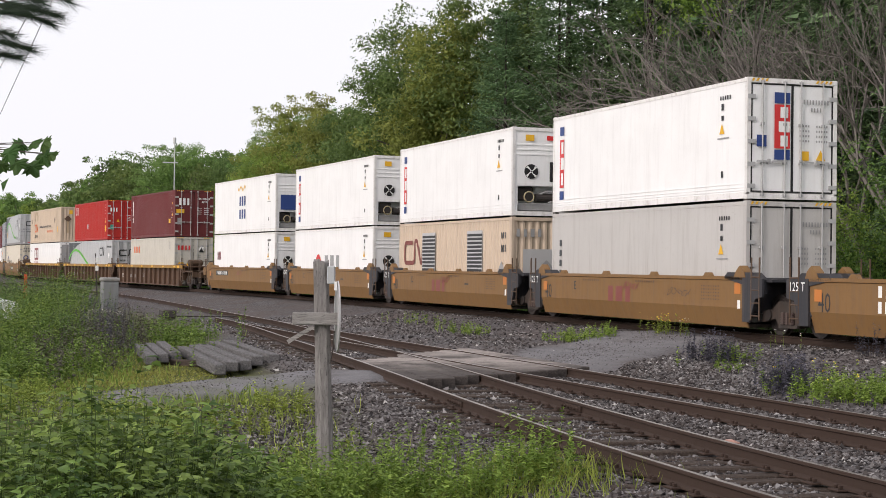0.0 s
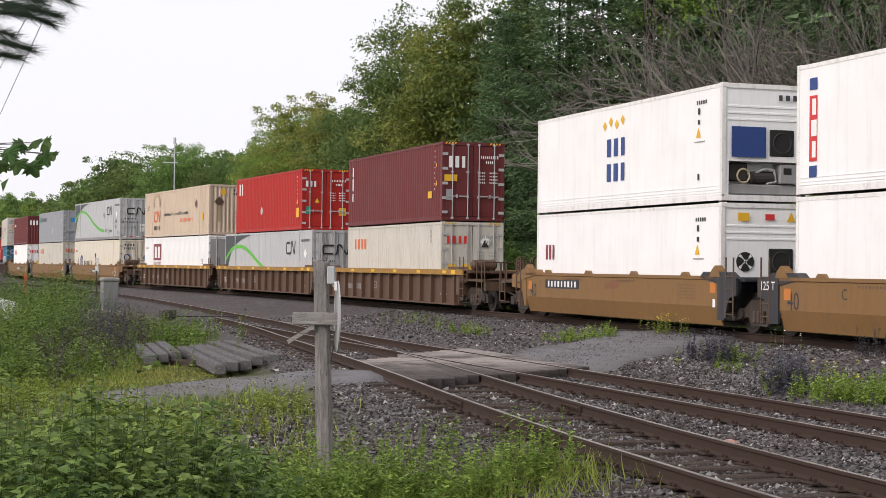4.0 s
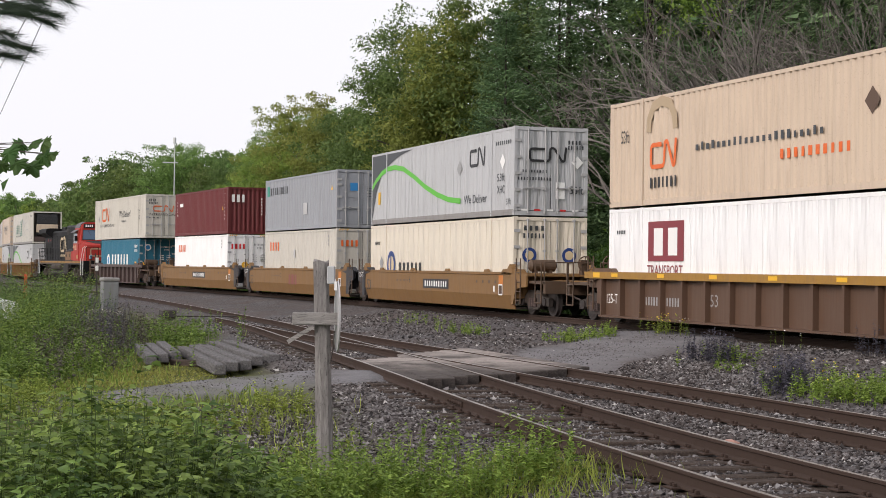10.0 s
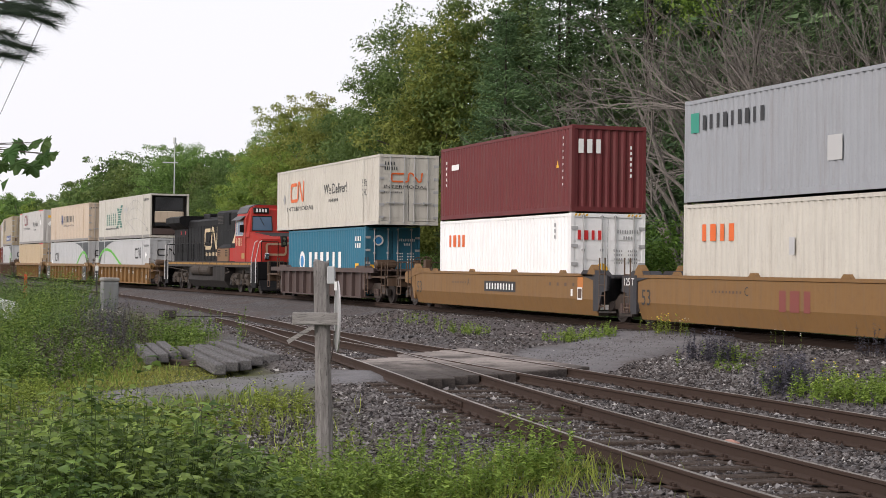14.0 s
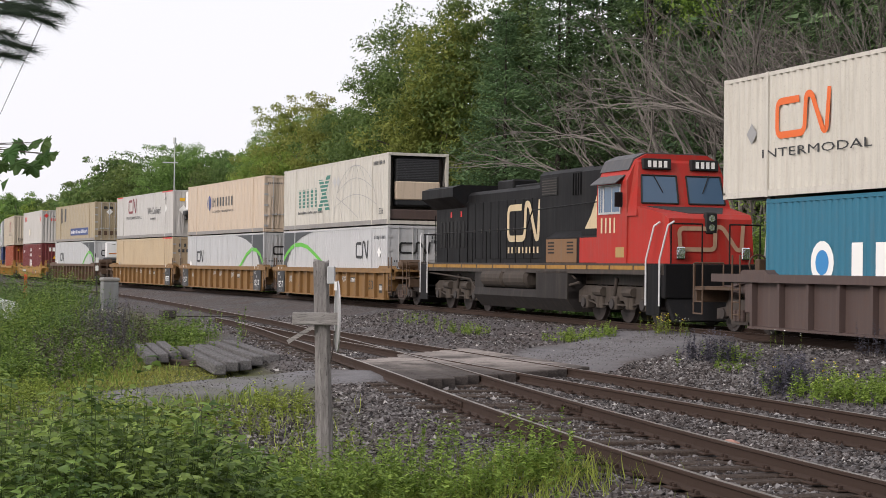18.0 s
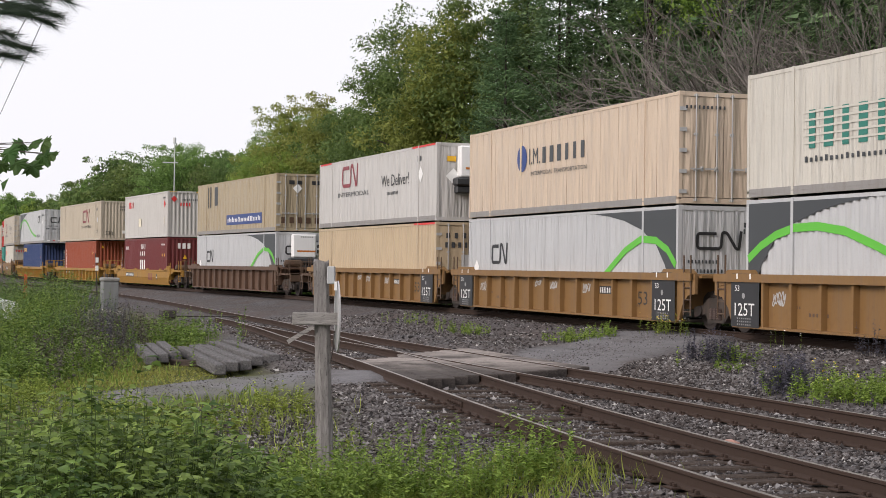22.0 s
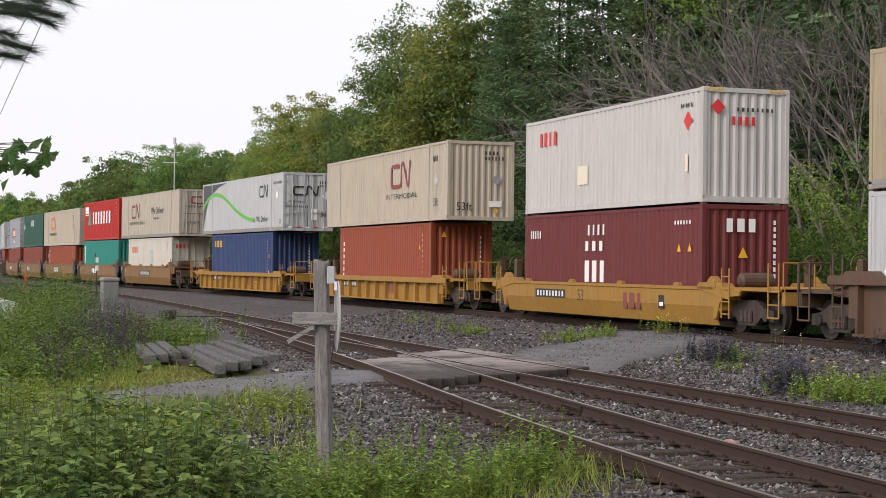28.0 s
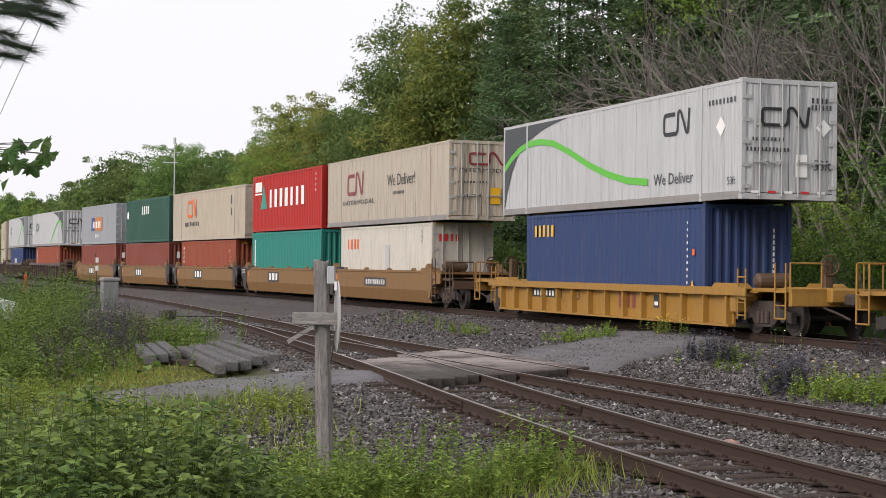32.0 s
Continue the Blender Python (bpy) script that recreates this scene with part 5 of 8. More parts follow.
def letters(text, height, width=None, bold=0.0):
    """Built-in font as a flat mesh in x, z, its lower left corner at the origin."""
    cu = bpy.data.curves.new("lettering", "FONT")
    cu.body, cu.size, cu.resolution_u, cu.offset = text, 1.0, 2, bold
    ob = bpy.data.objects.new("lettering", cu)
    me = bpy.data.meshes.new_from_object(ob)
    bpy.data.objects.remove(ob)
    co = np.zeros(len(me.vertices) * 3, np.float32)
    me.vertices.foreach_get("co", co)
    co = co.reshape(-1, 3)
    co -= co.min(0)
    sz = height / max(co[:, 1].max(), 1e-6)
    sx = sz if width is None else width / co[:, 0].max()
    out = np.stack([co[:, 0] * sx, np.zeros(len(co)), co[:, 1] * sz], 1)
    me.vertices.foreach_set("co", out.ravel().astype(np.float32))
    me.update()
    return me


def stroke(pts, w):
    """A flat ribbon of width w along points (u, v), in x, z."""
    b = Build()
    for i in range(len(pts)):
        a, c = Vector(pts[max(i - 1, 0)]), Vector(pts[min(i + 1, len(pts) - 1)])
        d = (c - a).normalized()
        n = Vector((-d.y, d.x)) * (w / 2)
        p = Vector(pts[i])
        b.v += [(p.x + n.x, 0, p.y + n.y), (p.x - n.x, 0, p.y - n.y)]
    b.f = [(2 * i, 2 * i + 1, 2 * i + 3, 2 * i + 2) for i in range(len(pts) - 1)]
    return b


def rounded(pts, r):
    """A polyline (u, v) with its corners rounded."""
    out = [pts[0]]
    for a, b, c in zip(pts[:-2], pts[1:-1], pts[2:]):
        A, B, C = Vector(a), Vector(b), Vector(c)
        k = min(r, (A - B).length * 0.48, (C - B).length * 0.48)
        p, q = B + (A - B).normalized() * k, B + (C - B).normalized() * k
        for i in range(6):
            t = i / 5
            out.append(tuple(p * (1 - t) ** 2 + B * 2 * t * (1 - t) + q * t * t))
    return out + [pts[-1]]


def loop_logo(h, w):
    """Rounded emblem: one folded band, an open loop running into a zigzag."""
    t = h * 0.16
    e = t / 2
    band = [(w * 0.44, h * 0.93 - e), (e, h * 0.93 - e), (e, e), (w * 0.535, e), (w * 0.56, h - e), (w * 0.66, h - e), (w * 0.86, e), (w * 0.955 - e, e), (w - e, h)]
    return stroke(rounded(band, h * 0.2), t)


def blocks(n, w, h, gap=0.28, seed=0):
    """A row of plain upright bars in place of lettering."""
    r = random.Random(seed + n)
    b = Build()
    cell = w / n
    for i in range(n):
        bw = cell * (1 - (max(gap, 0.42) if n > 4 else gap)) * r.uniform(0.6, 1.0)
        a = i * cell + (cell - bw) / 2
        tip = h * (r.choice((0.72, 0.72, 1.0)) if n > 14 else 1.0)
        b.add([(a, 0, 0), (a + bw, 0, 0), (a + bw, 0, tip), (a, 0, tip)], [(0, 1, 2, 3)])
    return b


def scribble(w, h, seed, t=0.035):
    """Loose sprayed loops, no letters."""
    r = random.Random(seed)
    pts, x = [], 0.0
    n = 22
    for i in range(n):
        pts.append((w * (i / n + 0.12 * math.sin(i * 2.1)) + 0.1, h * (0.5 + 0.45 * math.sin(i * 1.7 + r.random() * 1.4))))
    fine = []
    for a, b, c in zip(pts[:-2], pts[1:-1], pts[2:]):
        for k in range(4):
            u = k / 4
            m1, m2 = ((a[0] + b[0]) / 2, (a[1] + b[1]) / 2), ((b[0] + c[0]) / 2, (b[1] + c[1]) / 2)
            fine.append(tuple((1 - u) ** 2 * m1[q] + 2 * u * (1 - u) * b[q] + u * u * m2[q] for q in (0, 1)))
    return stroke(fine, t)


def out_rect(w, h, y):
    """A bar that stands y metres proud of its face."""
    return Build().add([(0, -y, 0), (w, -y, 0), (w, -y, h), (0, -y, h)], [(0, 1, 2, 3)])


def rect(w, h):
    return Build().add([(0, 0, 0), (w, 0, 0), (w, 0, h), (0, 0, h)], [(0, 1, 2, 3)])


def diamond(w):
    return Build().add([(w / 2, 0, 0), (w, 0, w / 2), (w / 2, 0, w), (0, 0, w / 2)], [(0, 1, 2, 3)])


def disc(w):
    n = 18
    return Build().add([(w / 2 + w / 2 * math.cos(2 * math.pi * i / n), 0, w / 2 + w / 2 * math.sin(2 * math.pi * i / n)) for i in range(n)], [tuple(range(n))])


def triangle(w):
    return Build().add([(0, 0, 0), (w, 0, 0), (w / 2, 0, w)], [(0, 1, 2)])


def extent(shape):
    vs = shape.v if isinstance(shape, Build) else [v.co for v in shape.vertices]
    xs, zs = [v[0] for v in vs], [v[2] for v in vs]
    return min(xs), max(xs), min(zs), max(zs)


def put_marks(box, marks, L, W, H, y_out=0.004):
    """marks: (face, u, v, shape, colour); u from the box's left corner on its near side, or across its right end; v from its foot.
    A mark over an earlier one lies 4 mm further out."""
    laid = []
    for face, u, v, shape, colour in marks:
        x0, x1, z0, z1 = extent(shape)
        x0, x1, z0, z1 = x0 + u, x1 + u, z0 + v, z1 + v
        layer = 1 + max([k for f, a, b, c, d, k in laid if f == face and a < x1 and b > x0 and c < z1 and d > z0], default=0)
        laid.append((face, x0, x1, z0, z1, layer))
        name = "marking"
        if isinstance(shape, Build):
            me = shape.mesh(name, ink(colour))
        else:
            me = shape
            me.materials.clear()
            me.materials.append(ink(colour))
            name = "lettering"
        out = y_out * layer
        m = Matrix.Translation((-L / 2 + u, -W / 2 - out, v)) if face == "side" else END @ Matrix.Translation((-W / 2 + u, -L / 2 - out - 0.012, v))
        part(name, me, None, box, at=m)


def container(label, L, H, colour, style, end, place, z, marks=(), group="containers on the train", rail=None, roofed=True):
    """A freight container. style: 'ribbed', 'smooth', 'panel'. end: 'door', 'ribbed', 'cooler', 'flat'."""
    W = 2.591 if L > 13 else 2.438
    mat, trim = paint(colour, style in ("panel", "smooth") and L > 13), paint(rail or colour)
    box = thing("shipping_container", label, "container", group=group)
    hx, hy = L / 2, W / 2
    key = (L, H, colour, style)
    inset = 0.012 if style != "ribbed" else 0.004
    zb, zt = 0.16, H - 0.1

    def side():
        if style == "ribbed":
            return ribbed(-hx + 0.1, hx - 0.1, zb, zt, 0.278 if L < 13 else 0.3, 0.042 if L < 13 else 0.05, -hy + inset)
        b = Build()
        if style == "panel":      # backing for separate sheets
            return b.box(-hx + 0.1, hx - 0.1, -hy + inset + 0.012, -hy + 0.05, zb, zt)
        b.box(-hx + 0.1, hx - 0.1, -hy + inset, -hy + 0.05, zb, zt)
        return b

    near = shared(("side_panel",) + key, side, mat)
    wall = part("side_panel", near, None, box)
    part("side_panel", near, None, box, at=Matrix.Rotation(math.pi, 4, "Z"))
    if style == "smooth" and L < 13:
        for zz in (0.2, 0.27, 0.36):
            part("moulding", shared(("moulding",) + key, lambda: Build().box(-hx + 0.1, hx - 0.1, -hy + inset - 0.012, -hy + inset, 0, 0.02), mat), None, wall, at=Matrix.Translation((0, 0, zz)))
    if style == "panel":
        n = round(L / 1.22)
        w = (L - 0.2) / n
        sheet = shared(("sheet",) + key, lambda: Build().box(-w / 2 + 0.012, w / 2 - 0.012, -hy + inset, -hy + inset + 0.014, zb, zt), mat)
        for i in range(n):
            part("sheet", sheet, None, wall, at=Matrix.Translation((-hx + 0.1 + w * (i + 0.5), 0, 0)))
    part("roof", shared(("roof",) + key, lambda: Build().box(-hx + 0.05, hx - 0.05, -hy + 0.05, hy - 0.05, H - 0.06, H - 0.02), mat), None, box)

    def edge_frame():
        b = Build()
        for sy in (-1, 1):
            y0, y1 = sorted((sy * hy, sy * (hy - 0.07)))
            b.box(-hx, hx, y0, y1, H - 0.1, H - 0.012)
            b.box(-hx, hx, y0, y1, 0.012, 0.16)
            for x in (-hx, hx - 0.11) + ((-6.02, 5.92) if L > 13 else ()):
                y2, y3 = sorted((sy * (hy + (0.012 if L > 13 and abs(x) < 7 else 0)), sy * (hy - 0.1)))
                b.box(x, x + 0.11, y2, y3, 0.0, H)
        for x0, x1 in ((-hx, -hx + 0.09), (hx - 0.09, hx)):
            b.box(x0, x1, -hy + 0.1, hy - 0.1, H - 0.12, H - 0.005)
            b.box(x0, x1, -hy + 0.1, hy - 0.1, 0.005, 0.15)
        return b

    part("frame", shared(("frame", L, H, rail or colour), edge_frame, trim), None, box)

    if L > 13 and style != "ribbed":
        part("bottom_rail", shared(("bottom_rail", L), lambda: Build().box(-hx + 0.13, hx - 0.13, -hy - 0.008, -hy + 0.004, 0.02, 0.2).box(-hx + 0.13, hx - 0.13, -hy - 0.014, -hy - 0.006, 0.1, 0.12), paint("railgrey")), None, box, "grey bottom rail")

    def casting():
        return Build().bevel_box(-0.09, 0.09, -0.082, 0.082, 0, 0.118, 0.015)
    cast = shared(("corner_casting", rail or colour), casting, trim)
    for sx in (-1, 1):
        for sy in (-1, 1):
            for zz in (-0.004, H - 0.114):
                part("corner_casting", cast, None, box, at=pose(sx * (hx - 0.083), sy * (hy - 0.076), zz))
    part("floor", shared(("floor", L), lambda: Build().box(-hx + 0.1, hx - 0.1, -hy + 0.08, hy - 0.08, 0.05, 0.14), paint("underframe")), None, box)
    # the far end is a plain wall
    ew = hy - 0.1
    part("end_panel", shared(("end_panel", L, H, colour), lambda: turned(ribbed(-ew, ew, 0.15, H - 0.1, 0.25, 0.04, -hx + 0.03), END), mat), None, box, at=Matrix.Rotation(math.pi, 4, "Z"))
    if end == "ribbed":
        part("end_panel", MESHES[("end_panel", L, H, colour)], None, box)
    elif end == "flat":
        part("end_panel", shared(("flat_end", L, H, colour), lambda: turned(Build().box(-ew, ew, -hx + 0.02, -hx + 0.06, 0.15, H - 0.1), END), mat), None, box)
        for u in (-0.8, -0.4, 0, 0.4, 0.8):
            part("end_post", shared(("end_post", L, H, colour), lambda: turned(Build().box(-0.03, 0.03, -hx + 0.0, -hx + 0.02, 0.15, H - 0.1), END), mat), None, box, at=Matrix.Translation((0, u, 0)))
    elif end == "door":
        for sy in (-1, 1):
            def leaf():
                b = Build().box(0.012, ew - 0.0, -hx + 0.025, -hx + 0.065, 0.17, H - 0.13)
                return turned(b, END)
            d = part("door", shared(("door", L, H, colour, style), leaf, mat), None, box, at=Matrix.Diagonal((1, sy, 1, 1)) if sy < 0 else None)

            if style == "smooth" and L < 13:
                part("door_seal", shared(("door_seal", L, H), lambda: turned(Build().box(0.0, 0.03, -hx + 0.014, -hx + 0.024, 0.17, H - 0.13).box(ew - 0.045, ew - 0.01, -hx + 0.014, -hx + 0.024, 0.17, H - 0.13).box(0.03, ew - 0.045, -hx + 0.014, -hx + 0.024, 0.17, 0.2).box(0.03, ew - 0.045, -hx + 0.014, -hx + 0.024, H - 0.16, H - 0.13), END), RUBBER), None, d, "black rubber door seal")

            def rod():
                b = Build().cyl((0, -hx - 0.028, 0.06), (0, -hx - 0.028, H - 0.05), 0.02, 6)
                for zz in (0.1, H * 0.3, H * 0.62, H - 0.1):
                    b.box(-0.05, 0.05, -hx - 0.03, -hx + 0.02, zz - 0.03, zz + 0.03)
                return turned(b, END)
            for i in range(4 if style == "ribbed" else 0):
                part("door_panel", shared(("door_panel", L, H, colour), lambda: turned(Build().box(0.1, ew - 0.08, -hx + 0.012, -hx + 0.026, 0, (H - 0.5) / 4 - 0.16), END), mat), None, d, at=Matrix.Translation((0, 0, 0.3 + i * (H - 0.5) / 4)))
            for u in (0.22, 0.82):
                part("locking_rod", shared(("locking_rod", L, H), rod, STEEL_BAR), None, d, at=Matrix.Translation((0, u, 0)))
            for u in (0.2, 0.62):
                part("door_handle", shared(("door_handle", L, H), lambda: turned(Build().box(0, 0.36, -hx - 0.06, -hx - 0.03, 0.88, 0.92).box(0.0, 0.05, -hx - 0.06, -hx + 0.02, 0.84, 0.96), END), STEEL_BAR), None, d, at=Matrix.Translation((0, u, 0)))
            for zz in (0.26, 0.78, 1.32, 1.86, H - 0.5):
                part("hinge", shared(("hinge", L), lambda: turned(Build().box(ew - 0.12, ew + 0.09, -hx - 0.015, -hx + 0.02, 0, 0.1), END), STEEL_BAR), None, d, at=Matrix.Translation((0, 0, zz)))
        part("door_gap", shared(("door_gap", L, H), lambda: turned(Build().box(-0.012, 0.012, -hx + 0.06, -hx + 0.07, 0.17, H - 0.13), END), RUBBER), None, box)
    elif end == "cooler" and L > 13:
        part("end_panel", shared(("nose_wall", L, H, colour), lambda: turned(Build().box(-ew, ew, -hx + 0.02, -hx + 0.06, 0.15, H - 0.1), END), mat), None, box)
        unit = part("cooling_unit", shared(("nose_unit",), lambda: turned(Build().bevel_box(-0.5, 0.72, -hx - 0.34, -hx + 0.02, 1.62, 2.78, 0.05), END), paint("white")), None, box, "white cooling unit with orange stripe on the end wall")
        part("stripe", shared(("nose_stripe",), lambda: turned(Build().box(-0.28, 0.68, -hx - 0.346, -hx - 0.34, 1.9, 1.98), END), ink("brightorange")), None, unit, "orange stripe")
        part("name_bar", shared(("nose_bar",), lambda: turned(blocks(7, 0.66, 0.06), Matrix.Translation((0, -0.1, 0)) @ END @ Matrix.Translation((0, -hx - 0.345, 2.62))), ink("black")), None, unit)
        part("lower_cowl", shared(("nose_cowl",), lambda: turned(Build().bevel_box(-0.68, 0.92, -hx - 0.42, -hx + 0.02, 1.3, 1.6, 0.06).bevel_box(-0.62, 0.8, -hx - 0.3, -hx + 0.02, 1.02, 1.3, 0.05), END), plain("cowl_grey", (0.035, 0.037, 0.04), 0.5)), None, unit, "dark grey plastic cowl")
        dial = part("control_box", shared(("nose_box",), lambda: turned(Build().bevel_box(0.78, 1.08, -hx - 0.12, -hx + 0.02, 1.75, 2.4, 0.02), END), paint("white")), None, box)
        for zz in (1.84, 2.1):
            part("display", shared(("nose_display",), lambda: turned(Build().box(0.84, 1.02, -hx - 0.126, -hx - 0.12, 0, 0.18), END), RUBBER), None, dial, at=Matrix.Translation((0, 0, zz)))
    elif end == "cooler":
        part("end_panel", shared(("cooler_wall", L, H, colour), lambda: turned(Build().box(-ew, ew, -hx + 0.03, -hx + 0.1, 0.98, H - 0.12).box(-ew, -ew + 0.1, -hx + 0.03, -hx + 0.1, 0.15, 0.98).box(ew - 0.1, ew, -hx + 0.03, -hx + 0.1, 0.15, 0.98).box(-ew, ew, -hx + 0.42, -hx + 0.46, 0.15, 1.0), END), mat), None, box, "white panel round a cooling machine")
        for zz in (1.98, 2.14, 2.3):
            part("seam", shared(("seam", L), lambda: turned(Build().bevel_box(-ew + 0.05, ew - 0.05, -hx + 0.012, -hx + 0.032, 0, 0.06, 0.008), END), mat), None, box, at=Matrix.Translation((0, 0, zz)))
        grey = bpy.data.materials["machine_grey"] if "machine_grey" in bpy.data.materials else painted("machine_grey", (0.3, 0.3, 0.3), amount=0.5)
        unit = part("cooling_unit", shared(("cooling_unit", L), lambda: turned(Build().bevel_box(-0.98, 0.98, -hx + 0.12, -hx + 0.4, 0.16, 0.42, 0.03), END), grey), None, box, "grey cooling machinery in a recess")
        part("compressor", shared(("compressor", L), lambda: turned(Build().cyl((-0.3, -hx + 0.26, 0.6), (0.3, -hx + 0.26, 0.6), 0.15, 12).bevel_box(-0.95, -0.4, -hx + 0.2, -hx + 0.4, 0.5, 0.95, 0.03), END), STEEL_DARK), None, unit, "dark compressor")
        part("control_box", shared(("control_box", L), lambda: turned(Build().bevel_box(0.42, 0.95, -hx + 0.06, -hx + 0.3, 0.45, 0.93, 0.02), END), grey), None, unit)
        part("display", shared(("display", L), lambda: turned(Build().box(0.52, 0.74, -hx + 0.05, -hx + 0.06, 0.68, 0.84), END), RUBBER), None, unit)
        part("pipe", shared(("cooler_pipe", L), lambda: turned(Build().tube([(-0.2, -hx + 0.2, 0.7), (0.05, -hx + 0.14, 0.82), (0.3, -hx + 0.14, 0.78), (0.36, -hx + 0.16, 0.5), (0.1, -hx + 0.16, 0.44)], 0.03), END), STEEL_BAR), None, unit)
        part("cable_coil", shared(("cable_coil", L), lambda: turned(Build().tube([(-0.62 + 0.17 * math.cos(a * 0.45), -hx + 0.02 - 0.006 * (a % 3), 0.62 + 0.17 * math.sin(a * 0.45)) for a in range(43)], 0.022, 5), END), painted("cable_buff", (0.45, 0.38, 0.24), amount=0.4, streak=False)), None, unit, "coiled buff power cable")
        fan = part("fan_opening", shared(("fan_opening", L), lambda: turned(Build().bevel_box(0.1, 0.78, -hx + 0.0, -hx + 0.04, 1.12, 1.78, 0.02), END), RUBBER), None, unit, "black fan opening")
        part("fan_ring", shared(("fan_ring", L), lambda: turned(Build().tube([(0.44 + 0.25 * math.cos(a * math.pi / 8), -hx - 0.006, 1.45 + 0.25 * math.sin(a * math.pi / 8)) for a in range(17)], 0.015, 5), END), STEEL_DARK), None, fan)
        part("vent_plate", shared(("vent_plate", L), lambda: turned(Build().cyl((-0.55, -hx + 0.03, 1.45), (-0.55, -hx + 0.005, 1.45), 0.24, 18), END), RUBBER), None, unit, "round vent with white blades")
        for a in (0, 90, 180, 270):
            part("vent_blade", shared(("vent_blade", L), lambda: turned(Build().add([(0, 0, 0.03), (0.19, 0, 0.13), (0.13, 0, 0.19), (0.03, 0, 0)], [(0, 1, 2, 3)]), END), ink("white")), None, unit, at=Matrix.Translation((hx + 0.0, -0.55, 1.45)) @ Matrix.Rotation(radians(a), 4, "X"))
    elif end == "machine":
        part("end_panel", shared(("machine_wall", L, H, colour), lambda: turned(Build().box(-ew, ew, -hx + 0.5, -hx + 0.55, 0.15, H - 0.1), END), paint("underframe")), None, box)
        grille = plain("grille_black", (0.015, 0.016, 0.018), 0.6)
        unit = part("cooling_unit", shared(("machine_unit", L), lambda: turned(Build().bevel_box(-0.95, 0.95, -hx + 0.1, -hx + 0.5, 0.72, 2.72, 0.08), END), grille), None, box, "black and cream cooling machine on the end wall")
        part("cover", shared(("machine_cover", L), lambda: turned(Build().bevel_box(-0.96, 0.96, -hx + 0.06, -hx + 0.3, 0.98, 1.75, 0.05), END), paint("cream")), None, unit, "cream cover of the cooling machine")
        for k in range(12):
            part("slat", shared(("machine_slat", L), lambda: turned(Build().box(-0.9, 0.9, -hx + 0.085, -hx + 0.1, 0, 0.035), END), plain("slat_grey", (0.05, 0.05, 0.055), 0.5)), None, unit, at=Matrix.Translation((0, 0, 1.85 + 0.068 * k)))
        for sy in (-1, 1):
            part("brace", shared(("machine_brace", sy), lambda: Build().tube([(hx - 0.05, sy * (ew + 0.02), 0.2), (hx - 0.45, sy * (ew + 0.02), 1.4), (hx - 0.05, sy * (ew + 0.02), 2.6)], 0.035), mat), None, box)
        part("lower_guard", shared(("lower_guard", L), lambda: turned(Build().bevel_box(-ew, ew, -hx + 0.05, -hx + 0.45, 0.2, 0.6, 0.03), END), paint("darkcar")), None, box)
    put_marks(box, marks, L, W, H)
    MOVERS.append((box, place, z))
    return box


# ---------------- wagons ----------------
def plate_grey():
    if "plate_grey" not in PAINT:
        PAINT["plate_grey"] = painted("plate_grey_paint", (0.035, 0.035, 0.04), amount=0.3)
    return PAINT["plate_grey"]


def truck(parent, x, wheel_r=0.44, rolling=False):
    """A two-axle truck under a wagon."""
    t = part("truck", shared(("truck",), lambda: Build().bevel_box(-0.22, 0.22, -1.05, 1.05, 0.45, 0.72, 0.04).cyl((0, 0, 0.7), (0, 0, 0.86), 0.3, 12), paint("underframe")), None, parent, "dark cast-steel truck with two axles", at=pose(x, 0, 0))

    def cast_frame():
        prof = [(-1.22, 0.30), (-1.22, 0.56), (-0.75, 0.62), (-0.45, 0.80), (0.45, 0.80), (0.75, 0.62), (1.22, 0.56), (1.22, 0.30), (0.98, 0.34), (0.62, 0.40), (0.40, 0.20), (-0.40, 0.20), (-0.62, 0.40), (-0.98, 0.34)]
        return Build().prism_y(prof, -0.07, 0.07).box(-0.42, 0.42, -0.1, 0.1, 0.2, 0.27)
    for y in (-1.03, 1.03):
        sf = part("side_frame", shared(("side_frame",), cast_frame, paint("underframe")), None, t, at=pose(0, y, 0))
    def spring():
        b = Build()
        for k in range(5):
            b.cyl((0, 0, 0.29 + k * 0.055), (0, 0, 0.325 + k * 0.055), 0.075, 8)
        return b.cyl((0, 0, 0.28), (0, 0, 0.56), 0.055, 8)
    for y in (-1.13, 1.13):
        for x in (-0.19, 0.0, 0.19):
            part("spring", shared(("spring",), spring, paint("darkcar")), None, t, at=pose(x, y, 0))

    def wheels():
        b = Build().cyl((0, -1.12, 0), (0, 1.12, 0), 0.075, 8)
        for sy in (-1, 1):
            b.cyl((0, sy * 0.685, 0), (0, sy * 0.715, 0), wheel_r + 0.028, 24)
            b.cyl((0, sy * 0.715, 0), (0, sy * 0.82, 0), wheel_r, 24)
            b.cyl((0, sy * 0.82, 0), (0, sy * 0.835, 0), wheel_r * 0.8, 20, wheel_r * 0.74)
            b.cyl((0, sy * 0.82, 0), (0, sy * 0.87, 0), wheel_r * 0.3, 12)
            b.cyl((0, sy * 1.0, 0), (0, sy * 1.14, 0), 0.13, 10)
        return b
    for dx in (-0.89, 0.89):
        w = part("wheelset", shared(("wheelset", wheel_r), wheels, WHEEL), None, t, at=pose(dx, 0, wheel_r))
        if rolling:
            WHEELS.append((w, dx, wheel_r))
    return t


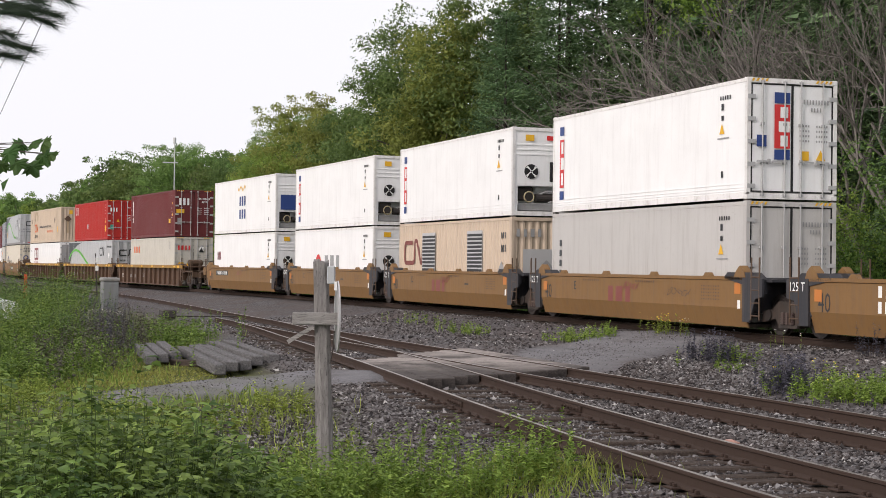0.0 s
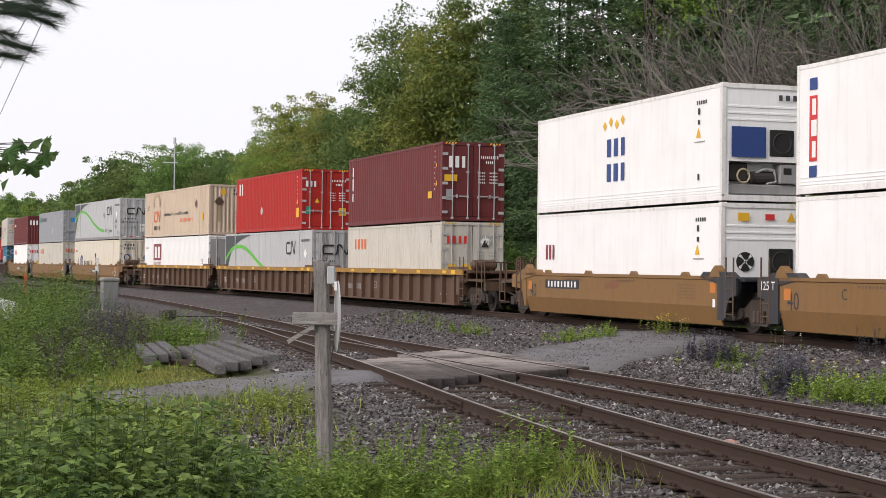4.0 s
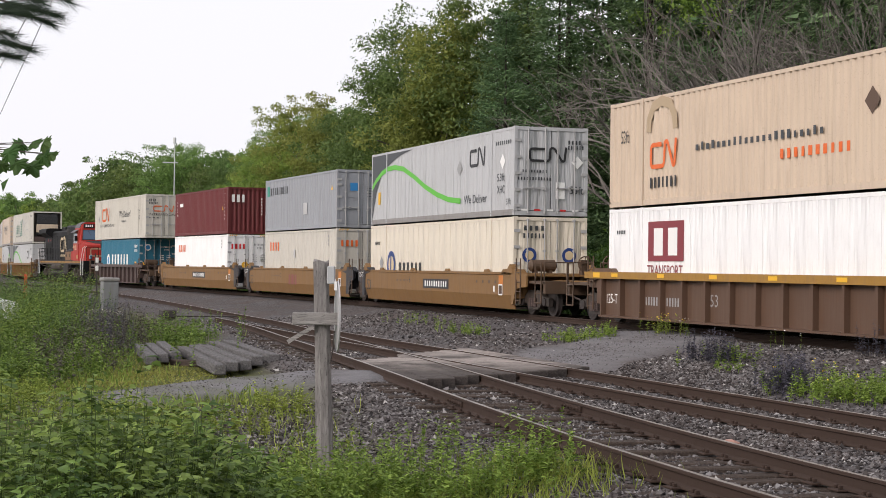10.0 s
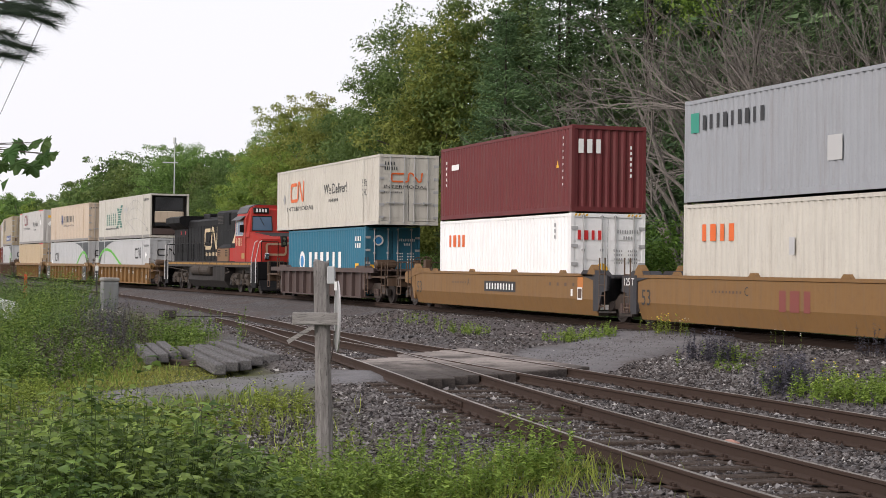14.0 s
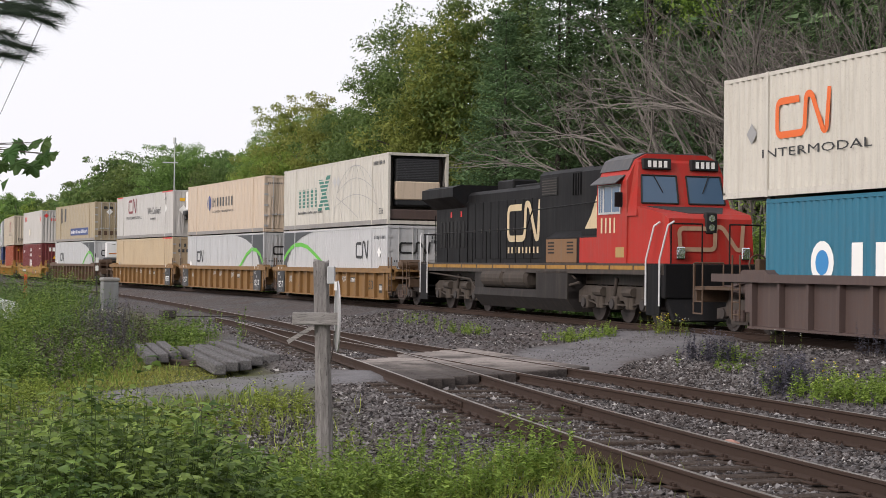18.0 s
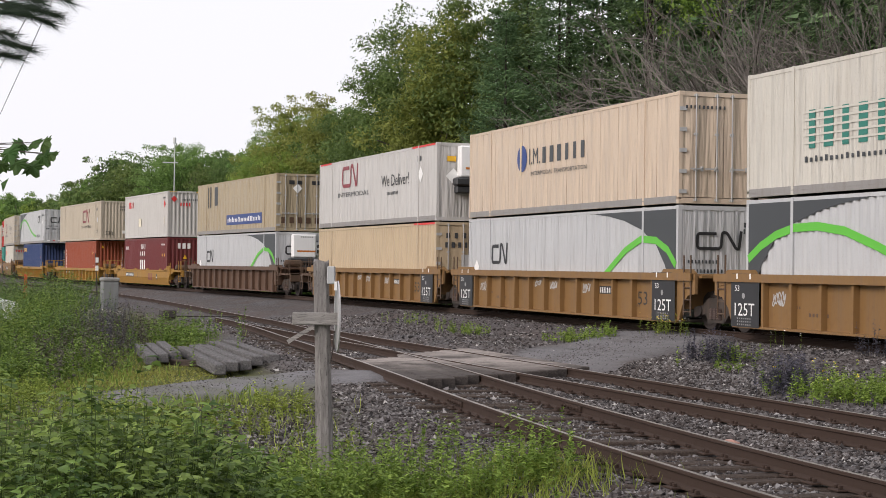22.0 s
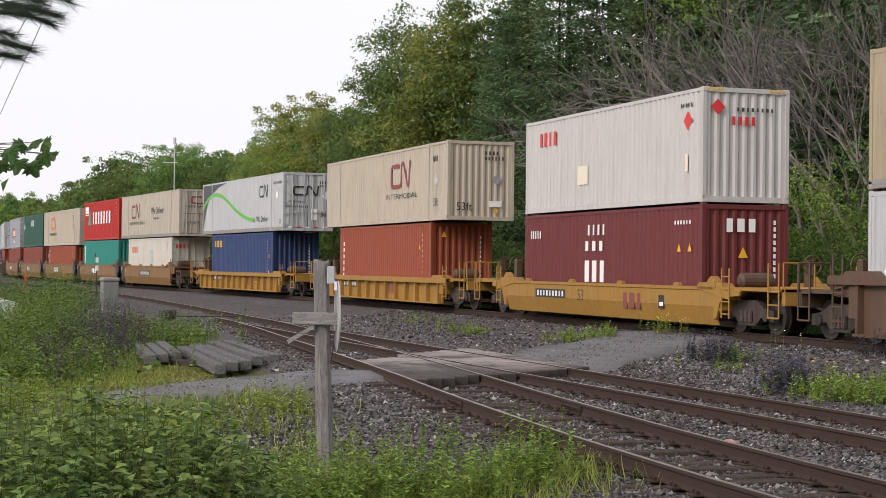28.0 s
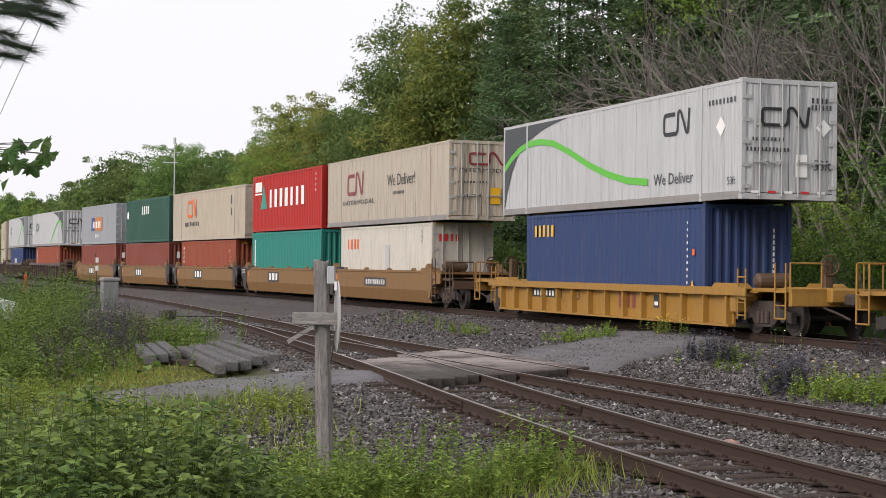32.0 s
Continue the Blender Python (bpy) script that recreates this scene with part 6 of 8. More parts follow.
def well_car(label, place, pitch, well, style, colour, left="joint", right="joint", marks=(), cap=None, low=False, reach=0.9):
    """One platform of a double-stack wagon, its middle at the origin, rail head at z = 0."""
    car = thing("well_car", label, "railway wagon", group="wagons of the train")
    mat = paint(colour)
    grim = mat if colour == "yellow" else paint("grimyend")
    h = well / 2
    top = 1.1 if low else 1.36 if style == "smooth" else 1.42
    bot = 0.16
    yo = 1.44
    if style == "smooth":
        prof = [(-yo, top), (-yo - 0.03, top), (-yo - 0.03, top - 0.08), (-yo, top - 0.1), (-yo, 0.62), (-yo + 0.14, bot), (-yo + 0.17, bot), (-yo + 0.05, 0.62), (-yo + 0.05, top)]
        def side():
            b = Build().prism_x(prof, -h, h)
            return b
    else:
        prof = [(-yo + 0.1, top - 0.02), (-yo + 0.1, bot + 0.06), (-yo - 0.06, bot + 0.05), (-yo - 0.06, bot), (-yo + 0.16, bot), (-yo + 0.16, top - 0.02)]
        def side():
            return Build().prism_x(prof, -h, h)
    key = (style, colour, well, low)
    sd = shared(("side_sill",) + key, side, mat)
    for k in (0, 1):
        s = part("side_sill", sd, None, car, at=Matrix.Rotation(math.pi * k, 4, "Z"))
        if style == "ribbed":
            n = round(well / 1.25)
            rib = shared(("rib",) + key, lambda: Build().prism_y([(-0.05, bot + 0.05), (0.05, bot + 0.05), (0.05, top - 0.17), (-0.05, top - 0.17)], -yo - 0.05, -yo + 0.1), mat)
            for i in range(n + 1):
                part("rib", rib, None, s, at=Matrix.Translation((-h + 0.15 + (well - 0.3) * i / n, 0, 0)))
            part("top_chord", shared(("top_chord", cap or colour) + key, lambda: Build().prism_x([(-yo - 0.1, top - 0.19), (-yo - 0.1, top), (-yo + 0.1, top), (-yo + 0.1, top - 0.02), (-yo - 0.06, top - 0.03), (-yo - 0.06, top - 0.17), (-yo + 0.1, top - 0.17), (-yo + 0.1, top - 0.19)], -h - reach, h + reach), paint(cap or colour)), None, s)
        else:
            hook = shared(("guide",) + key, lambda: Build().prism_y([(-0.2, 0), (-0.1, 0.09), (0.1, 0.09), (0.2, 0)], -yo - 0.04, -yo + 0.06), mat)
            for i in range(4):
                part("guide", hook, None, s, at=Matrix.Translation((-h * 0.72 + h * 1.44 * i / 3, 0, top)))
    part("well_floor", shared(("well_floor", well), lambda: Build().box(-h, h, -1.28, 1.28, bot, bot + 0.08), paint("underframe")), None, car)
    # ends
    for sx, kind in ((-1, left), (1, right)):
        out = pitch / 2 if kind == "joint" else (pitch / 2 + 1.35)
        turn = Matrix.Rotation(0 if sx > 0 else math.pi, 4, "Z")
        def bulk():
            b = Build().bevel_box(h - 0.05, h + 0.25, -yo, yo, 0.5, top - 0.02, 0.03)
            b.bevel_box(h + 0.2, out - 0.05, -0.45, 0.45, 0.78, 1.12, 0.04)
            for sy in (-1, 1):
                b.prism_y([(h - 0.9, top + 0.0), (h - 0.75, top + 0.1), (h + 0.3, top + 0.1), (h + 0.75, top - 0.12), (h + 0.75, top - 0.3), (h - 0.9, top - 0.05)], sy * (yo - 0.3), sy * (yo + 0.03))
                b.prism_y([(h, 0.95), (h + 0.9, 0.98), (h + 0.9, top - 0.06), (h, top - 0.06)], sy * (yo - 0.12), sy * (yo - 0.06))
            b.box(h + 0.25, h + 1.15, -yo + 0.1, yo - 0.1, top - 0.12, top - 0.06)
            return b
        e = part("end_platform", shared(("end_platform", kind, pitch) + key, bulk, plate_grey() if style == "smooth" and kind == "joint" else mat), None, car, at=turn)
        if style == "smooth":
            for sy in (-1, 1):
                part("corner_guide", shared(("corner_guide", sy) + key, lambda: Build().prism_y([(h - 0.42, top - 0.02), (h - 0.3, top + 0.14), (h - 0.12, top + 0.26), (h + 0.06, top + 0.14), (h + 0.14, top - 0.02)], *sorted((sy * (yo - 0.16), sy * (yo + 0.045)))), mat), None, e)
        def ladder():
            b = Build()
            for x in (h + 0.42, h + 0.8):
                b.cyl((x, -yo - 0.03, 0.35), (x, -yo - 0.03, top + 0.45), 0.022, 6)
            for k in range(4):
                b.cyl((h + 0.42, -yo - 0.03, 0.45 + 0.3 * k), (h + 0.8, -yo - 0.03, 0.45 + 0.3 * k), 0.018, 6)
            return b
        part("ladder", shared(("ladder",) + key, ladder, grim), None, e)
        if kind == "joint" and style == "ribbed":
            for sy in (-1, 1):
                plate = [(h, 0.2), (h + 0.12, 0.22), (h + 0.3, 0.6), (h + 0.62, 0.86), (h + 1.0, 0.9), (h + 1.0, top - 0.02), (h, top - 0.02)]
                part("end_plate", shared(("rib_plate", sy) + key, lambda: Build().prism_y(plate, *sorted((sy * (yo - 0.06), sy * (yo + 0.01)))), mat), None, e)
        if kind == "joint" and style == "smooth":
            for sy in (-1, 1):
                y0, y1 = sorted((sy * (yo - 0.02), sy * (yo + 0.04)))
                part("end_plate", shared(("end_plate", sy) + key, lambda: Build().add([(h + 0.0, y0, 0.3), (h + 0.35, y0, 0.3), (h + 0.62, y0, 0.85), (h + 0.95, y0, 0.9), (h + 0.95, y0, top - 0.04), (h, y0, top - 0.04), (h + 0.0, y1, 0.3), (h + 0.35, y1, 0.3), (h + 0.62, y1, 0.85), (h + 0.95, y1, 0.9), (h + 0.95, y1, top - 0.04), (h, y1, top - 0.04)], [(0, 1, 2, 3, 4, 5), (11, 10, 9, 8, 7, 6)] + [(k, k + 6, (k + 1) % 6 + 6, (k + 1) % 6) for k in range(6)]), plate_grey()), None, e, "dark grey end plate")
            if sx < 0:
                put = letters("125 T", 0.2, 0.62)
                put.materials.clear()
                put.materials.append(ink("white"))
                part("lettering", put, None, car, at=Matrix.Translation((-h - 0.74, -yo - 0.06, top - 0.3)))
        if sx < 0 or kind == "joint":
            lad2 = part("ladder", shared(("ladder2",) + key, lambda: turned(ladder(), Matrix.Diagonal((1, -1, 1, 1))), grim), None, e)
        if kind == "end" and style == "smooth":
            for sy in (-1, 1):
                over = [(h - 0.02, 0.3), (h + 0.12, 0.34), (h + 0.3, 0.74), (h + 0.55, 0.86), (h + 1.25, 0.9), (h + 1.25, top - 0.1), (h + 1.1, top - 0.04), (h - 0.02, top - 0.04)]
                part("side_plate", shared(("side_plate", sy) + key, lambda: Build().prism_y(over, *sorted((sy * (yo - 0.05), sy * (yo + 0.012)))), mat), None, e)
        if kind == "end":
            tank = h + 0.62
            part("air_tank", shared(("air_tank", well, low), lambda: Build().cyl((tank, -1.05, top + 0.16), (tank, -0.25, top + 0.16), 0.19, 14).cyl((tank, -1.12, top + 0.16), (tank, -1.05, top + 0.16), 0.1, 14, 0.18).cyl((tank, -0.25, top + 0.16), (tank, -0.18, top + 0.16), 0.18, 14, 0.1).box(tank - 0.12, tank + 0.12, -0.95, -0.85, top - 0.08, top + 0.02).box(tank - 0.12, tank + 0.12, -0.45, -0.35, top - 0.08, top + 0.02), paint("grimyend")), None, e, "brown air tank on the end platform")
            part("brake_pipe", shared(("brake_pipe", pitch, low), lambda: Build().tube([(h + 0.5, -0.6, 0.72), (out - 0.3, -0.5, 0.68), (out + 0.1, -0.35, 0.55), (out + 0.35, -0.2, 0.42)], 0.03, 6), paint("underframe")), None, e)
            def rails():
                b = Build()
                x1 = out - 0.25
                b.box(h + 0.7, x1, -1.35, 1.35, 1.02, 1.1)
                b.bevel_box(x1 - 0.15, x1, -1.35, 1.35, 0.7, 1.1, 0.02)
                for y in (-1.35, -0.55, 0.55, 1.35):
                    b.cyl((x1 - 0.06, y, 1.1), (x1 - 0.06, y, 1.68), 0.022, 6)
                b.cyl((x1 - 0.06, -1.35, 1.68), (x1 - 0.06, -0.55, 1.68), 0.022, 6).cyl((x1 - 0.06, 0.55, 1.68), (x1 - 0.06, 1.35, 1.68), 0.022, 6)
                # stirrup steps hanging from the corners
                for y in (-1.42, 1.42):
                    b.tube([(x1 - 0.62, y, 1.68), (x1 - 0.62, y, 0.42), (x1 - 0.14, y, 0.42), (x1 - 0.14, y, 1.68)], 0.022)
                    b.cyl((x1 - 0.62, y, 0.72), (x1 - 0.14, y, 0.72), 0.018, 6).cyl((x1 - 0.62, y, 1.02), (x1 - 0.14, y, 1.02), 0.018, 6)
                return b
            part("handrail", shared(("handrail", pitch) + key, rails, grim), None, e)
            part("coupler", shared(("coupler",) + key + (pitch,), lambda: Build().bevel_box(out - 0.3, out + 0.32, -0.11, 0.11, 0.74, 0.98, 0.03).bevel_box(out + 0.1, out + 0.42, -0.2, 0.2, 0.72, 1.0, 0.05), paint("underframe")), None, e)
            part("brake_wheel", shared(("brake_wheel",) + key, lambda: Build().tube([(h + 0.95, 0.7 + 0.24 * math.cos(k * math.pi / 7), 1.65 + 0.24 * math.sin(k * math.pi / 7)) for k in range(15)], 0.022).cyl((h + 0.95, 0.46, 1.65), (h + 0.95, 0.94, 1.65), 0.015, 5).cyl((h + 0.95, 0.7, 1.41), (h + 0.95, 0.7, 1.89), 0.015, 5).bevel_box(h + 0.72, h + 0.92, 0.58, 0.82, 1.0, 1.78, 0.03), paint("grimyend")), None, e)
            truck(car, sx * (h + 1.05), 0.44, low)
    if left == "joint":
        truck(car, -pitch / 2, 0.48)
    put_marks(car, marks, well, 2 * yo - (0.0 if style == "smooth" else 0.2), 0)
    MOVERS.append((car, place, 0.0))
    return car
# ---------------- what is painted on the containers ----------------
def txt(s, h, w=None):
    return letters(s, h, w)


def swoosh(mirror=False, L=F53, logo=True, text=True, big=False):
    def fx(u):
        return L - u if mirror else u
    arc = [(0.12, 0.14), (0.35, 0.7), (0.75, 1.35), (1.3, 1.9), (2.2, 2.3), (3.3, 2.56), (4.3, 2.7), (5.4, 2.8)]
    b = Build()
    b.v = [(fx(u), 0, v) for u, v in arc] + [(fx(0.12), 0, 2.8)]
    b.f = [(i, i + 1, len(arc)) for i in range(len(arc) - 1)]
    wave = [(0.12, 1.5), (0.7, 1.8), (1.4, 2.05), (2.2, 2.2), (3.2, 2.22), (4.3, 2.1), (5.6, 1.75), (7.0, 1.3), (8.4, 0.95), (9.7, 0.72), (11.0, 0.62)]
    if mirror:
        wave = [(0.12, 1.35), (0.6, 1.75), (1.3, 2.0), (2.2, 2.05), (3.2, 1.75), (4.3, 1.2), (5.2, 0.75), (6.0, 0.3)]
    m = [("side", 0, 0, b, "charcoal"), ("side", 0, -0.0, stroke([(fx(u), v) for u, v in wave], 0.19), "green")]
    if logo:
        if mirror:
            m.append(("side", 2.3, 1.35, loop_logo(0.7, 1.5), "black"))
        else:
            m.append(("side", 11.9, 1.75 if not big else 1.55, loop_logo(0.66 if not big else 0.75, 1.55 if not big else 1.75), "black"))
    if text and not mirror:
        m.append(("side", 11.35, 0.5, txt("We Deliver", 0.3, 2.3), "charcoal"))
    m += [("side", 14.85 if not mirror else 0.6, 1.55 if not mirror else 1.0, diamond(0.5), "white"), ("side", 14.4, 2.35, blocks(8, 1.5, 0.13), "charcoal"), ("side", 15.45, 0.36, txt("53ft", 0.2, 0.4), "charcoal")]
    m += [("end", 0.5, 1.75, loop_logo(0.5, 1.35), "black"), ("end", 2.0, 1.55, diamond(0.42), "white"), ("end", 1.85, 2.35, blocks(4, 0.5, 0.13), "charcoal"), ("end", 1.85, 2.18, blocks(6, 0.6, 0.13), "charcoal"),
          ("end", 0.25, 1.4, blocks(9, 0.9, 0.09), "charcoal"), ("end", 0.1, 1.15, blocks(12, 1.2, 0.1), "charcoal"), ("end", 1.95, 0.72, txt("53ft", 0.26, 0.48), "charcoal"), ("end", 1.45, 0.55, rect(0.32, 0.55), "white")]
    for k in range(5):
        m.append(("end", 0.25 + 0.45 * k, 0.15, rect(0.22, 0.06), "red" if k % 2 else "white"))
    return m


def hazard(L=F40, W=2.438, H=HI):
    """Black and yellow edge stripes on the top corners."""
    m = []
    for a in range(4):
        m += [("end", 0.1 + 0.12 * a, H - 0.085, Build().add([(0, 0, 0), (0.06, 0, 0), (0.1, 0, 0.07), (0.04, 0, 0.07)], [(0, 1, 2, 3)]), "yellow"), ("end", W - 0.6 + 0.12 * a, H - 0.085, Build().add([(0, 0, 0), (0.06, 0, 0), (0.1, 0, 0.07), (0.04, 0, 0.07)], [(0, 1, 2, 3)]), "yellow")]
    return m


def id_marks(c="white", W=2.438):
    """Box numbers as rows of bars on the right end and down the near side."""
    m = [("end", W - 0.95, 2.3, blocks(9, 0.72, 0.11), c), ("end", W - 0.75, 2.12, blocks(4, 0.32, 0.1), c)]
    for k in range(4):
        m += [("end", W - 1.05, 1.75 - 0.12 * k, blocks(4, 0.3, 0.05), c), ("end", W - 0.6, 1.75 - 0.12 * k, blocks(5, 0.34, 0.05), c)]
    return m


def side_column(u, v0, n, c, step=0.16, s=0.09):
    return [("side", u, v0 - step * k, rect(s, s * 1.15), c) for k in range(n)]


def reefer_side(c="black", L=F40):
    return [("side", L - 1.4, 2.45, blocks(5, 0.6, 0.1), c), ("side", L - 1.3, 2.2, rect(0.12, 0.16), c), ("side", L - 1.3, 1.95, rect(0.12, 0.12), c), ("side", L - 1.4, 1.62, triangle(0.26), "yellow"), ("side", L - 1.5, 1.5, rect(0.6, 0.03), "grey"),
            ("side", L - 1.3, 0.55, rect(0.1, 0.16), c)]


def red_panel(u):
    """Red upright panel with white bars between blue squares."""
    m = [("side", u, 2.3, rect(0.32, 0.26), "navy"), ("side", u, 0.36, rect(0.32, 0.26), "navy"), ("side", u, 0.72, rect(0.32, 1.45), "red")]
    return m + [("side", u + 0.05, 0.8 + 0.47 * k, blocks(1, 0.3, 0.36, 0.2, k), "white") for k in range(3)]


def cooler_end():
    return [("end", 0.45, 2.45, rect(0.3, 0.2), "yellow"), ("end", 1.2, 2.48, rect(0.26, 0.15), "red"), ("end", 1.8, 2.45, triangle(0.24), "yellow"), ("end", 1.5, 0.2, blocks(7, 0.7, 0.09), "charcoal")]


def tal_end():
    return hazard() + [("end", 0.72, 2.3, rect(0.42, 0.26), "navy"), ("end", 0.72, 0.95, rect(0.42, 0.24), "navy"), ("end", 0.72, 1.22, rect(0.42, 1.05), "red"), ("end", 0.25, 1.5 - 0.25, rect(0.26, 0.28), "navy"),
                       ("end", 1.42, 0.95, rect(0.24, 0.22), "yellow"), ("end", 1.85, 0.95, triangle(0.26), "yellow")] + [("end", 0.78, 1.27 + 0.34 * k, blocks(1, 0.4, 0.26, 0.25, k), "white") for k in range(3)] + id_marks("grey")


def wordmark(u, v, n, w, h, c, face="side"):
    return [(face, u, v, blocks(n, w, h, 0.36, n), c)]


def intermodal(u, c="red", word="darkred", deliver=True, L=F53, h=1.0, up=0.0):
    m = [("side", u + 0.1, 1.3 + up, loop_logo(h, h * 2.4), c), ("side", u - 0.5, 0.9 + up, txt("INTERMODAL", 0.2, 4.6), word)]
    if deliver:
        m += [("side", u + 5.8, 1.5, txt("We Deliver!", 0.46, 3.5), "black"), ("side", u + 6.5, 1.15, blocks(9, 1.5, 0.13), word)]
    return m
# ---------------- wagons in their order ----------------
def shifted(shape, y=0.17):
    """The same mark, y metres further out."""
    if isinstance(shape, Build):
        shape.v = [(a, b - y, c) for a, b, c in shape.v]
    else:
        for v in shape.vertices:
            v.co.y -= y
    return shape


def forty(i, well):
    m = [("side", 0.35, 0.62, txt("40", 0.42, 0.5), "black"), ("side", 0.2, 0.85, rect(0.3, 0.26), "brightorange"), ("side", well - 0.45, 0.95, rect(0.3, 0.26), "brightorange"), ("side", well - 0.3, 0.6, rect(0.14, 0.2), "white")]
    if i not in (0, 4):
        m += [("side", 4.9, 0.62, blocks(3, 1.7, 0.42, 0.2, 5), "rust"), ("side", 2.6, 0.9, txt("EDCB"[i - 1], 0.24), "black"), ("side", 8.6, 0.78, scribble(1.5, 0.3, 3, 0.02), "brown") if i == 1 else ("side", 8.6, 0.9, rect(0.4, 0.05), "black")]
    elif i == 0:
        m += [("side", 2.6, 0.98, blocks(4, 1.1, 0.24), "white"), ("side", 2.6, 0.66, blocks(5, 1.3, 0.24), "white")]
    else:
        m += [("side", 1.6, 0.9, rect(2.6, 0.26), "black"), ("side", 1.75, 0.95, blocks(9, 2.3, 0.17), "white")]
    m += [("side", well - 2.2, 1.1 - 0.08 * k, blocks(8, 1.0, 0.035), "brown") for k in range(5)]
    m += [("side", 5.9, 0.9, scribble(1.1, 0.3, i + 2, 0.025), "rust"), ("side", 3.2, 1.16, blocks(9, 1.2, 0.05), "brown"), ("side", 6.8, 1.16, blocks(9, 1.2, 0.05), "brown")]
    return m


def tan53(i, well):
    m = [("side", 0.25, 0.55, txt("53", 0.42, 0.55), "black"), ("side", 4.2, 0.95, blocks(9, 1.6, 0.06), "brown"), ("side", 5.9, 0.9, txt("BCA"[i], 0.22), "black"), ("side", well - 3.6, 0.98, blocks(4, 2.4, 0.1, 0.6), "brown")]
    if i in (0, 2):
        m += [("side", 7.6, 0.72, rect(2.9, 0.34), "black"), ("side", 7.75, 0.79, blocks(10, 2.6, 0.2, 0.2), "white")]
    else:
        m += [("side", 7.4, 0.58, blocks(3, 1.6, 0.48, 0.2, 5), "rust")]
    return m + [("side", well - 1.2, 0.95, rect(0.4, 0.3), "brightorange"), ("side", well - 1.2, 0.6, rect(0.36, 0.36), "white"), ("side", well - 1.16, 0.64, rect(0.28, 0.28), "brown"), ("side", well - 1.7, 0.7 - 0.0, rect(0.14, 0.2), "white")]


def brown53(i, well):
    m = [("side", 1.0 + 2.9 * k, 1.28, Build().add([(0, -0.205, 0), (0.42, -0.205, 0), (0.42, -0.205, 0.1), (0, -0.205, 0.1)], [(0, 1, 2, 3)]), "yellow") for k in range(6)]
    m += [("side", -0.25 + well * k, 1.26, Build().add([(0, -0.205, 0), (0.45, -0.205, 0), (0.45, -0.205, 0.14), (0, -0.205, 0.14)], [(0, 1, 2, 3)]), "yellow") for k in (0, 1)]
    m += [("side", 0.26, 0.55, txt("125-T", 0.26, 0.72), "white"), ("side", 2.76, 0.55, blocks(5, 0.8, 0.22), "grey"), ("side", 4.02, 0.55, blocks(5, 0.8, 0.22), "grey"), ("side", 6.5, 0.6, txt("53", 0.3, 0.4), "grey"), ("side", well - 2.0, 0.5, blocks(6, 0.8, 0.06), "grey")]
    return m


def ribbed53(i, well):
    m = [("side", well - 2.55, 0.55, txt("53", 0.36, 0.6), "black"), ("side", 11.6, 0.8, rect(0.9, 0.22), "black"), ("side", 11.64, 0.83, blocks(7, 0.82, 0.15), "white"), ("side", 3.2, 0.5, blocks(6, 0.9, 0.08), "brown"), ("side", 2.4, 0.66, blocks(4, 0.5, 0.06), "brown")]
    m += [("side", well - 3.0, 0.95, blocks(3, 0.4, 0.06), "brown"), ("side", well - 3.0, 0.5, blocks(5, 0.6, 0.06), "brown"), ("side", 6.53, 0.9, scribble(0.6, 0.26, i), "silver"), ("side", 7.8, 0.84, scribble(0.6, 0.3, i + 5), "silver"), ("side", 10.3, 0.76, scribble(0.6, 0.36, i + 9), "silver"), ("side", 1.52, 0.66, scribble(0.65, 0.4, i + 12), "silver")]
    ends = ([well - 1.35] if i > 0 else []) + ([-0.05] if i < 2 else [])
    if i == 0:
        m += [("side", well - 1.15, 0.42, rect(0.4, 0.36), "black"), ("side", well - 1.1, 0.52, rect(0.3, 0.2), "silver"), ("side", well - 0.4, 0.5, rect(0.18, 0.2), "white")]
    for u in ends:
        m += [("side", u, 0.18, out_rect(1.35, 1.06, 0.165), "black"), ("side", u + 0.2, 0.44, shifted(txt("125T", 0.3, 0.95)), "white"), ("side", u + 0.2, 1.02, shifted(txt("53", 0.13, 0.22)), "white"), ("side", u + 0.55, 0.84, shifted(disc(0.14)), "grey")]
        m += [("side", u + 0.3, 0.36 - 0.07 * k, shifted(blocks(7, 0.7, 0.035)), "grey") for k in range(3)]
        m += [("side", u + 0.1, 1.3, out_rect(1.15, 0.13, 0.195), "black"), ("side", u + 0.32, 1.3, out_rect(0.07, 0.13, 0.199), "white"), ("side", u + 0.95, 1.3, out_rect(0.07, 0.13, 0.199), "white")]
    return m


def yellow_marks(i, well):
    return [("side", 2.6, 0.62, rect(2.4, 0.26), "black"), ("side", 2.7, 0.67, blocks(9, 2.2, 0.16), "white"), ("side", 5.9, 0.58, txt("53", 0.32, 0.45), "black"), ("side", 9.0, 0.45, blocks(3, 1.3, 0.42, 0.2, 5), "rust"), ("side", 11.3, 0.5, rect(0.34, 0.34), "black"), ("side", 11.36, 0.56, rect(0.22, 0.1), "white")]


def plated(i, well):
    m = [("side", 4.2, 0.66, rect(2.0, 0.5), "black"), ("side", 4.35, 0.75, blocks(3, 1.75, 0.34, 0.2, 5), "white")] if i else [("side", 4.6, 0.7, rect(3.0, 0.34), "black"), ("side", 4.75, 0.77, blocks(10, 2.7, 0.2), "white")]
    return m + [("side", 2.0, 0.95, blocks(6, 1.0, 0.05), "brown"), ("side", 0.3, 0.9, rect(0.25, 0.25), "brightorange")]


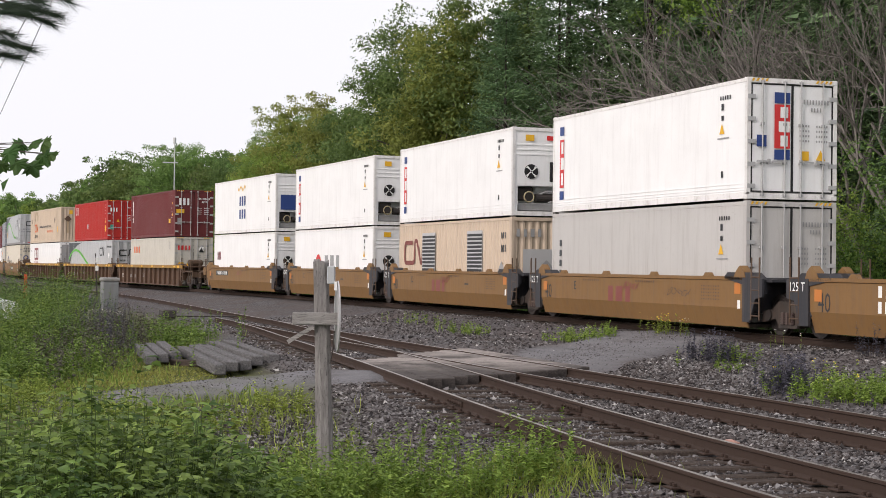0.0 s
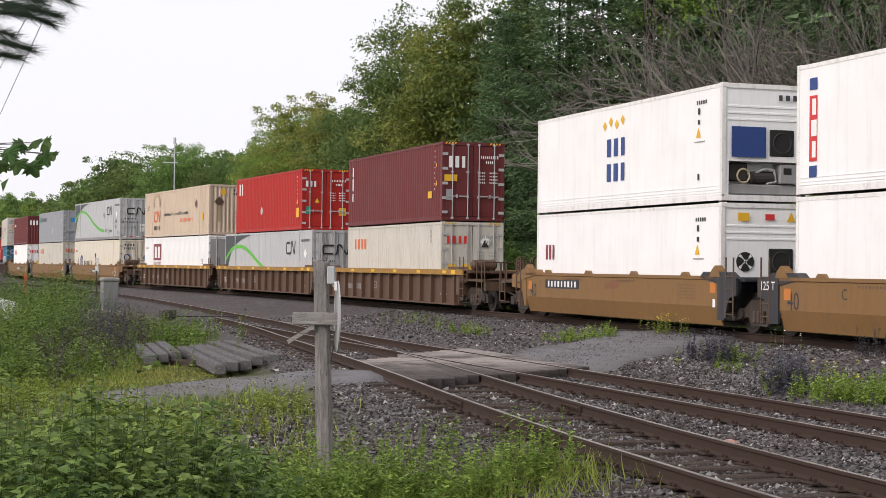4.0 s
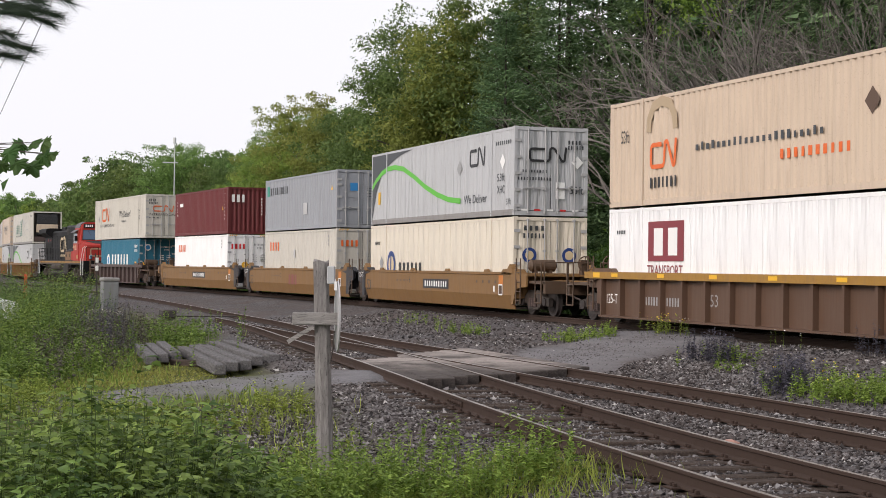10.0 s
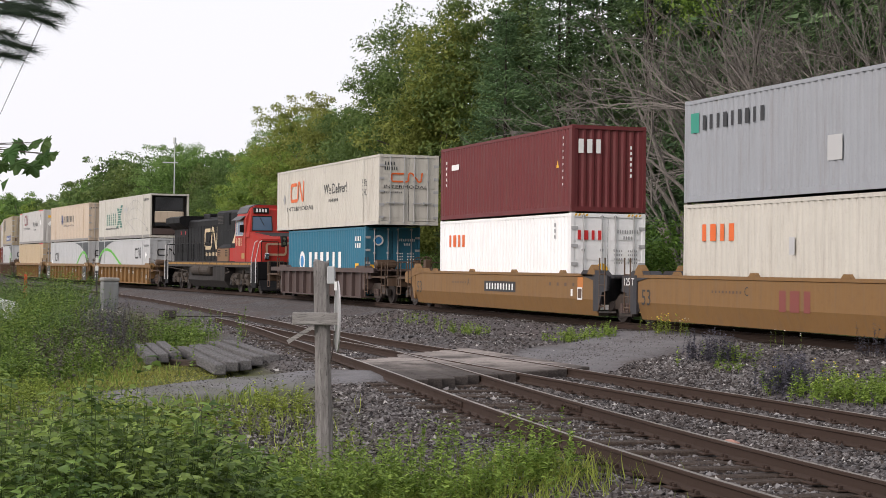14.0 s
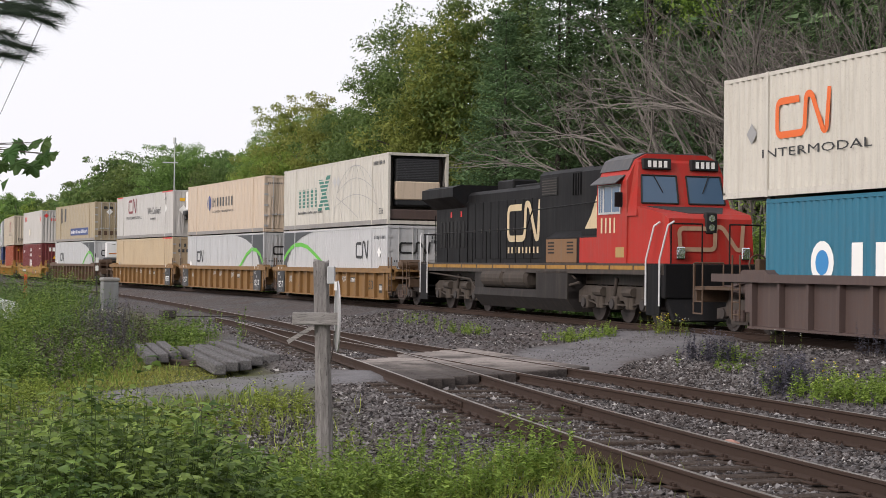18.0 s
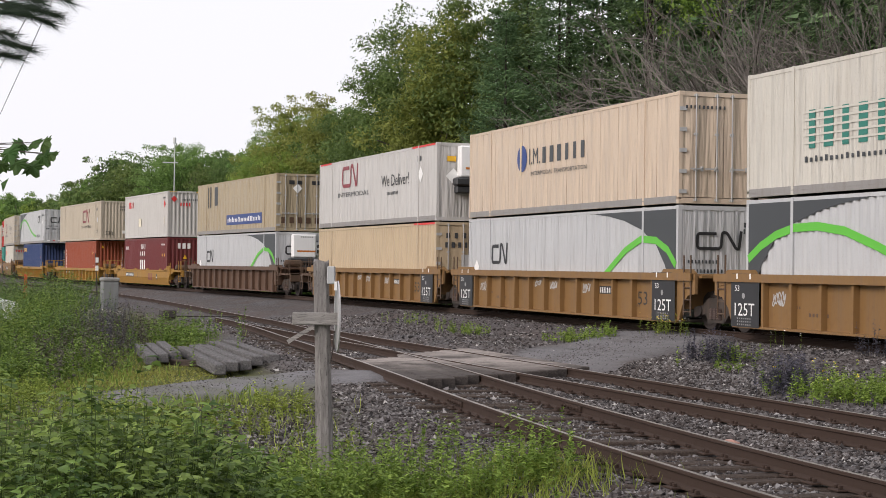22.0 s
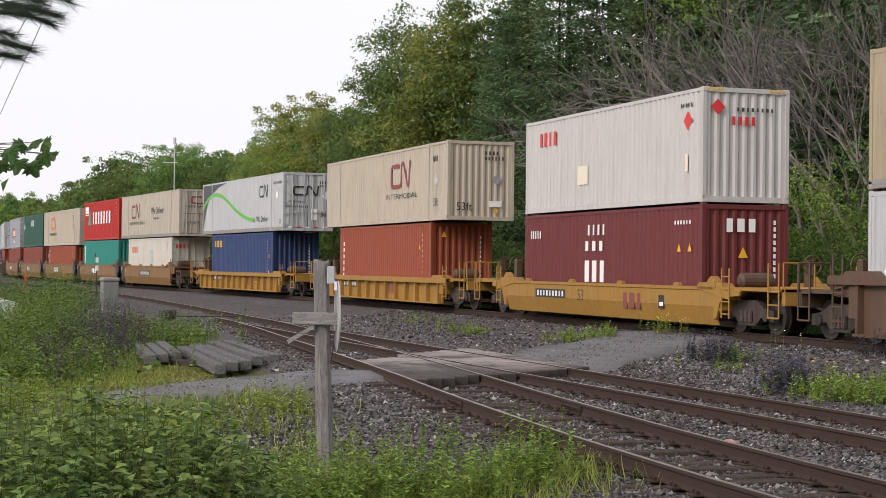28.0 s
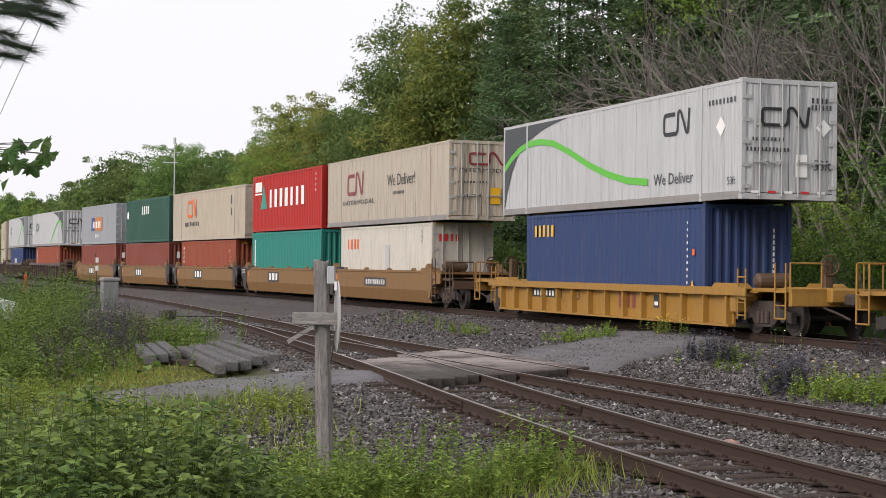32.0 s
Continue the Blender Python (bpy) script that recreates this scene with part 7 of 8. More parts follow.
def stack(place, lower, upper):
    z = BASE
    for c in (lower, upper):
        if c:
            label, L, H, colour, style, end = c[:6]
            box = container(label, L, H, colour, style, end, place, z, c[6]() if len(c) > 6 else (), rail="rustwhite" if colour == "white" and style == "smooth" else None)
            if c is upper and lower:
                lock = shared(("corner_lock",), lambda: Build().bevel_box(-0.08, 0.08, -0.07, 0.07, -GAP - 0.004, 0.01, 0.012), paint("underframe"))
                half = min(L, lower[1]) / 2 - 0.083
                for sx in (-1, 1):
                    for sy in (-1, 1):
                        part("corner_lock", lock, None, box, at=pose(sx * half, sy * 1.143, 0))
            z += H + GAP


def group_of(places, pitch, well, style, colour, label, marks=None, cap=None, ends=(True, True), low=False, reach=0.9):
    """Platforms from the train's head to its tail."""
    n = len(places)
    for i, p in enumerate(places):
        well_car(label, p, pitch, well, style, colour, "end" if i == n - 1 and ends[1] else "joint", "end" if i == 0 and ends[0] else "joint", marks(i, well) if marks else (), cap, low, reach)


group_of([157.5, 141.7, 126.0, 110.25, 94.5], 15.75, 12.8, "smooth", "ochre", "tan articulated well wagon with smooth bulging sides", forty)
group_of([72.9, 53.14, 33.35], 19.75, 16.7, "ribbed", "browncar", "dirty brown ribbed well wagon with yellow top edge", brown53, cap="yellow")
group_of([9.6, -9.95, -29.6], 19.6, 16.7, "smooth", "ochre", "tan articulated well wagon with smooth sides", tan53)
group_of([-51.45], 16.8, 12.9, "ribbed", "darkcar", "dark brown ribbed well wagon", reach=1.75)
group_of([-95.97, -115.75, -135.6], 19.8, 16.7, "ribbed", "tancar", "weathered tan ribbed articulated well wagon", ribbed53)
group_of([-159.2], 19.4, 16.7, "ribbed", "browncar", "dirty brown ribbed well wagon")
group_of([-181.0], 18.6, 14.4, "smooth", "yellow", "yellow well wagon with smooth sloping sides", yellow_marks, low=True)
group_of([-202.8], 18.6, 15.5, "ribbed", "yellow", "yellow ribbed well wagon with wide end platforms", yellow_marks, low=True)
group_of([-226.4], 18.9, 15.7, "ribbed", "yellow", "yellow ribbed well wagon with wide end platforms", yellow_marks, low=True)
group_of([-248.2, -263.6, -279.1, -294.6, -310.0], 15.4, 12.8, "smooth", "ochre", "tan articulated well wagon with smooth sides", plated)
for p in (-331.5, -353.0, -374.5):
    group_of([p], 18.6, 14.6, "ribbed", "darkcar", "dark brown well wagon")


# ---------------- containers in their order ----------------
def louvred():
    m = intermodal(0.55, "rust", "black", False)[:1] + [("side", 0.5, 0.95, blocks(9, 1.5, 0.14), "black"), ("side", 11.0, 0.9, diamond(0.55), "grey"), ("side", 11.2, 1.75, blocks(3, 0.5, 0.24), "charcoal"), ("side", 11.2, 2.2, blocks(3, 0.5, 0.2), "charcoal"), ("end", 0.4, 0.35, rect(1.6, 1.5), "silver"), ("end", 0.85, 0.75, diamond(0.75), "grey"), ("end", 0.1, 2.25, blocks(4, 1.0, 0.26), "grey")]
    for u in (2.9, 7.9):
        m.append(("side", u, 0.5, rect(1.55, 2.0), "silver"))
        m += [("side", u + 0.04, 0.55 + 0.135 * k, rect(1.47, 0.085), "black") for k in range(14)]
    return m


oocl = lambda u=0.9: wordmark(u, 1.95, 4, 1.9, 0.42, "orange") + side_column(10.9, 2.5, 3, "grey", 0.18, 0.1) + hazard()
stack(141.7, ("light grey refrigerated container with dark upright letters", F40, HI, "greywhite", "smooth", "door", lambda: hazard() + reefer_side() + id_marks("grey") + side_column(0.6, 1.9, 6, "charcoal", 0.3, 0.17)),
      ("white refrigerated container with red and blue panel", F40, HI, "white", "smooth", "door", lambda: tal_end() + reefer_side() + red_panel(0.55)))
stack(126.0, ("cream ribbed container with louvred openings", F40, HI, "cream", "ribbed", "ribbed", louvred), ("white refrigerated container with red and blue panel", F40, HI, "white", "smooth", "cooler", lambda: cooler_end() + reefer_side() + red_panel(0.55)))
stack(110.25, ("white refrigerated container with large grey lettering bars", F40, HI, "white", "smooth", "cooler", lambda: cooler_end() + reefer_side() + wordmark(4.9, 0.95, 3, 2.6, 0.75, "grey") + [("side", 3.6, 0.9, disc(0.85), "red"), ("side", 3.8, 0.95, disc(0.6), "teal")]), ("white refrigerated container with red and blue panel", F40, HI, "white", "smooth", "cooler", lambda: cooler_end() + reefer_side() + red_panel(0.55)))
stack(94.5, ("white refrigerated container with dark maroon mark", F40, HI, "white", "smooth", "cooler", lambda: cooler_end() + reefer_side() + wordmark(0.7, 1.5, 3, 0.8, 0.45, "darkred")), ("white refrigerated container with dark blue emblem", F40, HI, "white", "smooth", "cooler", lambda: reefer_side() + wordmark(5.2, 1.45, 3, 1.4, 0.5, "navy") + wordmark(5.2, 0.75, 3, 1.4, 0.5, "navy") + [("side", 5.0 + 0.4 * k, 2.2 + 0.1 * (k % 2), diamond(0.28), "yellow") for k in range(4)] + [("end", 0.25, 1.08, rect(0.95, 0.75), "navy"), ("end", 1.5, 2.5, blocks(3, 0.6, 0.14), "charcoal")]))
stack(72.9, ("off-white ribbed container with orange-red mark", F40, HI, "palebeige", "ribbed", "door", lambda: oocl() + wordmark(0.15, 2.1, 4, 0.9, 0.28, "red", "end") + [("end", 0.2, 0.95, disc(0.42), "yellow"), ("end", 0.75, 0.95, disc(0.42), "yellow"), ("end", 0.2, 0.45, rect(0.5, 0.3), "yellow"), ("end", 1.5, 1.95, diamond(0.45), "white"), ("end", 1.55, 1.97, triangle(0.3), "black")] + id_marks("grey")),
      ("maroon ribbed container with white rods and marks", F40, HI, "maroon", "ribbed", "door", lambda: hazard() + id_marks() + wordmark(0.2, 1.95, 3, 0.75, 0.42, "white", "end") + [("end", 0.08, 1.45, rect(0.5, 0.24), "yellow"), ("end", 0.15, 0.75, rect(0.28, 0.4), "grey")] + side_column(11.35, 2.55, 8, "white", 0.2, 0.05) + [("side", 11.5, 2.0, rect(0.1, 0.12), "yellow"), ("side", 11.45, 1.3, triangle(0.2), "yellow"), ("side", 10.6, 0.85, rect(0.45, 0.26), "yellow"), ("side", 0.5, 1.5, blocks(1, 0.3, 0.55), "white"), ("side", 0.5, 2.1, blocks(1, 0.3, 0.4), "white"), ("side", 0.5, 1.05, blocks(1, 0.3, 0.35), "white")]))
stack(53.14, ("light grey smooth container with green swoosh", F53, HI, "lightgrey", "smooth", "door", swoosh), ("red ribbed container with white mark", F40, HI, "red", "ribbed", "door", lambda: hazard() + id_marks() + wordmark(0.15, 2.05, 3, 0.6, 0.28, "white", "end") + wordmark(0.5, 2.0, 2, 0.95, 0.6, "white") + side_column(11.4, 2.5, 7, "white", 0.2, 0.05) + [("side", 11.3, 0.6, rect(0.42, 0.45), "yellow"), ("side", 11.35, 1.25, triangle(0.25), "yellow"), ("side", 4.9, 0.85, disc(0.42), "silver"), ("end", 1.85, 0.7, rect(0.36, 0.36), "yellow"), ("end", 0.65, 1.3, triangle(0.22), "yellow"), ("end", 0.2, 0.75, rect(0.25, 0.35), "teal")]))
stack(33.35, ("white panelled container with maroon emblem", F53, HI, "white", "panel", "door", lambda: [("end", 0.12, 0.2, rect(2.35, 2.5), "grey"), ("side", 2.55, 1.45, rect(2.1, 1.05), "darkred"), ("side", 2.75, 1.6, blocks(2, 1.7, 0.72, 0.35), "white"), ("side", 2.5, 1.05, txt("TRANSPORT", 0.3, 2.1), "darkred"), ("side", 14.6, 1.25, txt("53'", 0.3, 0.4), "black"), ("side", 0.5, 2.2, blocks(5, 0.6, 0.1), "charcoal")]),
      ("cream ribbed container with orange-red emblem and stains", F53, HI, "cream", "ribbed", "ribbed", lambda: [("side", 2.6, 0.95, loop_logo(0.75, 1.6), "orange"), ("side", 2.55, 0.45, blocks(7, 1.7, 0.28), "black"), ("side", 2.5, 1.95, stroke([(0, 0), (0.05, 0.35), (0.3, 0.66), (0.8, 0.78), (1.3, 0.66), (1.55, 0.35), (1.6, 0)], 0.28), "stain"), ("side", 5.2, 1.3, blocks(22, 6.2, 0.2, 0.15), "charcoal"), ("side", 9.4, 0.85, blocks(10, 3.1, 0.22, 0.15), "orange"), ("side", 12.95, 1.55, diamond(0.6), "brown"), ("side", 14.6, 0.85, rect(0.3, 0.45), "yellow"), ("side", 0.75, 1.75, txt("53ft", 0.35, 0.5), "black"), ("end", 0.3, 1.6, diamond(0.6), "brown"), ("end", 0.52, 0.75, rect(0.14, 0.95), "stain"), ("end", 1.55, 1.05, txt("53ft", 0.32, 0.62), "black"), ("end", 1.55, 0.68, txt("XHC", 0.32, 0.62), "black"), ("end", 0.7, 2.3, rect(0.28, 0.32), "yellow"), ("end", 1.4, 2.5, blocks(4, 0.7, 0.14), "charcoal"), ("end", 1.4, 2.3, blocks(6, 0.8, 0.14), "charcoal")]))
stack(9.6, ("ivory panelled container with round emblem", F53, HI, "ivory", "panel", "door", lambda: [("side", 2.3, 0.75, disc(1.1), "navy"), ("side", 2.5, 0.95, disc(0.7), "tanlight"), ("side", 2.75, 0.8, rect(0.14, 0.95), "navy"), ("side", 3.75, 1.05, blocks(6, 3.0, 0.34, 0.2), "black"), ("side", 0.6, 2.1, blocks(6, 0.7, 0.13), "black"), ("side", 1.25, 1.1, diamond(0.55), "grey"), ("end", 0.3, 2.45, blocks(4, 0.8, 0.16), "charcoal"), ("end", 0.3, 2.2, blocks(6, 0.8, 0.16), "charcoal"), ("end", 0.3, 1.4, disc(0.5), "navy"), ("end", 1.7, 1.4, disc(0.5), "navy"), ("end", 0.4, 1.5, disc(0.3), "tanlight"), ("end", 1.8, 1.5, disc(0.3), "tanlight")]),
      ("light grey smooth container with green swoosh", F53, HI, "lightgrey", "smooth", "door", lambda: swoosh() + [("side", 10.6, 1.5, diamond(0.55), "grey"), ("side", 14.6, 1.15, txt("53ft", 0.26, 0.7), "charcoal"), ("side", 14.6, 0.75, txt("XHC", 0.26, 0.7), "charcoal"), ("side", 1.0, 0.8, rect(0.3, 0.5), "yellow")]))
stack(-9.95, ("off-white ribbed container with orange-red mark", F40, HI, "palebeige", "ribbed", "door", lambda: oocl() + wordmark(0.15, 2.1, 4, 0.9, 0.28, "orange", "end") + id_marks("grey") + [("side", 5.3, 1.6, rect(0.25, 0.4), "silver")]), ("grey container with dark lettering bars", F40, LO, "grey", "ribbed", "door", lambda: [("side", 0.35, 1.75, rect(0.45, 0.5), "teal"), ("side", 0.9, 1.8, blocks(9, 3.3, 0.36, 0.2), "black"), ("side", 11.3, 1.7, triangle(0.25), "yellow"), ("side", 6.9, 0.7, rect(0.6, 0.55), "silver"), ("end", 0.6, 1.65, rect(0.35, 0.35), "blue")] + id_marks("charcoal")))
stack(-29.6, ("white ribbed container with red mark", F40, HI, "white", "ribbed", "door", lambda: oocl() + wordmark(0.15, 2.1, 4, 0.9, 0.28, "red", "end") + [("end", 1.6, 1.4, diamond(0.4), "white"), ("end", 0.2, 0.5, rect(0.6, 0.35), "yellow"), ("end", 0.8, 1.0, disc(0.4), "yellow")] + id_marks("grey")), ("maroon ribbed container with white mark", F40, LO, "maroon", "ribbed", "ribbed", lambda: wordmark(0.15, 1.75, 3, 0.85, 0.42, "white", "end") + side_column(0.6, 2.0, 5, "white", 0.2, 0.09) + side_column(11.5, 2.2, 8, "white", 0.2, 0.06) + [("end", 1.9, 1.9 - 0.17 * k, rect(0.06, 0.1), "white") for k in range(6)] + [("side", 11.0, 1.35, triangle(0.22), "yellow"), ("side", 1.2, 1.75, rect(0.8, 0.2), "white")]))
stack(-51.45, ("sea-blue ribbed container with white lettering bars", F40, HI, "seablue", "ribbed", "door", lambda: [("side", 2.0, 0.95, disc(0.95), "white"), ("side", 2.2, 1.15, disc(0.55), "blue")] + wordmark(3.4, 1.0, 6, 5.6, 0.85, "white") + [("side", 10.7, 2.3, blocks(4, 0.9, 0.2), "white"), ("side", 10.7, 2.0, blocks(3, 0.9, 0.2), "white"), ("side", 10.8, 0.95, rect(0.5, 0.4), "yellow"), ("end", 0.2, 0.95, rect(0.9, 0.35), "yellow"), ("end", 0.35, 2.1, disc(0.45), "white"), ("end", 0.42, 2.17, disc(0.3), "blue")] + id_marks()),
      ("pale beige ribbed container with orange-red emblem", F53, HI, "palebeige", "ribbed", "door", lambda: intermodal(2.4, "orange", "black") + [("side", 1.15, 1.25, diamond(0.5), "grey"), ("side", 13.9, 1.65, txt("53ft", 0.3, 0.6), "black"), ("side", 13.9, 1.25, txt("XHC", 0.3, 0.6), "black"), ("end", 0.5, 1.75, loop_logo(0.42, 1.4), "orange"), ("end", 0.2, 1.5, txt("INTERMODAL", 0.14, 1.9), "black"), ("end", 0.2, 2.45, blocks(4, 0.5, 0.14), "charcoal"), ("end", 0.2, 2.25, blocks(6, 0.6, 0.14), "charcoal"), ("end", 0.2, 1.3, blocks(9, 0.8, 0.07), "charcoal")]))


def globe():
    c = (11.7, 1.0)
    m = []
    for rx in (0.7, 2.0, 3.1):
        m.append(("side", 0, 0, stroke([(c[0] + rx * math.cos(a), 0.3 + 2.3 * math.sin(a)) for a in np.linspace(0.02, math.pi - 0.02, 20)], 0.022), "grey"))
    for k, (v0, bow) in enumerate(((0.85, 0.5), (1.5, 0.55))):
        w = 3.1 * math.sqrt(max(0.05, 1 - ((v0 - 0.3) / 2.3) ** 2))
        m.append(("side", 0, 0, stroke([(c[0] - w + 2 * w * t, v0 + bow * math.sin(math.pi * t)) for t in np.linspace(0, 1, 14)], 0.022), "grey"))
    m.append(("side", 0, 0, stroke([(9.0, 1.3), (10.5, 0.9), (12.2, 0.35)], 0.03), "grey"))
    return m


def striped_word():
    b = blocks(5, 3.4, 0.85, 0.15, 3)
    m = [("side", 2.6, 1.0, b, "deepteal")]
    x = Build().add([(6.0, 0, 0.8), (6.6, 0, 0.8), (8.0, 0, 2.35), (7.4, 0, 2.35)], [(0, 1, 2, 3)]).add([(6.1, 0.002, 2.2), (6.8, 0.002, 2.2), (7.9, 0.002, 0.8), (7.2, 0.002, 0.8)], [(0, 1, 2, 3)])
    m.append(("side", 0, 0, x, "deepteal"))
    m += [("side", 2.55, 1.1 + 0.17 * k, rect(3.5, 0.045), "hull") for k in range(5)]
    m += [("side", 6.06, 0.92 + 0.17 * k, rect(1.9, 0.055), "hull") for k in range(8)]
    return m + [("side", 8.4, 1.75, diamond(0.5), "silver"), ("side", 8.95, 1.75, diamond(0.5), "silver"), ("side", 2.6, 0.7, blocks(20, 4.2, 0.13, 0.2), "charcoal"), ("side", 14.2, 2.45, blocks(9, 1.5, 0.16), "charcoal"), ("side", 15.0, 0.42, txt("53ft", 0.25, 0.55), "charcoal")]


stack(-95.97, ("white ribbed container with green swoosh", F53, HI, "lightgrey", "ribbed", "door", lambda: swoosh(text=False, big=True)), ("off-white insulated container with green lettering bars and globe lines", F53, HI, "palebeige", "smooth", "machine", lambda: striped_word() + globe()))
stack(-115.75, ("light grey smooth container with green swoosh", F53, HI, "lightgrey", "smooth", "flat", lambda: swoosh(True)), ("cream wavy-sided container with blue emblem", F53, HI, "cream", "panel", "door", lambda: [("side", 4.6, 1.35, disc(0.85), "navy"), ("side", 4.85, 1.25, rect(0.14, 1.05), "tanlight"), ("side", 5.65, 1.55, txt("I.M.", 0.5, 0.9), "charcoal")] + wordmark(6.6, 1.55, 6, 3.6, 0.5, "charcoal") + [("side", 5.8, 1.2, txt("INTERMODAL TRANSPORTATION", 0.13, 4.4), "charcoal"), ("end", 0.15, 2.45, blocks(10, 1.2, 0.09), "charcoal")]))
stack(-135.6, ("peach ribbed container without emblem", F53, HI, "peach", "ribbed", "door", lambda: [("end", 0.3, 2.3, blocks(4, 1.3, 0.2, 0.4), "charcoal"), ("end", 0.3, 1.95, blocks(6, 1.5, 0.2, 0.3), "charcoal"), ("end", 1.0, 1.2, rect(0.4, 0.5), "silver"), ("side", 0.9, 1.0, diamond(0.4), "grey"), ("side", 13.6, 2.81, rect(2.4, 0.075), "red")]), ("pale grey insulated container with red emblem", F53, HI, "greywhite", "smooth", "cooler", lambda: intermodal(3.6, "darkred", "charcoal", up=0.38) + [("side", 14.0, 1.5, diamond(0.6), "white"), ("side", 13.9, 2.3, blocks(2, 0.5, 0.2), "charcoal"), ("end", 0.35, 1.35, diamond(0.6), "white"), ("end", 0.4, 2.2, rect(0.35, 0.2), "yellow"), ("side", 13.3, 2.81, rect(2.8, 0.075), "red"), ("side", 0.06, 2.81, rect(1.9, 0.075), "red")]))
stack(-159.2, ("light grey smooth container with green swoosh", F53, HI, "lightgrey", "smooth", "cooler", lambda: swoosh(True)), ("tan container with dark emblem and blue sign", F53, HI, "tan", "panel", "door", lambda: [("side", 2.3, 1.5, blocks(2, 1.0, 1.2, 0.3, 2), "black"), ("side", 3.7, 1.6, blocks(1, 1.2, 1.05, 0.1, 0), "charcoal"), ("side", 6.6, 0.45, rect(7.0, 0.55), "navy"), ("side", 6.8, 0.6, blocks(22, 6.6, 0.26, 0.25), "white"), ("end", 0.85, 1.9, diamond(0.5), "white"), ("end", 0.6, 2.35, blocks(2, 0.8, 0.2), "black"), ("end", 1.8, 2.35, blocks(2, 0.6, 0.2), "black"), ("end", 0.15, 0.4, blocks(5, 2.2, 0.3, 0.4), "brown")]))
stack(-181.0, ("maroon ribbed container with white lettering bars", F40, HI, "maroon", "ribbed", "ribbed", lambda: wordmark(4.7, 0.85, 3, 1.6, 0.62, "white") + [("side", 4.7, 1.75, blocks(3, 1.5, 0.28, 0.4), "white"), ("side", 4.9, 2.2, blocks(4, 1.4, 0.3, 0.5), "white"), ("side", 0.5, 2.15, blocks(6, 0.9, 0.24), "white"), ("side", 10.6, 2.4, blocks(6, 1.0, 0.1), "white"), ("side", 10.8, 1.7, triangle(0.22), "yellow"), ("side", 11.4, 1.7, triangle(0.22), "yellow"), ("end", 1.0, 1.55, triangle(0.28), "yellow"), ("end", 0.6, 2.2, blocks(3, 0.95, 0.34, 0.2), "white")] + [("end", 2.0, 2.4 - 0.17 * k, rect(0.07, 0.11), "white") for k in range(9)]),
      ("white ribbed container with red mark", F40, HI, "greywhite", "ribbed", "ribbed", lambda: wordmark(1.1, 2.05, 4, 1.5, 0.42, "red") + hazard() + [("end", 0.2, 2.2, diamond(0.4), "red"), ("side", 11.1, 1.85, diamond(0.5), "red"), ("end", 0.75, 1.95, blocks(4, 0.75, 0.22), "red"), ("end", 0.9, 2.3, blocks(8, 1.1, 0.1), "charcoal"), ("side", 4.2, 0.75, rect(0.75, 0.55), "palecream"), ("side", 11.2, 0.8, rect(0.16, 0.45), "palecream"), ("side", 10.9, 2.45, blocks(5, 0.7, 0.1), "charcoal")]))
triton = lambda: side_column(0.55, 2.1, 6, "white", 0.27, 0.15) + side_column(11.2, 2.4, 8, "white", 0.2, 0.05) + [("side", 10.8, 1.9, triangle(0.2), "yellow"), ("end", 0.4, 2.35, triangle(0.22), "yellow")] + [("end", 1.95, 2.3 - 0.18 * k, rect(0.05, 0.11), "white") for k in range(9)]
beige_cn = lambda: [("side", 9.4, 1.35, loop_logo(1.05, 2.5), "darkred"), ("side", 8.8, 0.95, txt("INTERMODAL", 0.2, 3.9), "black"), ("side", 14.7, 1.3, disc(0.4), "silver"), ("side", 14.6, 0.55, txt("53ft", 0.28, 0.5), "black"), ("side", 14.5, 2.2, blocks(3, 0.6, 0.2), "charcoal"), ("end", 0.35, 0.35, txt("53ft", 0.3, 0.6), "black"), ("end", 1.4, 2.4, blocks(4, 0.6, 0.13), "charcoal"), ("end", 1.4, 2.2, blocks(6, 0.8, 0.13), "charcoal"), ("end", 1.7, 1.3, diamond(0.4), "grey"), ("end", 1.6, 0.5, rect(0.5, 0.22), "white"), ("end", 1.8, 0.28, rect(0.16, 0.14), "yellow")]
stack(-202.8, ("orange-red ribbed container with white side letters", F40, HI, "orange", "ribbed", "ribbed", triton), ("beige ribbed container with dark red emblem", F53, HI, "beige", "ribbed", "ribbed", beige_cn))
stack(-226.4, ("dark blue ribbed container with yellow mark", F40, HI, "blue", "ribbed", "ribbed", lambda: wordmark(0.6, 2.2, 5, 1.7, 0.36, "yellow") + side_column(11.2, 2.4, 12, "white", 0.17, 0.06) + [("side", 11.5, 1.6, rect(0.14, 0.16), "orange"), ("side", 11.4, 0.75, triangle(0.24), "yellow")] + [("end", 1.9, 2.2 - 0.15 * k, rect(0.05, 0.1), "white") for k in range(12)]), ("light grey smooth container with green swoosh", F53, HI, "lightgrey", "smooth", "door", swoosh))
stack(-248.2, ("white ribbed container with red mark", F40, HI, "palebeige", "ribbed", "door", lambda: oocl() + wordmark(0.2, 2.2, 4, 0.9, 0.26, "red", "end") + [("side", 6.4, 0.5, rect(0.6, 1.6), "silver")]), ("beige wavy-sided container with red emblem", F53, HI, "beige", "panel", "door", lambda: intermodal(3.0, "darkred", "charcoal") + [("end", 0.75, 2.0, loop_logo(0.5, 1.5), "darkred"), ("end", 0.4, 1.75, txt("INTERMODAL", 0.14, 2.0), "black"), ("end", 0.3, 1.35, blocks(10, 1.2, 0.07), "charcoal"), ("end", 0.35, 0.85, blocks(9, 0.9, 0.1), "charcoal"), ("end", 1.6, 0.6, rect(0.4, 0.6), "yellow")]))
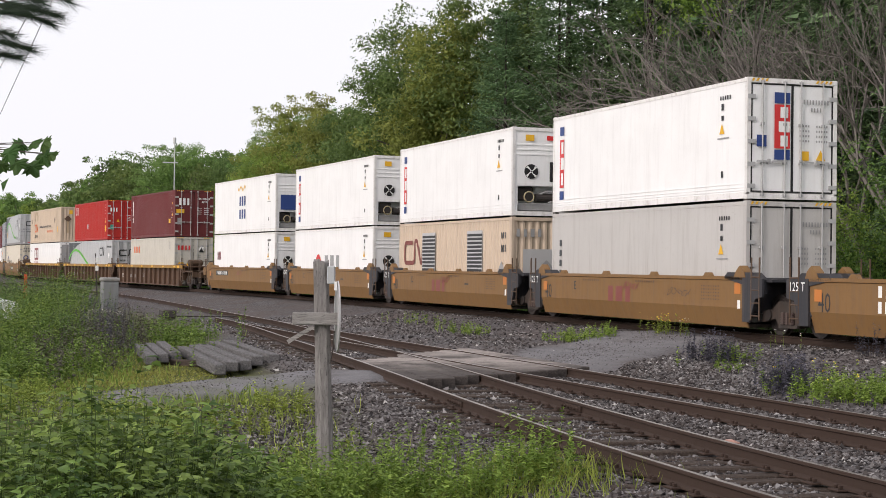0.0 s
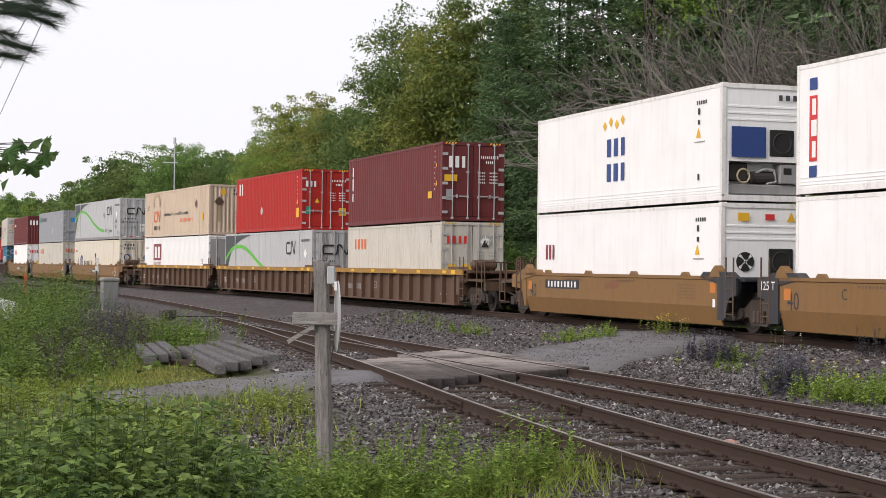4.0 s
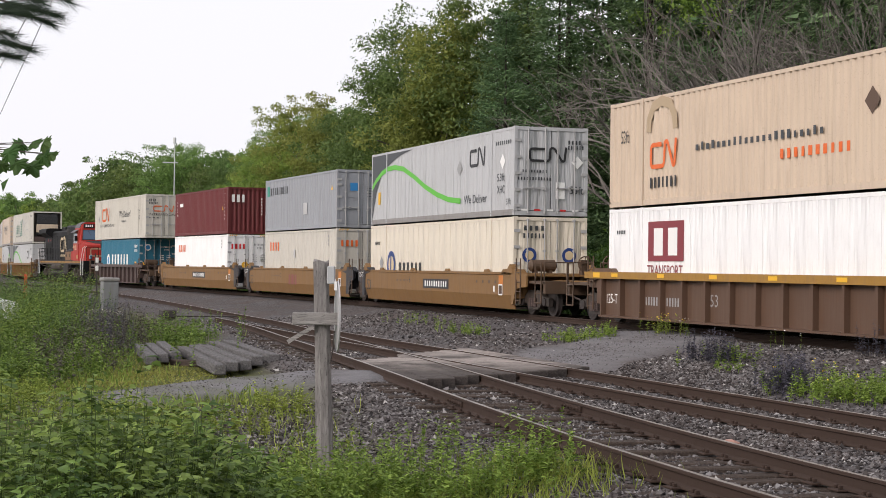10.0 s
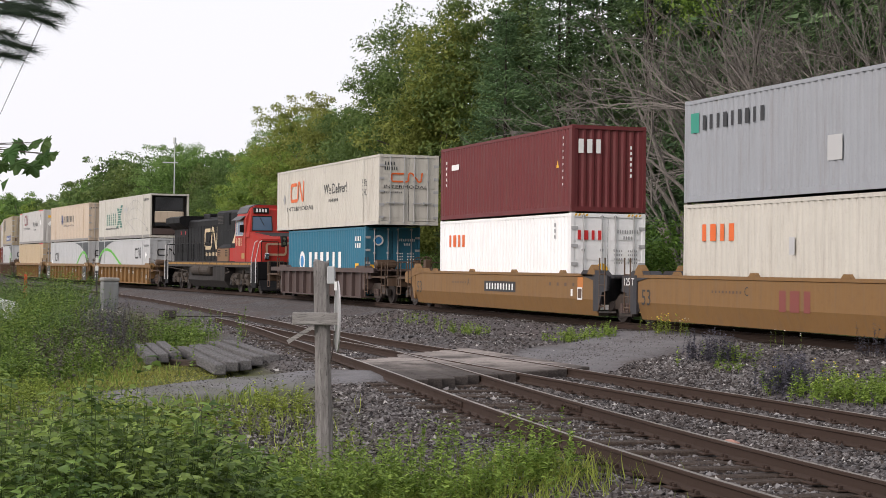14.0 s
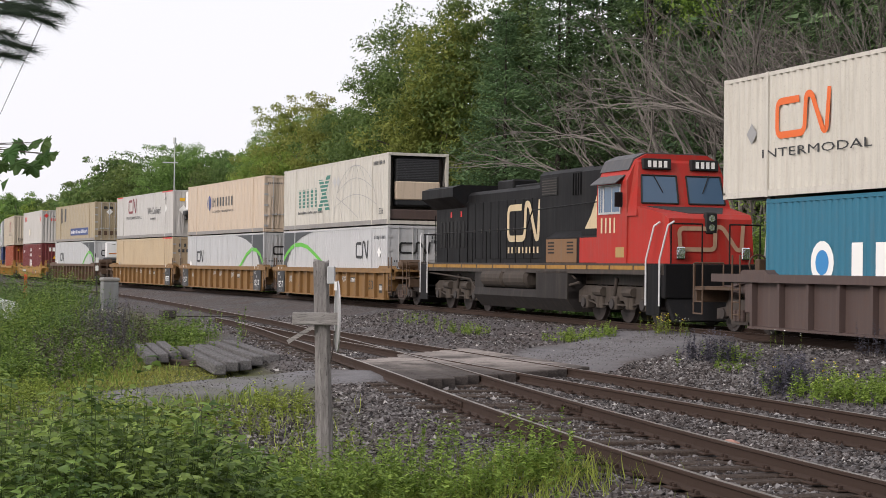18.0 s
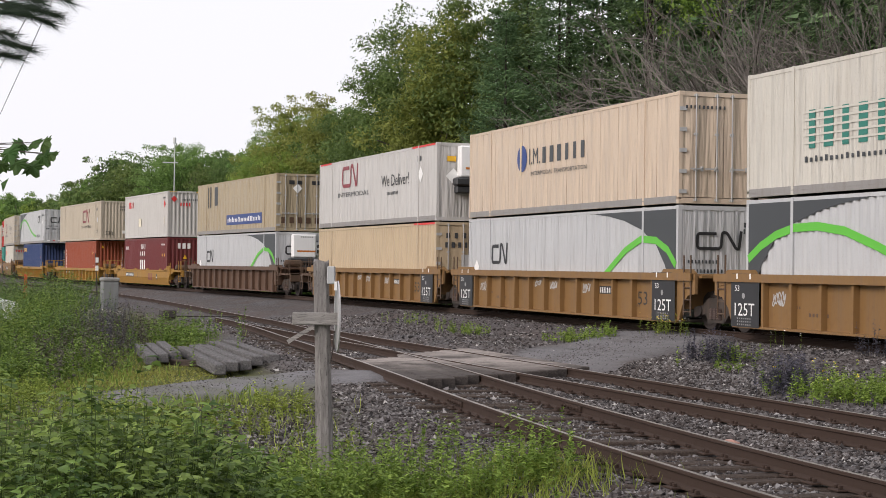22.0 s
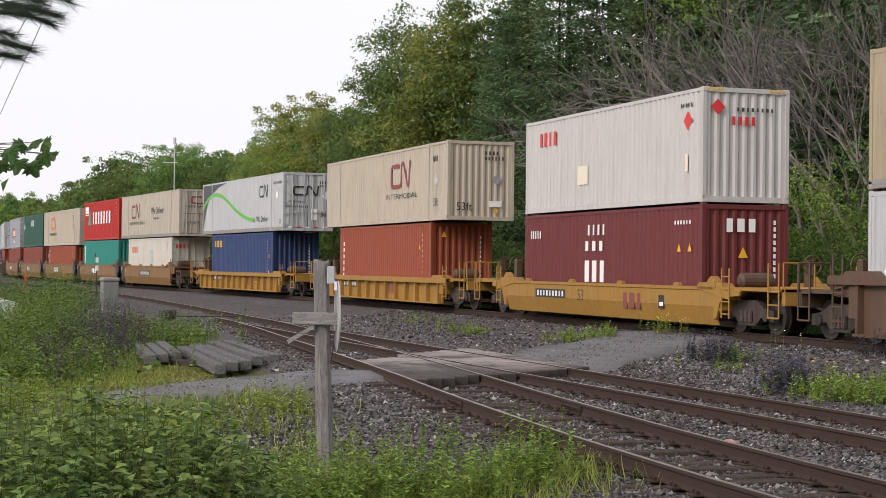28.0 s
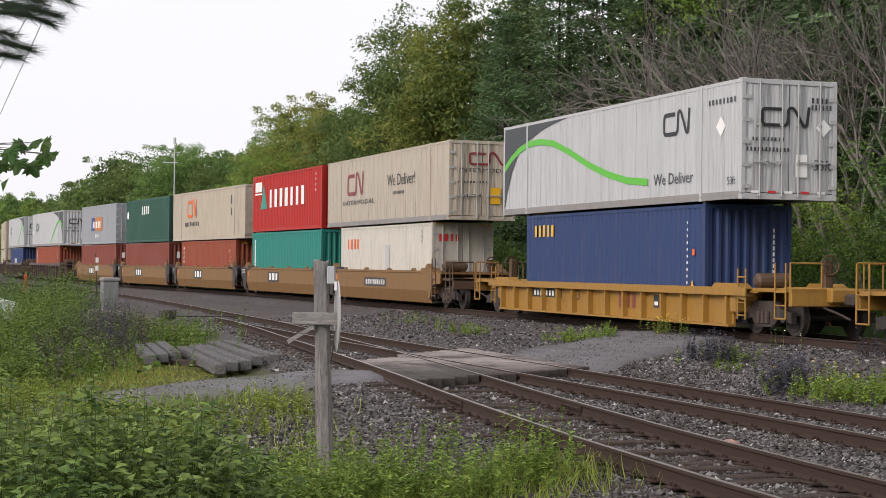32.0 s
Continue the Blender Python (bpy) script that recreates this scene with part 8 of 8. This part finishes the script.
stack(-263.6, ("teal ribbed container with white side letters", F40, HI, "teal", "ribbed", "ribbed", lambda: side_column(0.5, 2.3, 8, "white", 0.25, 0.2)), ("red ribbed container with white lettering bars", F40, HI, "red", "ribbed", "ribbed", lambda: wordmark(3.0, 1.2, 7, 6.6, 0.9, "white") + [("side", 1.5, 1.15, triangle(1.3), "teal"), ("side", 0.5, 2.05, rect(1.3, 0.5), "white"), ("side", 0.5, 1.9, rect(1.3, 0.08), "white")] + side_column(11.2, 2.5, 4, "white", 0.25, 0.1)))
stack(-279.1, ("orange-red ribbed container with white side letters", F40, LO, "orange", "ribbed", "ribbed", triton), ("beige ribbed container with red emblem", F53, HI, "beige", "ribbed", "door", lambda: [("side", 3.6, 1.35, loop_logo(1.1, 2.2), "orange"), ("side", 3.0, 0.85, blocks(9, 3.4, 0.24), "black"), ("side", 13.2, 1.9, blocks(1, 0.5, 0.5), "charcoal"), ("side", 13.2, 1.3, blocks(1, 0.5, 0.4), "charcoal")]))
stack(-294.6, ("brown-red ribbed container without marks", F40, LO, "brownred", "ribbed", "ribbed", lambda: wordmark(0.4, 1.6, 2, 0.9, 0.4, "white", "end")), ("dark green ribbed container with white mark", F40, HI, "green", "ribbed", "ribbed", lambda: wordmark(4.6, 1.85, 4, 2.2, 0.55, "white") + [("side", 0.3, 1.6, disc(0.55), "white")]))
stack(-310.0, ("brown-red ribbed container with white mark", F40, LO, "brownred", "ribbed", "ribbed", lambda: wordmark(0.3, 1.6, 2, 1.0, 0.4, "white", "end")), ("grey ribbed container with orange and blue emblem", F40, HI, "grey", "ribbed", "door", lambda: [("side", 3.6, 1.0, rect(1.5, 1.0), "navy"), ("side", 4.9, 1.0, rect(2.6, 1.0), "brightorange"), ("side", 4.0, 1.2, blocks(5, 3.0, 0.5), "white"), ("side", 5.0, 0.5, blocks(4, 1.6, 0.25), "white")]))
stack(-331.5, ("orange-red ribbed container with white side letters", F40, LO, "orange", "ribbed", "ribbed", triton), ("light grey container with green swoosh", F53, HI, "lightgrey", "smooth", "ribbed", lambda: swoosh(True, text=False)))
stack(-353.0, ("dark blue ribbed container with white mark", F40, LO, "blue", "ribbed", "ribbed", lambda: wordmark(4.0, 1.0, 3, 2.4, 0.6, "white")), ("light grey container with green swoosh", F53, HI, "lightgrey", "smooth", "ribbed", lambda: swoosh(True, text=False)))
stack(-374.5, ("beige ribbed container without emblem", F53, LO, "beige", "ribbed", "ribbed"), ("beige ribbed container with dark red emblem", F53, HI, "beige", "ribbed", "ribbed", beige_cn))
# ---------------- locomotive ----------------
def locomotive(place):
    loco = thing("locomotive", "black and red diesel freight locomotive with grimy underframe", "locomotive", group="")
    blk, red, under = paint("black"), paint("cabred"), paint("underframe")
    grime = painted("truck_grime", (0.055, 0.045, 0.038), (0.11, 0.09, 0.07), 0.5, 0.8)
    cream = painted("cream_trim", (0.6, 0.48, 0.3), amount=0.3)
    glass = plain("cab_glass", (0.06, 0.11, 0.18), 0.08)
    dk = 1.66
    frame_b = Build().box(-10.5, 10.3, -1.52, 1.52, dk - 0.06, dk).box(-10.5, 10.3, -1.5, -1.42, dk - 0.3, dk - 0.06).box(-10.5, 10.3, 1.42, 1.5, dk - 0.3, dk - 0.06).box(-10.3, 10.1, -0.9, 0.9, 1.05, dk - 0.06)
    part("underframe", frame_b, under, loco)
    dull = painted("dull_yellow", (0.36, 0.19, 0.035), (0.1, 0.06, 0.03), 0.7)
    for k in range(13):
        x = -10.2 + k * 1.56
        part("reflective_strip", shared(("reflective_strip",), lambda: Build().box(0, 1.46, -1.512, -1.502, dk - 0.17, dk - 0.02), dull), None, loco, at=Matrix.Translation((x, 0, 0)))
    # long hood in sections
    def section(name, x0, x1, y, z1, mat, c=0.12):
        prof = [(-y, dk), (-y, z1 - c), (-y + c, z1), (y - c, z1), (y, z1 - c), (y, dk)]
        return part(name, Build().prism_x(prof, x0, x1), mat, loco)
    rad = section("radiator_housing", -9.95, -6.5, 0.98, 3.9, blk)
    part("radiator_wing", Build().prism_x([(-1.5, 4.32), (-1.5, 4.0), (-0.98, 3.62), (0.98, 3.62), (1.5, 4.0), (1.5, 4.32), (1.2, 4.42), (-1.2, 4.42)], -10.15, -6.6), blk, rad)
    for i in range(7):
        part("louvre", shared(("loco_louvre",), lambda: Build().bevel_box(0, 0.22, -1.0, -0.978, 2.2, 3.15, 0.008), RUBBER), None, rad, at=Matrix.Translation((-9.5 + 0.42 * i, 0, 0)))
    for x, z in ((-8.3, 3.3), (-7.2, 3.3)):
        part("reflector", Build().box(x, x + 0.12, -0.992, -0.98, z, z + 0.2), ink("red"), rad, "small red reflector")
    part("grab_iron", Build().tube([(-9.8, -1.02, 2.1), (-9.8, -1.08, 2.1), (-9.8, -1.08, 3.4), (-9.8, -1.02, 3.4)], 0.015), blk, rad)
    hood = section("engine_hood", -6.5, 0.55, 0.95, 4.15, blk)
    for i in range(9):
        d = part("hood_door", shared(("hood_door",), lambda: Build().bevel_box(0.02, 0.72, -0.97, -0.95, 1.8, 3.75, 0.008), blk), None, hood, at=Matrix.Translation((-6.4 + 0.77 * i, 0, 0)))
        part("latch", shared(("hood_latch",), lambda: Build().box(0.6, 0.68, -0.985, -0.97, 2.7, 2.82), under), None, d)
    part("exhaust_stack", Build().bevel_box(-4.9, -3.4, -0.45, 0.45, 4.15, 4.5, 0.05), blk, hood)
    part("roof_hatch", Build().bevel_box(-2.8, -0.4, -0.6, 0.6, 4.15, 4.26, 0.03), blk, hood)
    mid = section("alternator_cab", 0.55, 4.5, 1.05, 4.52, blk)
    part("intake", Build().bevel_box(0.75, 2.0, -1.075, -1.045, 3.75, 4.3, 0.01), RUBBER, mid, "dark intake grille")
    for i in range(6):
        part("slat", shared(("intake_slat",), lambda: Build().box(0.78, 1.97, -1.082, -1.073, 0, 0.03), under), None, mid, at=Matrix.Translation((0, 0, 3.8 + 0.08 * i)))
    for i in range(7):
        part("rib", shared(("upper_rib",), lambda: Build().box(0, 0.06, -1.09, -1.05, 3.7, 4.35), blk), None, mid, at=Matrix.Translation((3.2 + 0.19 * i, 0, 0)))
    part("blower_housing", Build().prism_x([(-1.38, dk), (-1.38, 2.42), (-1.05, 2.62), (1.05, 2.62), (1.38, 2.42), (1.38, dk)], 1.9, 6.0), blk, mid)
    part("tan_panel", Build().box(1.95, 4.3, -1.392, -1.382, dk + 0.02, 2.38), painted("faded_tan", (0.2, 0.105, 0.045), amount=0.8, rust=0.4), mid, "faded tan panel")
    for i in range(4):
        part("vent", shared(("tan_vent",), lambda: Build().box(0, 0.48, -1.4, -1.39, 0, 0.045), RUBBER), None, mid, at=Matrix.Translation((2.1, 0, 1.95 + 0.1 * i)))
        part("vent", MESHES[("tan_vent",)], None, mid, at=Matrix.Translation((3.58, 0, 1.95 + 0.1 * i)))
    aux = section("rear_cab_wall", 4.5, 6.0, 1.32, 4.45, blk)
    part("lower_panel", Build().box(4.55, 5.98, -1.404, -1.384, dk + 0.02, 2.4), red, aux, "red lower panel")
    part("slanted_stripe", Build().add([(4.75, -1.33, 2.66), (5.98, -1.33, 2.66), (5.98, -1.33, 4.05), (5.55, -1.33, 3.55), (5.2, -1.33, 3.05)], [(0, 1, 2, 3, 4)]), cream, aux, "cream slanted stripe")
    # cab and nose
    prof = [(-1.5, dk), (-1.5, 3.92), (-1.22, 4.5), (-0.9, 4.66), (0.9, 4.66), (1.22, 4.5), (1.5, 3.92), (1.5, dk)]
    cab = part("cab", Build().prism_x(prof, 6.0, 8.0), red, loco, "red driver's cab")
    part("roof", Build().prism_x([(-1.4, 4.22), (-1.25, 4.54), (-0.9, 4.7), (0.9, 4.7), (1.25, 4.54), (1.4, 4.22), (1.36, 4.22), (1.22, 4.5), (0.9, 4.67), (-0.9, 4.67), (-1.22, 4.5), (-1.36, 4.22)], 5.95, 7.85), painted("roof_grey", (0.07, 0.07, 0.075), amount=0.3), cab)
    for x0, x1 in ((6.16, 6.42), (6.52, 7.55)):
        w = part("side_window", Build().box(x0, x1, -1.512, -1.498, 3.08, 3.78), glass, cab)
        part("window_frame", Build().box(x0 - 0.05, x1 + 0.05, -1.52, -1.503, 3.78, 3.84).box(x0 - 0.05, x1 + 0.05, -1.52, -1.503, 3.02, 3.08).box(x0 - 0.05, x0, -1.52, -1.503, 3.08, 3.78).box(x1, x1 + 0.05, -1.52, -1.503, 3.08, 3.78).box((x0 + x1) / 2 - 0.02, (x0 + x1) / 2 + 0.02, -1.516, -1.503, 3.08, 3.78), STEEL_BAR, w)
    part("sun_visor", Build().add([(6.05, -1.44, 4.06), (7.75, -1.44, 4.06), (7.75, -1.74, 3.84), (6.05, -1.74, 3.84), (6.05, -1.44, 4.09), (7.75, -1.44, 4.09), (7.75, -1.74, 3.87), (6.05, -1.74, 3.87)], [(0, 1, 2, 3), (7, 6, 5, 4), (0, 4, 5, 1), (1, 5, 6, 2), (2, 6, 7, 3), (3, 7, 4, 0)]), bpy.data.materials["roof_grey"], cab)
    part("mirror", Build().bevel_box(7.72, 7.76, -1.75, -1.52, 3.2, 3.6, 0.01), blk, cab)
    # raked front with two panes
    front = Build().add([(8.0, -1.5, 2.95), (8.0, 1.5, 2.95), (8.0, 1.25, 4.5), (8.0, -1.25, 4.5), (8.5, -1.45, 2.95), (8.5, 1.45, 2.95), (8.12, 1.22, 4.42), (8.12, -1.22, 4.42)], [(4, 5, 6, 7), (0, 4, 7, 3), (1, 2, 6, 5), (3, 7, 6, 2), (0, 1, 5, 4)])
    part("cab_front", front, red, cab)
    def on_front(y, z, o):
        return (8.5 - 0.38 * (z - 2.95) / 1.47 + o, y, z)
    for s in (-1, 1):
        y0, y1 = sorted((s * 0.16, s * 1.26))
        w = part("windshield", Build().add([on_front(y0, 3.3, 0.012), on_front(y1, 3.3, 0.012), on_front(y1 * 0.94, 4.06, 0.012), on_front(y0 * 0.94, 4.06, 0.012)], [(0, 1, 2, 3)]), glass, cab)
        part("seal", Build().tube([on_front(y0, 3.3, 0.015), on_front(y1, 3.3, 0.015), on_front(y1 * 0.94, 4.06, 0.015), on_front(y0 * 0.94, 4.06, 0.015), on_front(y0, 3.3, 0.015)], 0.025, 5), RUBBER, w)
        part("wiper", Build().cyl(on_front(s * 0.85, 4.1, 0.03), on_front(s * 0.6, 3.6, 0.03), 0.014, 5), RUBBER, cab)
        part("number_board", Build().bevel_box(8.1, 8.26, s * 0.72 - 0.42, s * 0.72 + 0.42, 4.22, 4.52, 0.02), RUBBER, cab, "black number board")
        for k in range(4):
            part("marking", shared(("board_bar",), lambda: Build().box(8.262, 8.266, -0.05, 0.05, 4.28, 4.46), ink("white")), None, cab, at=Matrix.Translation((0, s * 0.72 - 0.24 + 0.16 * k, 0)))
    nose = [(8.0, dk), (8.0, 3.25), (8.5, 3.2), (9.75, 2.98), (9.98, 2.85), (10.12, dk)]
    nb = Build()
    n = len(nose)
    ys = [-1.47, -1.44, -1.4, -1.3, -1.22, -1.22]
    nb.v = [(x, y, z) for (x, z), y in zip(nose, ys)] + [(x, -y, z) for (x, z), y in zip(nose, ys)]
    nb.f = [tuple(range(n)), tuple(range(2 * n - 1, n - 1, -1))] + [(i, n + i, n + (i + 1) % n, (i + 1) % n) for i in range(n)]
    ns = part("nose", nb, red, loco, "red wide nose")
    chrome = plain("lamp_chrome", (0.75, 0.77, 0.8), 0.15, 0.9)
    part("headlight", Build().bevel_box(9.88, 10.06, -0.17, 0.17, 2.45, 3.02, 0.03), RUBBER, ns, "black twin headlight housing")
    for zz in (2.86, 2.62):
        part("lamp", Build().cyl((10.055, 0, zz), (10.075, 0, zz), 0.09, 14), chrome, ns, "clear headlight lens")
    part("glare_panel", Build().add([(8.5, -1.15, 3.2), (9.7, -0.5, 2.99), (9.7, 0.5, 2.99), (8.5, 1.15, 3.2), (8.5, -1.15, 3.215), (9.7, -0.5, 3.005), (9.7, 0.5, 3.005), (8.5, 1.15, 3.215)], [(4, 5, 6, 7), (0, 1, 5, 4), (1, 2, 6, 5), (2, 3, 7, 6), (3, 0, 4, 7)]), plain("glare_black", (0.025, 0.026, 0.028), 0.8), ns, "dark anti-glare panel")
    for sy in (-1, 1):
        part("ditch_light", Build().bevel_box(10.1, 10.2, sy * 0.95 - 0.12, sy * 0.95 + 0.12, 1.78, 2.1, 0.02).cyl((10.2, sy * 0.95, 1.95), (10.24, sy * 0.95, 1.95), 0.1, 14), chrome, ns, "round ditch light")
    logo = loop_logo(0.72, 2.0).mesh("marking", painted("dull_cream", (0.42, 0.27, 0.18), amount=0.5))
    part("marking", logo, None, ns, at=Matrix.Translation((10.115, -1.0, 1.98)) @ Matrix.Rotation(radians(90), 4, "Z") @ Matrix.Rotation(radians(-7), 4, "X"))
    part("marking", loop_logo(1.32, 3.0).mesh("marking", cream), None, hood, "cream rounded emblem", at=Matrix.Translation((-2.5, -0.99, 2.35)))
    part("marking", blocks(9, 2.9, 0.2, 0.4).mesh("marking", ink("tanlight")), None, hood, at=Matrix.Translation((-2.5, -0.99, 1.98)))
    part("marking", blocks(4, 1.15, 0.42, 0.45).mesh("marking", ink("tanlight")), None, cab, at=Matrix.Translation((6.2, -1.508, 2.5)))
    part("warning_plate", Build().box(7.3, 7.85, -1.508, -1.503, 1.82, 2.1), painted("olive_plate", (0.4, 0.27, 0.1), amount=0.4), cab)
    # pilot, steps and rails
    for s in (1, -1):
        x0 = 9.9 if s > 0 else -10.4
        m = Matrix.Identity(4) if s > 0 else Matrix.Rotation(math.pi, 4, "Z")
        pil = part("pilot", Build().bevel_box(10.1, 10.35, -1.5, 1.5, 0.75, dk, 0.03).prism_y([(10.3, 0.75), (10.75, 0.2), (10.6, 0.16), (10.2, 0.6)], -1.4, 1.4), blk, loco, at=m)
        part("coupler", Build().bevel_box(10.3, 11.05, -0.13, 0.13, 0.74, 1.0, 0.03).bevel_box(10.85, 11.15, -0.22, 0.22, 0.7, 1.02, 0.05), under, pil)
        for sy in (-1, 1):
            st = part("steps", Build().box(9.3, 10.1, sy * 1.5 - 0.02, sy * 1.5 + 0.02, 0.3, dk).box(9.35, 10.05, sy * 1.2, sy * 1.5, 0.4, 0.44).box(9.35, 10.05, sy * 1.2, sy * 1.5, 0.8, 0.84).box(9.35, 10.05, sy * 1.2, sy * 1.5, 1.2, 1.24), blk, pil)
            for x in (9.3, 10.12):
                part("handrail", Build().tube([(x, sy * 1.54, 0.55), (x, sy * 1.54, 1.75), (x + 0.3, sy * 1.45, 2.65), (x + 0.45, sy * 1.35, 2.75)], 0.026, 6), plain("white_rail", (0.6, 0.6, 0.6), 0.5) if "white_rail" not in bpy.data.materials else bpy.data.materials["white_rail"], st, "white handrail")
        part("end_rail", Build().tube([(10.3, -1.3, dk), (10.3, -1.3, 2.7), (10.3, -0.4, 2.7), (10.3, -0.4, dk)], 0.022).tube([(10.3, 1.3, dk), (10.3, 1.3, 2.7), (10.3, 0.4, 2.7), (10.3, 0.4, dk)], 0.022), blk, pil)
    side_rail = Build()
    for k in range(9):
        x = -9.9 + k * 1.35
        side_rail.cyl((x, -1.48, dk), (x, -1.48, 2.7), 0.018, 5)
    side_rail.tube([(-9.9, -1.48, 2.7), (0.5, -1.48, 2.74), (1.0, -1.48, 3.3), (5.9, -1.48, 3.4)], 0.02)
    part("handrail", side_rail, blk, loco)
    part("handrail", turned(Build().add(side_rail.v, side_rail.f), Matrix.Diagonal((1, -1, 1, 1))), blk, loco)
    # tank, reservoirs, trucks
    part("fuel_tank", Build().prism_x([(-1.45, 0.84), (-1.5, 0.6), (-1.2, 0.22), (1.2, 0.22), (1.5, 0.6), (1.45, 0.84)], -4.3, 3.9).prism_x([(-1.5, 0.6), (-1.5, 1.42), (1.5, 1.42), (1.5, 0.6)], 1.4, 3.9).prism_x([(-1.45, 0.6), (-1.45, 1.36), (1.45, 1.36), (1.45, 0.6)], -4.3, -3.45), painted("tank_dark", (0.024, 0.021, 0.02), (0.08, 0.065, 0.05), 0.5, 0.7), loco)
    for x in (-3.4, -1.3):
        part("air_reservoir", Build().cyl((x, -1.28, 1.17), (x + 1.8, -1.28, 1.17), 0.31, 16).cyl((x - 0.08, -1.28, 1.17), (x, -1.28, 1.17), 0.2, 16, 0.3).cyl((x + 1.8, -1.28, 1.17), (x + 1.88, -1.28, 1.17), 0.3, 16, 0.2), grime, loco)
    part("piping", Build().tube([(-4.2, -1.4, 1.5), (-2, -1.4, 1.52), (0.9, -1.4, 1.5), (3.4, -1.4, 1.48), (4.2, -1.35, 1.2)], 0.03).tube([(3.3, -1.42, 0.7), (3.8, -1.42, 1.0), (4.6, -1.42, 1.1)], 0.04).tube([(-4.4, -1.4, 0.8), (-4.9, -1.4, 1.1), (-9.5, -1.4, 1.3)], 0.03), grime, loco)
    for cx in (-6.7, 6.7):
        tr = part("truck", Build().bevel_box(-2.4, 2.4, -0.8, 0.8, 0.62, 0.95, 0.05), under, loco, "grimy three-axle truck", at=pose(cx, 0, 0))
        prof = [(-2.65, 0.5), (-2.65, 0.85), (-2.2, 1.02), (2.2, 1.02), (2.65, 0.85), (2.65, 0.5), (2.15, 0.62), (1.55, 0.62), (1.25, 0.42), (0.75, 0.42), (0.45, 0.62), (-0.45, 0.62), (-0.75, 0.42), (-1.25, 0.42), (-1.55, 0.62), (-2.15, 0.62)]
        for y in (-1.1, 1.1):
            part("side_frame", shared(("loco_frame",), lambda: Build().prism_y(prof, -0.09, 0.09), grime), None, tr, at=pose(0, y, 0))
            for x in (-1.98, 0, 1.98):
                part("axle_box", shared(("axle_box",), lambda: Build().bevel_box(-0.2, 0.2, -0.14, 0.14, 0.36, 0.74, 0.04), grime), None, tr, at=pose(x, y * 1.06, 0))
            for x in (-1.0, 1.0):
                part("brake_cylinder", shared(("brake_cylinder",), lambda: Build().cyl((-0.3, 0, 0.86), (0.3, 0, 0.86), 0.13, 10), grime), None, tr, at=pose(x, y * 1.14, 0))
                part("spring", shared(("loco_spring",), lambda: Build().cyl((0, 0, 0.4), (0, 0, 0.72), 0.1, 10).cyl((0.24, 0, 0.4), (0.24, 0, 0.72), 0.1, 10), grime), None, tr, at=pose(x - 0.12, y * 1.1, 0))
        for y in (-1, 1):
            part("brake_rod", shared(("brake_rod",), lambda: Build().tube([(-2.5, 0, 0.72), (-1.2, 0, 0.5), (1.2, 0, 0.5), (2.5, 0, 0.72)], 0.028, 6), grime), None, tr, at=pose(0, y * 1.24, 0))
            part("sand_pipe", shared(("sand_pipe",), lambda: Build().tube([(2.75, 0, 1.25), (2.8, 0, 0.6), (2.6, 0, 0.16)], 0.024, 6), grime), None, tr, at=pose(0, y * 0.95, 0))
            part("snubber", shared(("snubber",), lambda: Build().cyl((-0.12, 0, 0.62), (0.1, 0, 1.25), 0.06, 8), grime), None, tr, at=pose(0, y * 1.22, 0))
            for x in (-1.98, 0, 1.98):
                part("journal_cover", shared(("journal_cover",), lambda: Build().cyl((0, 0.0, 0.53), (0, 0.05, 0.53), 0.14, 12), STEEL_DARK), None, tr, at=pose(x, y * 1.33 - 0.025, 0))

        def wheels():
            b = Build().cyl((0, -1.0, 0), (0, 1.0, 0), 0.1, 8)
            for sy in (-1, 1):
                b.cyl((0, sy * 0.685, 0), (0, sy * 0.715, 0), 0.56, 24).cyl((0, sy * 0.715, 0), (0, sy * 0.83, 0), 0.53, 24)
            return b
        for x in (-1.98, 0, 1.98):
            WHEELS.append((part("wheelset", shared(("loco_wheels",), wheels, WHEEL), None, tr, at=pose(x, 0, 0.53)), x, 0.53))
    MOVERS.append((loco, place, 0.0))


locomotive(-72.7)


# ---------------- motion ----------------
def along(t):
    u = t - 16.0
    return 11.437 * u - 0.00173 * u * u


def motions():
    for ob, place, z in MOVERS:
        rows = []
        for t in range(33):
            x, y, a = main_line(place + along(t))
            rows.append((t, pose(x, y, z, 0, 0, math.degrees(a))))
        walk(ob, rows)
    # wheels roll on the rails; one row for each frame keeps every turn under 90 degrees
    for ob, dx, r in WHEELS:
        walk(ob, [(k / FPS, pose(dx, 0, r, 0, math.degrees(along(k / FPS) / r) % 360.0, 0)) for k in range(int(32 * FPS) + 1)])


motions()
